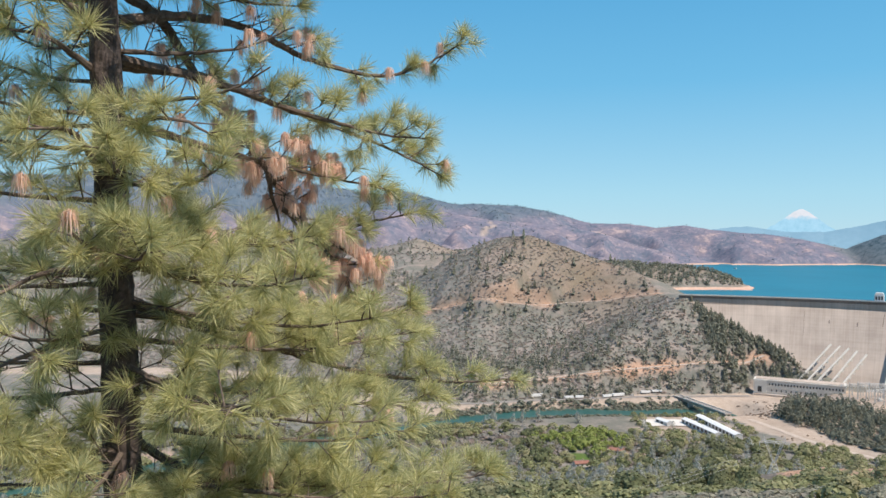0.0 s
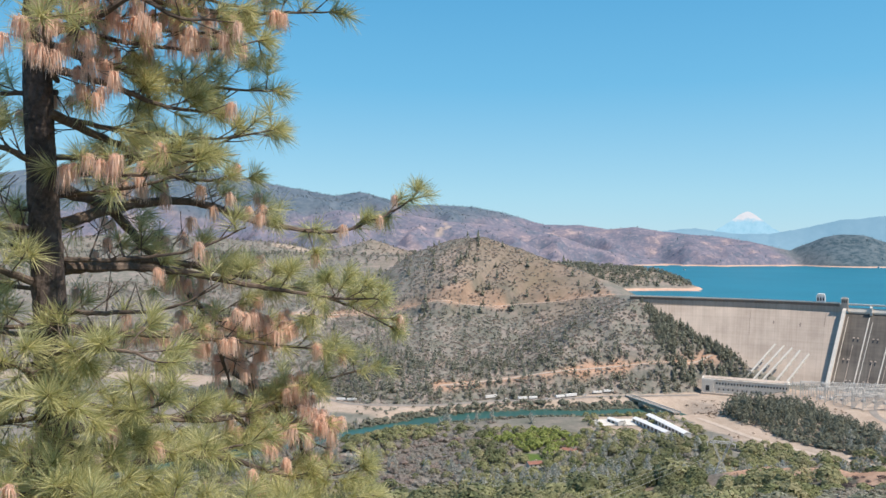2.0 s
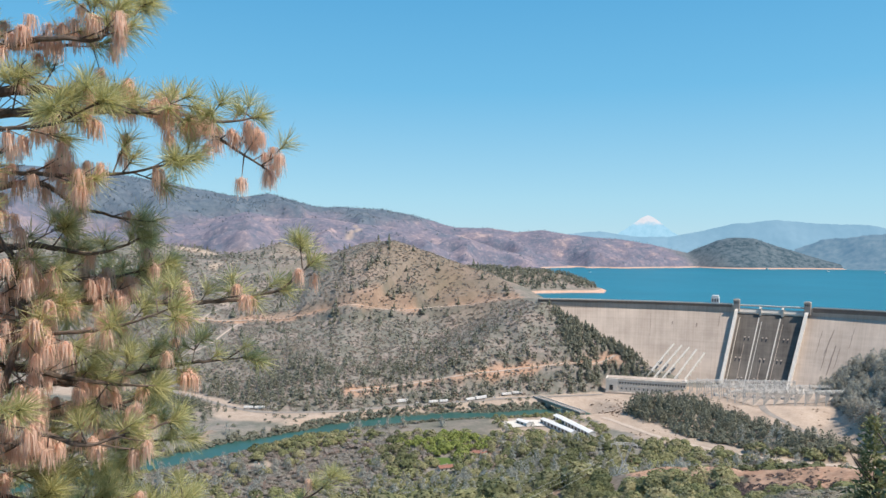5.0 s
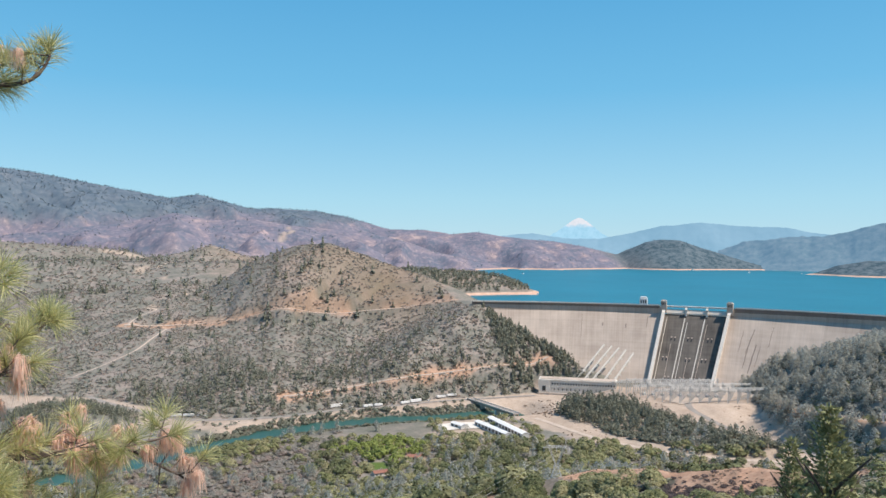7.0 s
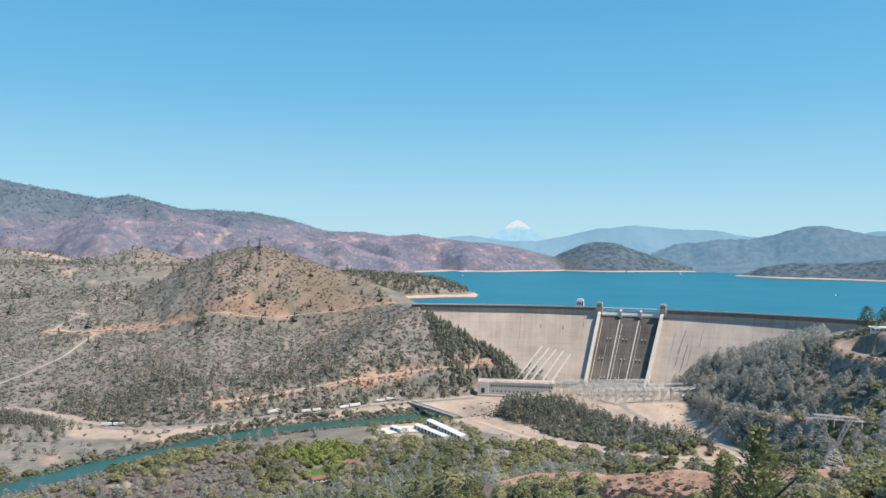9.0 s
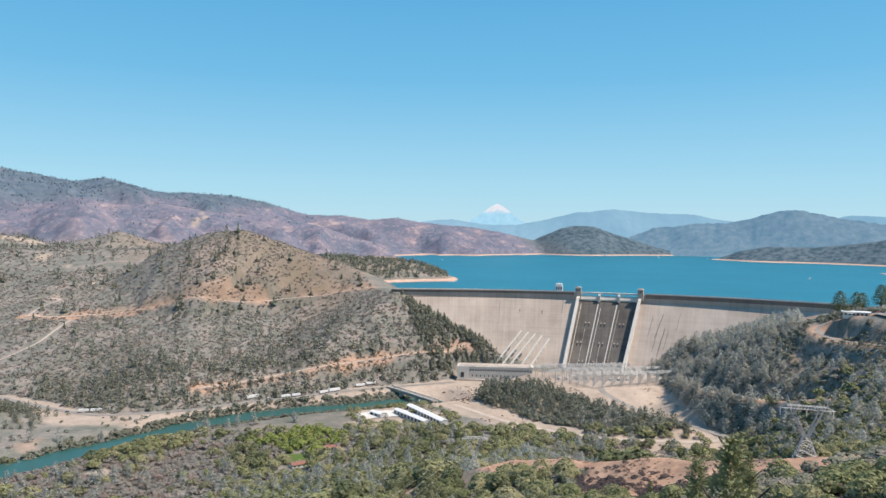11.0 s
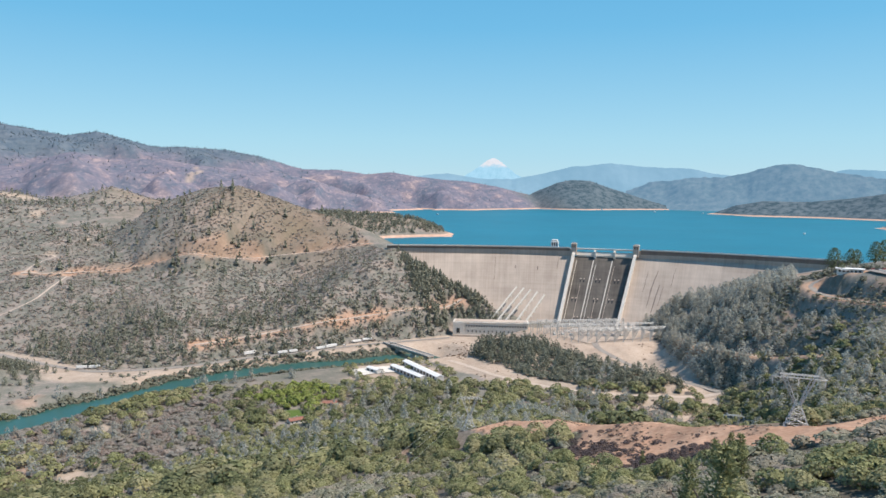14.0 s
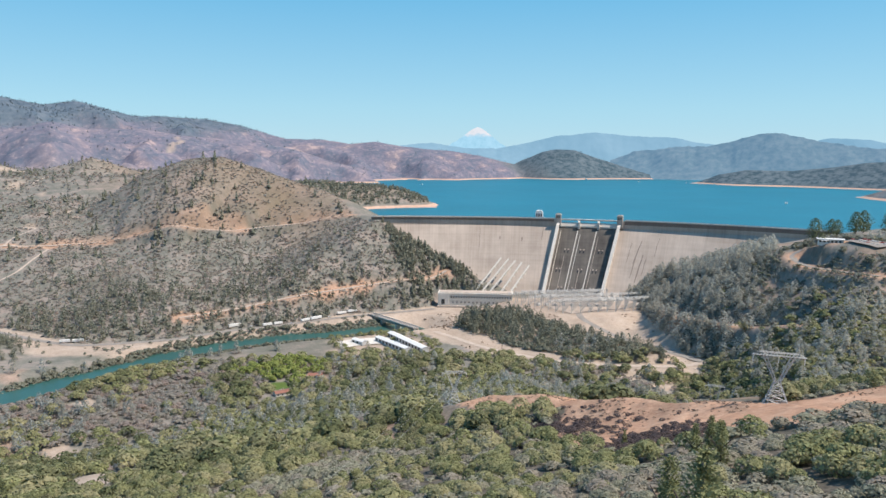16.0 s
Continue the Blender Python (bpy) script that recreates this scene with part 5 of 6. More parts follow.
scatter("young_pines", "young green pines among the oaks", "pines", [needled_pine(np.random.default_rng(170 + k), 14, 8) for k in range(4)], x, y, RNG.uniform(4, 8, len(x)), OAK, 1.0)
# a stand of pines round the clearings on the lower slope
x, y = RNG.normal(-62, 30, 70), RNG.normal(430, 60, 70)
x, y = keep(x, y, grounds(x, y))
scatter("clearing_pines", "olive-green pines standing round the bare clearings", "pines", [needled_pine(np.random.default_rng(270 + k), 16, 9, 0.26) for k in range(4)], x, y, RNG.uniform(9, 15, len(x)), DEEPOAK, 1.0)
# nearest bushes, with finer leaves
close_crowns = crowns(6, 160, 430, 12, 0.105, 0.9)
x, y = sector(1250, 2, 58, 50, 135)
x, y = keep(x, y, bare(x, y) < 0.4)
g = fbm(x, y, 30, 3, 63) + RNG.normal(0, 0.15, len(x)) > 0.08
scatter("near_oak_scrub", "green scrub oaks on the near slope", "oaks", close_crowns, x[g], y[g], RNG.uniform(2.2, 4.2, g.sum()), OAK, 1.15)
scatter("near_chaparral", "grey-green manzanita bushes on the near slope", "bushes", close_crowns, x[~g], y[~g], RNG.uniform(1.2, 2.6, (~g).sum()), MANZANITA, 1.6)
# low growth on the red spur and the scorched patch beside it
x, y = RNG.uniform(95, 240, 16000), RNG.uniform(85, 400, 16000)
x, y = keep(x, y, (within(x, y, RED_SPUR) > 0.5) & clear(x, y) & (fbm(x * 0.35 + y * 0.3, y - x, 14, 3, 66) > RNG.uniform(-0.1, 0.6, len(x))))
scatter("spur_shrubs", "small dry shrubs and tufts on the red soil", "shrubs", tiny_crowns, x, y, RNG.uniform(0.15, 0.55, len(x)), TUFT, 2.0)
x, y = np.r_[RNG.normal(118, 9, 420), RNG.normal(112, 7, 260), RNG.normal(128, 8, 120)], np.r_[RNG.normal(196, 18, 420), RNG.normal(140, 9, 260), RNG.normal(222, 12, 120)]
scatter("scorched_brush", "dark scorched brush below the red spur", "bushes", low_crowns, x, y, RNG.uniform(0.6, 1.5, len(x)), SCORCHED, 1.7)
# the slope beyond, down to the river
x, y = sector(7400, -34, 50, 330, 860)
h = height(x, y)
x, y = keep(x, y, grounds(x, y) & (h < -60))
grey = np.exp(-((x + 5) / 75) ** 2 - ((y - 715) / 75) ** 2) + 0.8 * np.exp(-((x - 40) / 60) ** 2 - ((y - 790) / 40) ** 2)
kind = 0.9 * fbm(x, y, 110, 3, 53) + RNG.normal(0, 0.26, len(x)) - 0.6 * grey + 0.14
lime = (np.hypot((x - 150) / 48, (y - 800) / 50) < RNG.uniform(0.5, 1.15, len(x))) & (RNG.uniform(0, 1, len(x)) < 0.85)
g = (kind > -0.14) & ~lime
deep = g & (fbm(x, y, 45, 3, 71) + RNG.normal(0, 0.2, len(x)) > 0.18)
g &= ~deep
scatter("dark_oak_wood", "large dark live oaks in clumps on the lower slope", "oaks", mid_crowns, x[deep], y[deep], RNG.uniform(2.3, 3.5, deep.sum()) ** 2, DEEPOAK, 1.25)
scatter("oak_wood", "rounded green oaks filling the lower slope", "oaks", mid_crowns, x[g], y[g], RNG.uniform(2.0, 3.4, g.sum()) ** 2, OAK, 1.25)
scatter("bright_grove", "bright green broadleaf trees in a watered grove", "trees", mid_crowns, x[lime], y[lime], RNG.uniform(8, 12, lime.sum()), LIME, 1.2)
b = (kind <= -0.14) & ~lime
scatter("grey_brush", "grey-leaved brush on the lower slope", "bushes", brush_crowns, x[b], y[b], RNG.uniform(3, 6.5, b.sum()), BRUSH, 1.6)
x, y = RNG.normal(0, 85, 1100), RNG.normal(740, 70, 1100)
x, y = keep(x, y, grounds(x, y))
scatter("low_grey_brush", "low grey brush thick on the river terrace", "bushes", brush_crowns, x, y, RNG.uniform(2, 4, len(x)), BRUSH, 1.8)
x, y = sector(2600, -34, 50, 330, 900)
grey = np.exp(-((x + 5) / 110) ** 2 - ((y - 740) / 90) ** 2)
x, y = keep(x, y, grounds(x, y) & (fbm(x, y, 130, 3, 54) + 0.5 * grey > RNG.uniform(-0.1, 0.5, len(x))))
nigh = np.hypot(x, y) < 600
scatter("nearer_grey_pines", "airy grey-green pines above the oaks", "pines", pines(5, 240, 170, 0.2, 0.085), x[nigh], y[nigh], RNG.uniform(7, 13, nigh.sum()), GREYPINE, 1.1)
scatter("grey_pines", "sparse grey-green pines over the oaks", "pines", mid_pines, x[~nigh], y[~nigh], RNG.uniform(10, 17, (~nigh).sum()), GREYPINE, 1.1)
# valley floor across the river
x, y = RNG.uniform(-520, 330, 3200), RNG.uniform(700, 1110, 3200)
mid = np.interp(x, [q[0] for q in RIVER], [q[1] for q in RIVER])
x, y = keep(x, y, clear(x, y) & (y > mid + 18) & (y < np.interp(x, BANK_X, BANK_Y) - 8) & (fbm(x, y, 50, 3, 64) > RNG.uniform(-0.4, 0.5, len(x))))
scatter("floor_shrubs", "green and grey shrubs on the valley floor", "bushes", brush_crowns, x, y, RNG.uniform(1.5, 4.5, len(x)), DARKPINE, 1.3)
x, y = RNG.normal(-205, 55, 520), RNG.normal(985, 38, 520)
x, y = keep(x, y, clear(x, y) & (height(x, y) > -212))
scatter("hummock_pines", "dark pines on a low wooded hummock by the river", "pines", mid_pines, x, y, RNG.uniform(7, 13, len(x)), DARKPINE, 1.2)
# river banks
t = RNG.uniform(0, 1, 3400)
line = np.array(RIVER[:-1], float)
seg = np.linspace(0, 1, len(line))
x, y = np.interp(t, seg, line[:, 0]) + RNG.normal(0, 1, 3400), np.interp(t, seg, line[:, 1]) + RNG.choice((-1, -1, 1), 3400) * (21 + 20 * RNG.uniform(0, 1, 3400) ** 1.6)
x, y = keep(x, y, clear(x, y))
scatter("riverside_willows", "dense green willows along the river banks", "willows", brush_crowns, x, y, RNG.uniform(2.0, 7.5, len(x)), DARKPINE, 1.25)
# scattered growth over the bare flats below the dam
x, y = RNG.uniform(340, 700, 5200), RNG.uniform(580, 1000, 5200)
x, y = keep(x, y, clear(x, y) & (within(x, y, YARDS) > 0.5) & (fbm(x, y, 40, 3, 67) > RNG.uniform(-0.1, 0.8, len(x))))
scatter("flat_shrubs", "small dry shrubs dotted over the bare flats", "shrubs", tiny_crowns, x, y, RNG.uniform(0.6, 2.2, len(x)), TUFT, 1.6)
x, y = RNG.uniform(225, 350, 260), RNG.uniform(790, 945, 260)
x, y = keep(x, y, clear(x, y))
scatter("yard_trees", "green trees standing round the work yard", "trees", mid_crowns, x, y, RNG.uniform(3, 8, len(x)), OAK, 1.1)
# knoll between the two roads below the dam
KNOLL = [(425, 925), (497, 934), (530, 840), (548, 735), (563, 662), (548, 655), (481, 704), (425, 790), (402, 915)]
x, y = RNG.uniform(395, 575, 4000), RNG.uniform(640, 940, 4000)
x, y = keep(x, y, clear(x, y) & (within(x + 6 * fbm(x, y, 25, 2, 5), y, KNOLL) > 0.5))
x, y = x[:1100], y[:1100]
k2 = RNG.uniform(0, 1, len(x)) < 0.18 + 0.5 * step(780, 880, y)
scatter("knoll_pines", "dark grey-green pines on the knoll below the dam", "pines", mid_pines, x[k2], y[k2], RNG.uniform(9, 16, k2.sum()) * (1 + 0.4 * step(840, 910, y[k2])), DARKPINE, 1.1)
scatter("knoll_oaks", "dark oaks covering the knoll", "oaks", brush_crowns, x[~k2], y[~k2], RNG.uniform(3.5, 7, (~k2).sum()), DARKPINE, 1.25)
# hill on the dam's far abutment
x, y = sector(18000, 33, 60, 400, 1180)
ok = clear(x, y) & (within(x - 4, y, TOE) > 0.5) & (np.hypot(x - ARC[0], y - ARC[1]) < ARC_R + 14 - 0.8 * np.maximum(0, -97.5 - height(x, y)))
ok &= ~((np.degrees(np.arctan2(x, y)) > 46.8) & (np.hypot(x, y) > 990))
ok &= fbm(x, y, 45, 3, 57) < RNG.uniform(-0.15, 0.75, len(x))
bend, _ = along(x, y, [(a, b, 0) for a, b in LANES["visitor_road"][2]])
ok &= (bend > 15) & (np.hypot((x - 628) / 40, (y - 577) / 22) > 1) & (np.hypot((x - 690) / 22, (y - 778) / 14) > 1)
x, y = keep(x, y, ok)
oaky = step(640, 560, y)
p = RNG.uniform(0, 1, len(x)) < 0.5 - 0.35 * oaky
bend, _ = along(x, y, [(a, b, 0) for a, b in LANES["visitor_road"][2]])
short = np.where((x > 615) & (y < 660), 0.75, 1.0) * (0.45 + 0.55 * step(30, 60, bend))
scatter("abutment_pines", "grey-green pines covering the steep abutment hill", "pines", mid_pines, x[p], y[p], RNG.uniform(9, 18, p.sum()) * short[p], GREYPINE, 1.25)
green = ~p & (RNG.uniform(0, 1, len(x)) < 0.04 + 0.45 * oaky)
scatter("abutment_green_oaks", "olive-green oaks low on the abutment hill", "oaks", brush_crowns, x[green], y[green], RNG.uniform(4, 8, green.sum()) * short[green], OAK, 1.25)
p |= green
scatter("abutment_oaks", "dark oaks between the pines of the abutment hill", "oaks", brush_crowns, x[~p], y[~p], RNG.uniform(3, 7, (~p).sum()) * short[~p], GREYPINE, 1.35)
x, y = sector(5200, 43, 60, 700, 1000)
bend, _ = along(x, y, [(a, b, 0) for a, b in LANES["visitor_road"][2]])
x, y = keep(x, y, clear(x, y) & (within(x - 4, y, TOE) > 0.5) & (bend > 6.5) & (bend < 75) & (fbm(x, y, 30, 3, 82) > RNG.uniform(-0.7, 0.25, len(x))))
scatter("overlook_brush", "low dark oaks and brush round the overlook road", "bushes", brush_crowns, x, y, RNG.uniform(1.6, 4.2, len(x)), DARKPINE, 1.5)
# the long hill across the river
x = RNG.uniform(-700, 520, 46000)
y = RNG.uniform(960, 1720, 46000)
ok = clear(x, y) & (y > np.interp(x, BANK_X, BANK_Y) + 6) & (np.hypot(x - ARC[0], y - ARC[1]) < np.where(x > 380, ARC_R - 4 - 0.8 * np.maximum(0, -97.5 - height(x, y)), 9e9))
crest = np.exp(-((x - 290) / 110) ** 2 - ((y - 1490) / 110) ** 2)
dens = 0.72 + 0.5 * fbm(x, y, 140, 4, 58) + 0.3 * step(1350, 1100, y) - 0.2 * crest
ok &= RNG.uniform(0, 1, len(x)) < dens
x, y = keep(x, y, ok)
scatter("hill_brush", "grey brush over the long dry hill", "bushes", tiny_crowns, x, y, RNG.uniform(1.0, 2.9, len(x)), BRUSH, 1.85)
x = RNG.uniform(-620, 515, 15000)
y = RNG.uniform(985, 1720, 15000)
lee = step(380, 455, x) * step(1260, 1190, y)
dens = 0.025 + 0.09 * step(0.05, 0.5, fbm(x, y, 90, 3, 59)) + 0.6 * lee + (0.05 + 0.3 * step(-0.05, 0.5, fbm(x, y, 70, 3, 68))) * step(1330, 1180, y) + 0.55 * step(1165, 1085, y)
rd = np.hypot(x - ARC[0], y - ARC[1])
ok = clear(x, y) & (y > np.interp(x, BANK_X, BANK_Y) + 5) & (RNG.uniform(0, 1, len(x)) < dens) & (rd < np.where(x > 380, ARC_R - 8 - 0.8 * np.maximum(0, -97.5 - height(x, y)), 9e9))
x, y = keep(x, y, ok)
upper = (y > 1330) & (x < 400)
scatter("hill_pines", "scattered grey pines on the long dry hill", "pines", far_pines, x[~upper], y[~upper], RNG.uniform(8, 15, (~upper).sum()), DARKPINE, 1.15)
x, y = x[upper], y[upper]
x, y = keep(x, y, RNG.uniform(0, 1, len(x)) < 0.75)
scatter("hilltop_conifers", "upright dark conifers standing apart on the upper hill", "conifers", firs, x, y, RNG.uniform(9, 20, len(x)), DARKPINE, 0.95)
x, y = RNG.uniform(400, 512, 620), RNG.uniform(1060, 1240, 620)
h, rd = height(x, y), np.hypot(x - ARC[0], y - ARC[1])
face = ARC_R - 0.8 * np.maximum(0, -97.5 - h)
x, y = keep(x, y, clear(x, y) & (rd < face - 2) & (rd > face - 95) & (h > -205))
scatter("abutment_firs", "dark conifers along the slope beside the dam", "conifers", firs, x, y, RNG.uniform(9, 15, len(x)), DARKPINE, 1.1)
# hills farther west, the spit and far shores
x, y = RNG.uniform(-1300, 420, 15000), RNG.uniform(1700, 2500, 15000)
x, y = keep(x, y, fbm(x, y, 160, 3, 61) > RNG.uniform(-0.6, 0.7, len(x)))
scatter("west_brush", "grey brush and pines on the western hills", "bushes", tiny_crowns, x, y, RNG.uniform(2.0, 5.0, len(x)), BRUSH, 1.6)
x, y = RNG.uniform(-1500, 420, 4200), RNG.uniform(1650, 2500, 4200)
x, y = keep(x, y, fbm(x, y, 120, 3, 62) > RNG.uniform(-0.2, 0.8, len(x)))
scatter("west_pines", "grey pines dotted over the western hills", "pines", small_pines, x, y, RNG.uniform(8, 15, len(x)), DARKPINE, 1.2)
x, y = RNG.uniform(380, 720, 2600), RNG.uniform(1500, 1960, 2600)
x, y = keep(x, y, (height(x, y) > LAKE_Z + 9) & (np.hypot(x, y) < 2100))
scatter("spit_pines", "pines covering the low spit in the lake", "pines", small_pines, x, y, RNG.uniform(7, 13, len(x)), DARKPINE, 1.4)
# trees of the far range, in the haze-tinted leaf colour
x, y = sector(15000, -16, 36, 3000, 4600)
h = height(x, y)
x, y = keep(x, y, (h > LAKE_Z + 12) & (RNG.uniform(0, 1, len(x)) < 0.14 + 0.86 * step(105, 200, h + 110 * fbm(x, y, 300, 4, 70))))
scatter("range_forest", "conifers tinted with painted haze along the burnt mountain range", "conifers", small_pines, x, y, RNG.uniform(4.5, 8.5, len(x)), HAZEPINE, 1.8)


# single trees
def tree(name, x, y, high, proto, material, label, category, group, trunk=0.1):
    z = ground_z(x, y)
    t = thing(name, (x, y, z - 0.2), label, category, group)
    bm = bmesh.new()
    rod(bm, (0, 0, -0.5), (0.03 * high, 0, high * 0.45), 0.03 * high, 0.018 * high, 8)
    for k in range(4):
        a = k * 1.7
        rod(bm, (0.015 * high, 0, high * (0.22 + 0.06 * k)), (0.25 * high * math.cos(a), 0.25 * high * math.sin(a), high * (0.5 + 0.06 * k)), 0.014 * high, 0.005 * high, 6)
    part("trunk", bm, BARK, t)
    V, F = proto
    me = solid("crown", V * high, F, material, False)
    c = new("crown", me)
    c.parent = t
    me.attributes.new("tint", "FLOAT", "POINT").data.foreach_set("value", np.full(len(V), 0.1, np.float32))
    return t


dense = [crown_mesh(np.random.default_rng(130 + k), 9500, 14, 0.022, 0.85) for k in range(3)]
park = [airy_pine(np.random.default_rng(140 + k), 900, 0.36, 0.062) for k in range(3)]
for k, (tx, ty, th) in enumerate(((770, 664, 27), (778, 648, 22), (793, 652, 20), (806, 638, 26), (822, 640, 27), (838, 618, 25), (733, 622, 14), (852, 596, 20))):
    tree("shade_tree", tx, ty, th, park[k % 3], DEEPOAK, "dark rounded shade tree beside the overlook", "tree", "overlook trees")
for k, (tx, ty, th) in enumerate(((7.4, 12.2, 10.25), (4.6, 15.6, 9.7), (9.6, 14.4, 9.8))):
    tree("live_oak", tx, ty, th, dense[k], OAK, "leafy live oak with sunlit yellow-green leaves", "tree", "near oaks")

near_pine = [needled_pine(np.random.default_rng(150 + k), 26, 9, 0.15) for k in range(3)]
for k, (tx, ty, th) in enumerate(((43.7, 47.9, 12.4), (48.5, 57.6, 9.8), (104.1, 138.3, 4.4), (88, 98, 8), (97, 104, 7), (80, 84, 8))):
    tree("young_pine", tx, ty, th, near_pine[k % 3], OAK, "young green pine standing above the brush", "tree", "young pines")


# ---------------------------------------------------------------- the pine beside the camera
pine = thing("pine_tree", (-2.6, 6.08, ground_z(-2.6, 6.08)), "tall ponderosa pine with green needles and dead orange-brown tufts", "tree")
PB = Vector((-2.6, 6.08, ground_z(-2.6, 6.08)))
PR = random.Random(31)


def tube(bm, pts, r0, r1, sides=7, rough=0.0):
    """A round, tapering branch through the points."""
    last = None
    n = len(pts)
    for k, p in enumerate(pts):
        d = (pts[min(k + 1, n - 1)] - pts[max(k - 1, 0)])
        q = d.to_track_quat("Z", "Y").to_matrix()
        r = r0 + (r1 - r0) * k / max(1, n - 1)
        ring = []
        for s in range(sides):
            a = 2 * math.pi * s / sides
            rr = r * (1 + rough * PR.uniform(-1, 1))
            ring.append(bm.verts.new(p + q @ Vector((rr * math.cos(a), rr * math.sin(a), 0))))
        if last:
            for s in range(sides):
                bm.faces.new((last[s], last[(s + 1) % sides], ring[(s + 1) % sides], ring[s]))
        else:
            bm.faces.new(ring[::-1])
        last = ring
    bm.faces.new(last)


def curve_through(pts, per=0.07):
    """Points along a smooth line through the given ones."""
    P = [Vector(p) for p in pts]
    P = [P[0] * 2 - P[1]] + P + [P[-1] * 2 - P[-2]]
    out = []
    for a, b, c, d in zip(P, P[1:], P[2:], P[3:]):
        n = max(2, int((c - b).length / per))
        for k in range(n):
            t = k / n
            out.append(0.5 * ((2 * b) + (c - a) * t + (2 * a - 5 * b + 4 * c - d) * t * t + (3 * b - a - 3 * c + d) * t ** 3))
    out.append(P[-2])
    return out


def needles(V, F, tip, way, count, length, droop, spread):
    """A tuft of long thin needles round the end of a twig."""
    way = way.normalized()
    side = way.orthogonal().normalized()
    other = way.cross(side)
    for _ in range(count):
        a = PR.uniform(0, 2 * math.pi)
        s = spread * math.sqrt(PR.uniform(0.02, 1))
        d = (way * (1.05 - s) + (side * math.cos(a) + other * math.sin(a)) * s).normalized()
        n = length * PR.uniform(0.7, 1.1)
        o = tip - way * PR.uniform(0, 0.09)
        mid = o + d * n * 0.55
        end = o + d * n + Vector((0, 0, -droop * n))
        mid.z -= droop * n * 0.3
        w = d.cross(Vector((PR.uniform(-1, 1), PR.uniform(-1, 1), PR.uniform(-1, 1)))).normalized() * PR.uniform(0.0013, 0.0024)
        i = len(V)
        V += [tuple(o - w), tuple(o + w), tuple(mid + w), tuple(mid - w), tuple(end)]
        F += [(i, i + 1, i + 2), (i, i + 2, i + 3), (i + 3, i + 2, i + 4)]


def tassel(V, F, tip, count, length):
    """A dead tuft: needles spring from the twig's end and hang straight down like a brush."""
    for _ in range(count):
        a = PR.uniform(0, 2 * math.pi)
        n = length * PR.uniform(0.7, 1.15)
        out = Vector((math.cos(a), math.sin(a), PR.uniform(-0.3, 0.8))) * n * 0.32 * math.sqrt(PR.uniform(0.05, 1))
        o = tip + Vector((PR.uniform(-1, 1), PR.uniform(-1, 1), PR.uniform(-1, 1))) * 0.012
        mid = o + out + Vector((0, 0, -0.18 * n))
        end = mid + out * 0.35 + Vector((PR.uniform(-0.1, 0.1) * n, PR.uniform(-0.1, 0.1) * n, -0.72 * n))
        w = Vector((-math.sin(a), math.cos(a), 0)) * PR.uniform(0.0018, 0.0034)
        i = len(V)
        V += [tuple(o - w * 0.5), tuple(o + w * 0.5), tuple(mid + w), tuple(mid - w), tuple(end + w * 0.4), tuple(end - w * 0.4)]
        F += [(i, i + 1, i + 2), (i, i + 2, i + 3), (i + 3, i + 2, i + 4), (i + 3, i + 4, i + 5)]


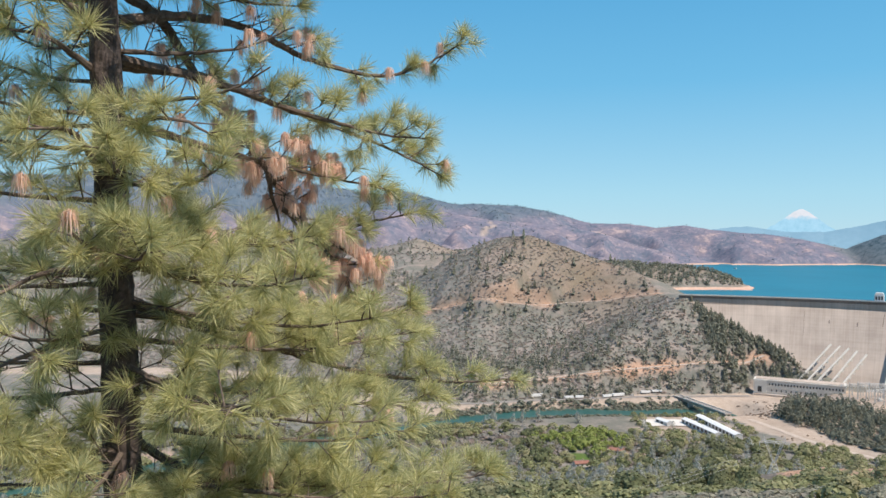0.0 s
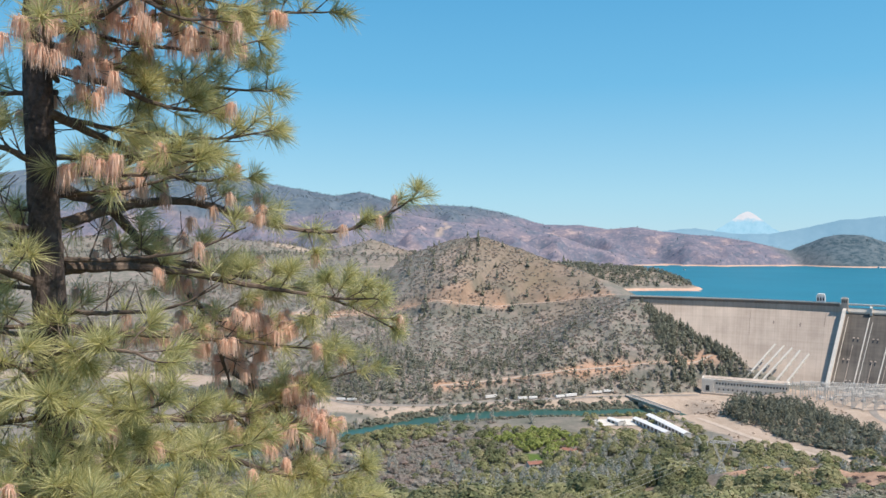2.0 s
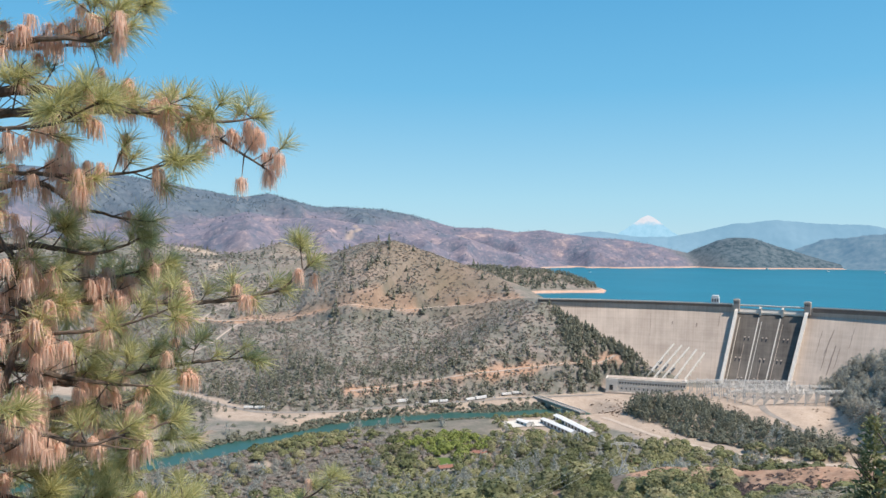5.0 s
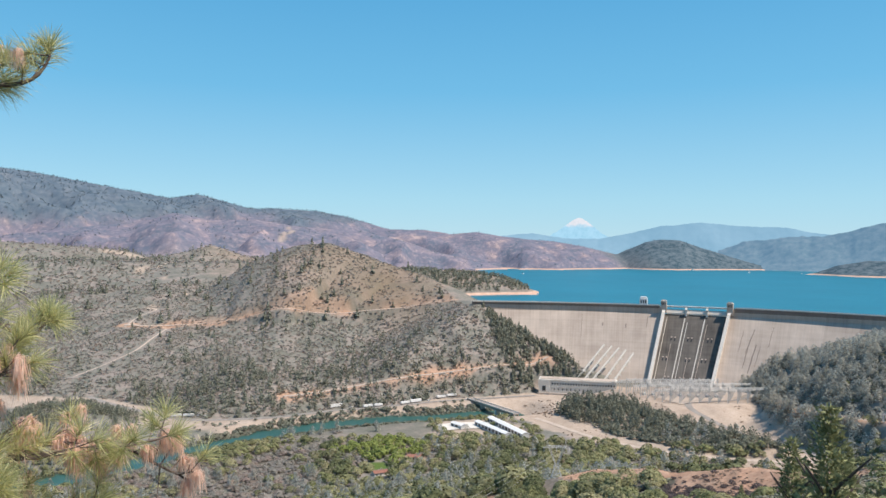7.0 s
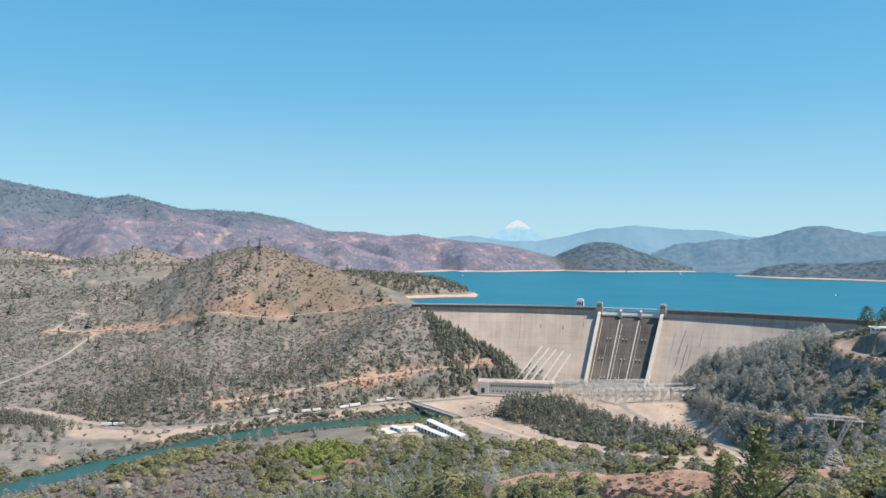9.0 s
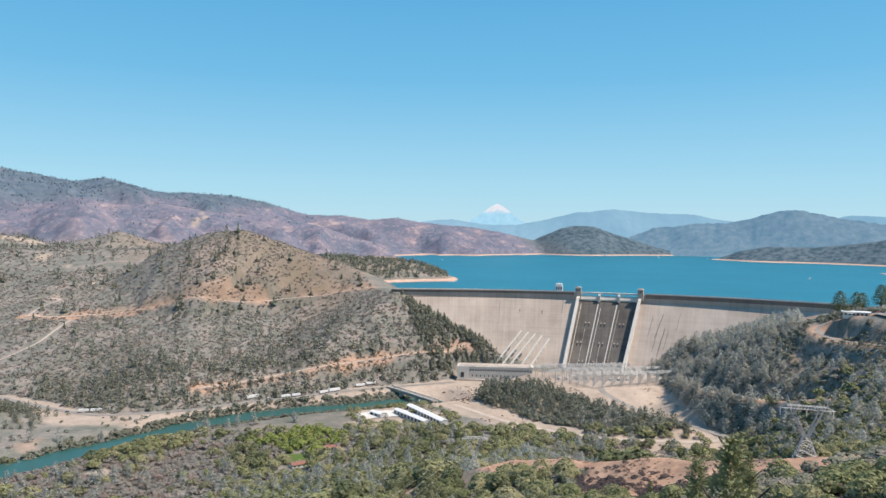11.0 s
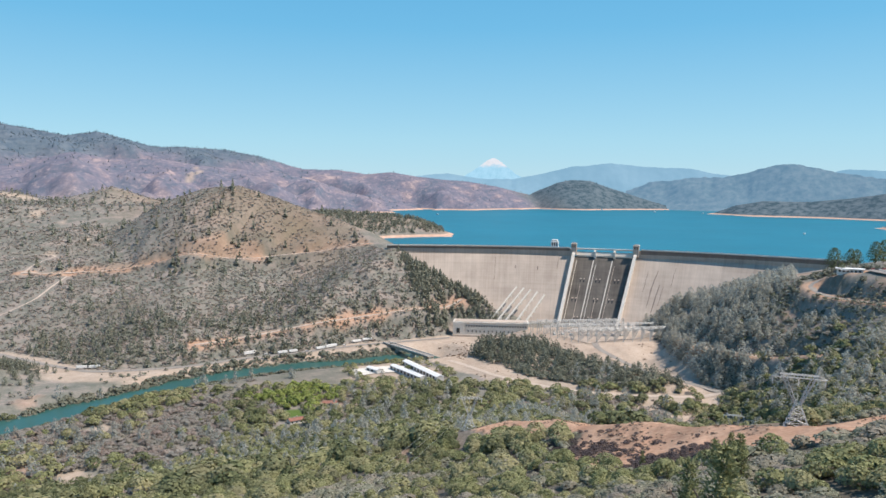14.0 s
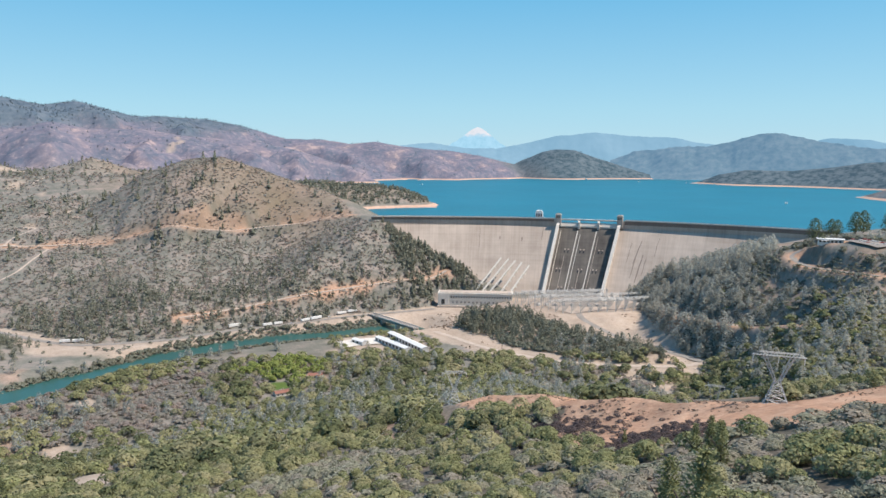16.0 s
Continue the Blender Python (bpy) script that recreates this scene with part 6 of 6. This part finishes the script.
def limb(kind, *pts, stout=1.0):
    line = curve_through(pts)
    line = [p + Vector((PR.uniform(-1, 1), PR.uniform(-1, 1), PR.uniform(-1, 1))) * 0.006 for p in line]
    n = len(line)
    r0 = (0.028 + 0.006 * min(4.0, n * 0.07)) * stout
    bm = bmesh.new()
    tube(bm, [p - PB for p in line], r0, 0.006, 7, 0.12)
    green, brown = ([], []), ([], [])
    k = int(n * (0.12 if kind in "gm" else 0.08))
    while k < n - 1:
        f = k / n
        p = line[k]
        ahead = (line[min(k + 2, n - 1)] - line[max(k - 2, 0)]).normalized()
        out = Vector((PR.uniform(-1, 1), PR.uniform(-1, 1), PR.uniform(-0.4, 1.0))).normalized()
        way = (ahead * PR.uniform(0.3, 1.0) + out).normalized()
        long = PR.uniform(0.12, 0.5) * (1.1 - 0.6 * f)
        bend = Vector((0, 0, PR.uniform(-0.1, 0.25)))
        twig = [p, p + way * long * 0.5 + bend * long * 0.2, p + way * long + bend * long]
        tube(bm, [q - PB for q in curve_through(twig, 0.06)], 0.007, 0.003, 5)
        ends = [(twig[-1], way + bend)]
        if long > 0.25:
            for _ in range(2):
                w2 = (way + Vector((PR.uniform(-1, 1), PR.uniform(-1, 1), PR.uniform(-0.5, 0.8)))).normalized()
                q = p + way * long * PR.uniform(0.4, 0.7)
                e = q + w2 * PR.uniform(0.08, 0.2)
                tube(bm, [q - PB, (q + e) * 0.5 - PB, e - PB], 0.005, 0.003, 4)
                ends.append((e, w2))
        for e, w2 in ends:
            if kind == "x" and PR.random() < 0.85:
                continue
            if kind in "eb" and f < (0.5 if kind == "e" else 0.3) and PR.random() < 0.72:
                continue
            if kind in "gm" and f < 0.25 and PR.random() < 0.4:
                continue
            dead = PR.random() < {"g": 0.03, "m": 0.78 if f < 0.68 else 0.25, "b": 0.95 if f > 0.25 else 0.4, "x": 0.3, "e": 0.75 if f < 0.5 else 0.1}[kind]
            if dead:
                tassel(*brown, e, 84, 0.17)
            else:
                needles(*green, e, w2, 86, 0.215, 0.09, 0.8)
        k += PR.choice((1, 1, 1, 2)) if kind in "gme" else PR.choice((0, 1, 1)) if kind == "b" else 2
    tip_way = (line[-1] - line[-3]).normalized()
    if kind in "gme":
        for _ in range(2):
            needles(*green, line[-1], tip_way, 80, 0.2, 0.04, 0.8)
    elif kind == "b":
        tassel(*brown, line[-1], 84, 0.17)
    ob = part("limb", bm, TWIG, pine, "rough dark branch with side twigs")
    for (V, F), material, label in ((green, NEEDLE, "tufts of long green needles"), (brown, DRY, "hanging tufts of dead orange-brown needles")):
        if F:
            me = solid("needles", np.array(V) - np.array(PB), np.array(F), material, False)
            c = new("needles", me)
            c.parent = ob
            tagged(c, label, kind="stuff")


bm = bmesh.new()
tube(bm, curve_through([(0.1, 0.02, -0.6), (0.06, 0.02, 3), (0.02, 0.0, 8.5), (-0.08, -0.05, 11.5), (-0.12, -0.2, 14.0), (-0.05, -0.15, 17.0), (0.05, -0.05, 20.5)], 0.07), 0.24, 0.03, 26, 0.075)
part("trunk", bm, BARK, pine, "dark furrowed trunk")
limb("e", (-2.67, 6.20, 1.78), (-2.33, 6.65, 1.96), (-1.90, 7.20, 2.01), (-1.35, 7.73, 1.83), (-0.70, 8.11, 1.76), (-0.22, 8.24, 1.91), (0.14, 8.24, 2.13), (0.24, 8.23, 2.26))
limb("e", (-2.67, 6.20, 1.42), (-2.22, 6.90, 1.48), (-1.71, 7.55, 1.35), (-1.16, 7.96, 1.19), (-0.52, 8.22, 0.96), (-0.00, 8.24, 0.69))
limb("b", (-2.67, 6.20, 2.05), (-2.53, 6.79, 1.93), (-2.40, 7.47, 1.53), (-2.12, 7.86, 1.09), (-1.82, 8.04, 0.62), (-1.53, 8.10, 0.08), (-1.06, 8.17, -0.41), (-0.73, 8.21, -0.60))
limb("b", (-1.99, 7.70, 0.88), (-1.66, 7.78, 0.84), (-1.15, 7.88, 0.73))
limb("b", (-1.83, 7.75, 0.80), (-1.78, 7.78, 0.49), (-1.67, 7.82, 0.08))
limb("b", (-1.67, 7.82, 0.31), (-1.44, 7.87, 0.16), (-1.15, 7.91, 0.12))
limb("b", (-1.67, 7.82, 0.08), (-1.33, 7.89, -0.04), (-1.09, 7.92, -0.24), (-0.80, 7.95, -0.27))
limb("b", (-1.67, 7.82, -0.10), (-1.50, 7.85, -0.28), (-1.32, 7.88, -0.39))
limb("b", (-1.82, 8.04, 0.62), (-1.51, 8.00, 0.71), (-1.20, 7.95, 0.70))
limb("b", (-1.53, 8.10, 0.08), (-1.10, 8.06, -0.09), (-0.67, 8.01, -0.36))
limb("b", (-1.06, 8.17, -0.41), (-1.01, 8.08, -0.52), (-0.96, 7.98, -0.73))
limb("g", (-2.63, 6.11, 2.21), (-2.34, 6.54, 2.30), (-2.08, 6.94, 2.45), (-1.85, 7.21, 2.36))
limb("g", (-2.77, 5.94, 2.25), (-2.84, 5.57, 2.32), (-3.04, 5.23, 2.37))
limb("g", (-2.78, 5.93, 1.73), (-2.84, 5.57, 1.75), (-3.09, 5.20, 1.72))
limb("g", (-2.78, 5.93, 1.34), (-2.90, 5.54, 1.46), (-3.09, 5.20, 1.46))
limb("g", (-2.69, 5.97, -0.18), (-2.50, 5.29, -0.07), (-2.43, 4.77, 0.12))
limb("g", (-2.66, 5.98, -0.23), (-2.25, 5.61, -0.21), (-1.87, 5.44, -0.01))
limb("g", (-2.66, 6.09, -0.47), (-2.15, 6.71, -0.80), (-1.51, 7.19, -1.07), (-0.76, 7.60, -1.35), (0.10, 7.84, -1.48), (0.79, 8.00, -1.47))
limb("g", (-2.63, 6.11, 0.16), (-2.08, 6.94, 0.05), (-1.58, 7.48, -0.06), (-0.80, 8.00, 0.18), (-0.21, 8.24, 0.32))
limb("g", (-2.66, 6.09, -0.20), (-1.81, 7.32, -0.40), (-1.01, 7.78, -0.76), (-0.26, 7.94, -0.73))
limb("x", (-2.69, 6.03, -0.90), (-2.88, 5.60, -0.80), (-3.05, 5.17, -0.89), (-3.21, 4.95, -0.89))
limb("g", (-2.61, 6.06, -1.54), (-2.22, 6.53, -2.01), (-1.65, 7.01, -2.26), (-0.91, 7.44, -2.39))
limb("g", (-2.63, 6.05, -2.00), (-2.15, 5.92, -2.13), (-1.55, 6.21, -2.42), (-0.89, 6.54, -2.50))
limb("g", (-2.61, 5.95, -1.70), (-2.85, 5.39, -1.54), (-3.11, 4.90, -1.36))
limb("g", (-2.73, 5.95, 0.78), (-2.32, 5.58, 0.86), (-1.94, 5.52, 0.87), (-1.68, 5.60, 0.75))
limb("g", (-2.73, 5.95, 0.56), (-2.73, 5.51, 0.78), (-2.88, 5.09, 0.74))
limb("x", (-2.69, 6.03, -0.26), (-2.91, 5.59, -0.25), (-3.10, 5.25, -0.39), (-3.24, 5.05, -0.46))
limb("m", (-2.64, 5.87, 3.94), (-2.36, 5.99, 4.06), (-2.03, 6.21, 4.23), (-1.63, 6.33, 4.29), (-1.13, 6.54, 4.25), (-0.66, 6.60, 4.27), (-0.28, 6.63, 4.37), (-0.01, 6.64, 4.61))
limb("m", (-2.64, 5.87, 3.52), (-2.25, 6.24, 3.64), (-1.88, 6.47, 3.62), (-1.36, 6.80, 3.66), (-0.93, 6.87, 3.71), (-0.56, 6.91, 3.73))
limb("m", (-2.59, 5.78, 3.18), (-2.15, 5.64, 3.30), (-1.91, 5.62, 3.42), (-1.62, 5.71, 3.30), (-1.32, 5.89, 3.35))
limb("g", (-2.63, 5.87, 3.11), (-2.12, 6.50, 3.04), (-1.65, 6.84, 3.02), (-1.06, 6.96, 3.01))
limb("b", (-2.64, 5.87, 4.27), (-2.12, 5.87, 4.29), (-2.17, 5.74, 3.76), (-2.35, 5.67, 3.13), (-2.22, 5.72, 2.73))
limb("m", (-2.63, 5.87, 2.61), (-2.31, 6.54, 2.43), (-1.97, 6.96, 2.22), (-1.35, 7.31, 2.25))
limb("m", (-2.72, 5.85, 4.93), (-2.53, 5.93, 5.04), (-2.36, 6.10, 5.14), (-2.11, 6.19, 5.20), (-1.84, 6.28, 5.03), (-1.60, 6.34, 4.96), (-1.39, 6.39, 4.92))
limb("b", (-2.72, 5.85, 4.72), (-2.39, 5.88, 4.87), (-2.15, 5.86, 4.58), (-2.08, 5.89, 4.05))
limb("g", (-2.37, 6.16, 8.13), (-1.91, 6.22, 8.26), (-1.71, 6.28, 8.32), (-1.55, 6.32, 8.35), (-1.45, 6.34, 8.43), (-1.38, 6.36, 8.57), (-1.38, 6.36, 8.67))
limb("g", (-2.42, 6.14, 6.70), (-1.93, 6.10, 6.76), (-1.67, 6.18, 6.61), (-1.47, 6.23, 6.51), (-1.33, 6.27, 6.67))
limb("b", (-2.53, 6.10, 5.84), (-1.96, 5.99, 5.87), (-1.64, 6.09, 5.80), (-1.30, 6.17, 5.74), (-0.95, 6.33, 5.68), (-0.40, 6.39, 5.36))
limb("g", (-2.53, 6.10, 5.68), (-1.59, 5.89, 5.72), (-1.08, 6.01, 5.73), (-0.73, 6.16, 5.71), (-0.45, 6.19, 5.77))
limb("m", (-2.47, 6.12, 6.17), (-1.93, 5.90, 6.23), (-1.62, 5.99, 6.27), (-1.49, 6.02, 6.54))


limb("g", (-2.62, 6.10, 1.45), (-2.05, 6.80, 1.40), (-1.35, 7.35, 1.22), (-0.62, 7.75, 1.08), (-0.12, 7.92, 1.06))
limb("m", (-2.62, 6.10, 0.95), (-2.10, 6.85, 0.82), (-1.45, 7.40, 0.68), (-0.55, 7.85, 0.52))
limb("g", (-2.63, 5.95, 3.85), (-2.20, 6.10, 3.80), (-1.75, 6.25, 3.66), (-1.25, 6.40, 3.58))
limb("g", (-2.63, 5.90, 2.95), (-2.25, 6.00, 2.86), (-1.85, 6.15, 2.72), (-1.45, 6.35, 2.70))
limb("g", (-2.63, 5.90, 4.60), (-2.15, 6.10, 4.72), (-1.70, 6.25, 4.66), (-1.35, 6.40, 4.80))


# further boughs round the stem: height, compass, length
def bough(kind, z, compass, length, lift):
    a = radians(compass)
    o = Vector((-2.6 - 0.02 * z, 6.06, z))
    d = Vector((math.sin(a), math.cos(a), lift))
    limb(kind, o, o + d * length * 0.35 + Vector((0, 0, -0.05)), o + d * length * 0.7 + Vector((0, 0, -0.04)), o + d * length + Vector((0, 0, 0.1)), stout=0.62)


for z, compass, length, lift in ((-2.7, 150, 1.8, -0.1), (-2.5, 60, 2.6, -0.1), (-2.3, 215, 1.9, 0.0), (-2.1, 100, 2.2, -0.15), (-1.7, 170, 1.5, 0.0), (-1.5, 75, 2.4, -0.12), (-1.2, 240, 1.7, 0.05), (-1.0, 130, 1.8, -0.1), (-0.7, 190, 1.5, 0.05), (-0.5, 95, 2.1, -0.1), (-0.3, 265, 1.6, 0.1), (-0.1, 150, 1.5, 0.0), (0.1, 80, 1.6, -0.1), (0.3, 225, 1.6, 0.1), (0.45, 120, 1.2, 0.0)):
    bough("g", z, compass, length, lift)
for z, compass, length, lift in ((-2.9, 110, 2.6, -0.1), (-2.6, 190, 1.6, 0.0), (-2.2, 135, 2.0, -0.1), (-1.9, 85, 2.7, -0.12), (-1.4, 200, 1.4, 0.05), (-1.1, 110, 2.3, -0.12), (-0.8, 70, 2.2, -0.08), (-0.2, 115, 1.9, -0.08), (0.55, 160, 1.2, 0.02), (0.7, 240, 1.5, 0.1), (0.9, 280, 1.5, 0.15), (1.6, 300, 1.5, 0.1)):
    bough("g", z, compass, length, lift)
for z, compass, length, lift in ((2.2, 110, 1.3, 0.0), (2.9, 160, 1.3, 0.05), (3.3, 80, 1.6, -0.05), (3.6, 140, 1.3, 0.0), (4.1, 100, 1.7, 0.05), (4.5, 70, 1.6, 0.0), (4.9, 150, 1.2, 0.1), (5.3, 95, 1.8, 0.0), (5.6, 120, 1.5, 0.0), (6.2, 85, 1.2, 0.1)):
    bough("m", z, compass, length, lift)
for z, compass, length, lift in ((-1.0, 255, 1.6, 0.1), (-0.6, 285, 1.5, 0.15), (-0.35, 235, 1.4, 0.05), (-0.15, 300, 1.3, 0.1), (1.0, 250, 1.3, 0.1), (1.25, 285, 1.4, 0.2), (1.9, 260, 1.3, 0.1), (1.1, 100, 1.3, 0.1), (1.5, 80, 1.4, 0.12), (2.0, 100, 1.3, 0.2), (2.3, 70, 1.5, 0.15), (-1.3, 95, 1.7, -0.05), (-1.9, 260, 1.4, 0.0)):
    bough("x", z, compass, length, lift)
for z, compass, length, lift in ((-2.0, 62, 3.5, -0.12), (-1.9, 76, 3.2, -0.1), (-2.5, 69, 3.7, -0.1), (-2.9, 64, 4.0, -0.05), (-3.0, 84, 3.4, -0.05), (-2.4, 97, 2.8, -0.1), (-1.1, 58, 3.1, -0.2), (-3.3, 74, 4.2, -0.05), (-0.6, 54, 3.0, -0.15), (-3.4, 105, 3.0, 0.0)):
    bough("g", z, compass, length, lift)
for z, compass, length, lift in ((3.4, 66, 1.7, 0.05), (4.3, 60, 1.6, 0.06), (2.6, 75, 1.7, -0.05)):
    bough("m" if z in (3.4, 4.7) else "g", z, compass, length, lift)
for z, compass, length, lift in ((6.8, 250, 1.3, 0.15), (7.3, 310, 1.2, 0.2), (7.8, 215, 1.1, 0.2), (8.2, 275, 1.0, 0.25), (8.6, 330, 0.9, 0.3), (8.9, 240, 0.8, 0.4), (9.2, 295, 0.6, 0.6), (5.2, 260, 1.4, 0.1), (5.8, 300, 1.4, 0.1), (6.3, 230, 1.3, 0.15), (2.8, 280, 1.6, 0.1), (3.5, 240, 1.6, 0.1), (4.3, 300, 1.5, 0.1)):
    bough("g", z, compass, length, lift)


# ---------------------------------------------------------------- the far distance
def far_range(name, line, material, depth, label, rough=6.0, seed=0, toe=-112):
    """A mountain ridge with spurs that run down towards the lake."""
    P = np.array(line, float)
    s = np.r_[0, np.cumsum(np.hypot(*np.diff(P[:, :2], axis=0).T))]
    t = np.linspace(0, s[-1], int(s[-1] / 7))
    x, y, h = (np.interp(t, s, P[:, k]) for k in range(3))
    for _ in range(3):
        h[1:-1] = 0.25 * h[:-2] + 0.5 * h[1:-1] + 0.25 * h[2:]
    k = 26
    rows = []
    d = np.hypot(x, y)
    for j in range(k):
        f = j / (k - 1)
        g = 1 - f * depth / d
        px, py = x * g, y * g
        spur = fbm(t, np.full(len(t), f * 40.0), 170, 5, seed) * rough * 5 * math.sin(math.pi * min(1, f * 1.4 + 0.02))
        z = toe + (h - toe) * (1 - f) ** 1.15 + spur + fbm(t, np.full(len(t), f * 700.0), 26, 3, seed + 5) * rough * 0.8 + fbm(t, np.full(len(t), f * 90.0), 210, 3, seed + 9) * rough * 2.2
        rows.append(np.stack([px, py, z], -1))
    V = np.stack(rows, 0)
    n = len(t)
    i = (np.arange(k - 1)[:, None] * n + np.arange(n - 1)[None, :]).ravel()
    me = solid(name, V.reshape(-1, 3), np.stack([i, i + n, i + n + 1, i + 1], -1), material)
    return tagged(new(name, me), label, "mountains", kind="structure")


# blue emission stands in for haze over these ranges
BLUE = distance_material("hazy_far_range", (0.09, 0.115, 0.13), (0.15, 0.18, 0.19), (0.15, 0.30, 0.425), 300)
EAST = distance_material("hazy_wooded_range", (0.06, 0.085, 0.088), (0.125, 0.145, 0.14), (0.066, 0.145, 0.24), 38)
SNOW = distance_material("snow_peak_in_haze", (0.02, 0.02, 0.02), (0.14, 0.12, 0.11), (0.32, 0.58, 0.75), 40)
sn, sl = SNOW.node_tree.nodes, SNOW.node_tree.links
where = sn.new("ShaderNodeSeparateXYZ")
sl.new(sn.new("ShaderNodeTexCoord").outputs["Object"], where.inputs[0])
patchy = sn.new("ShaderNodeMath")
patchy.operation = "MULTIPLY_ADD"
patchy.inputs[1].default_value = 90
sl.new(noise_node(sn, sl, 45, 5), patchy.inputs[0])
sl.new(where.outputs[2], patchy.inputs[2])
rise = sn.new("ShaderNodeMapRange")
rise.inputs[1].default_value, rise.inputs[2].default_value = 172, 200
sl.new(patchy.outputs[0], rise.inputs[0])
# the peak's foot glows in the sky's tone, as if lost in haze
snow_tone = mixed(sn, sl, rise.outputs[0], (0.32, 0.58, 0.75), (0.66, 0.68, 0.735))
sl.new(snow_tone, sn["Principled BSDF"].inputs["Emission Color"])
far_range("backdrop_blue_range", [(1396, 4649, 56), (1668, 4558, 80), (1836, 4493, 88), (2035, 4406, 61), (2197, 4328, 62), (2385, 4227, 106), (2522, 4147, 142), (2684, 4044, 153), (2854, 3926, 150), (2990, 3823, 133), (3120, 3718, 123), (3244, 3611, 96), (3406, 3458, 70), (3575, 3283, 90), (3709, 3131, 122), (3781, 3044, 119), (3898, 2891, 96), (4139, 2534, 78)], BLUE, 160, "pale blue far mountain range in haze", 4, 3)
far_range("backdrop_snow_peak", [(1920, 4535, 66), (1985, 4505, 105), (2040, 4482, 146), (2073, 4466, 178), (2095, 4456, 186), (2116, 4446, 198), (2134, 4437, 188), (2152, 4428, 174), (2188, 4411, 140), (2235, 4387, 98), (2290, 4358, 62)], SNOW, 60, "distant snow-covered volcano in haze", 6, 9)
far_range("backdrop_wooded_range", [(2670, 3775, -3), (2800, 3680, 62), (2912, 3565, 62), (3050, 3395, 79), (3152, 3287, 110), (3234, 3206, 141), (3303, 3134, 153), (3390, 3040, 119), (3497, 2916, 95), (3597, 2792, 68), (3689, 2670, 51), (3841, 2351, 69)], EAST, 330, "wooded range beyond the lake, blue-green from painted haze", 6.5, 5)
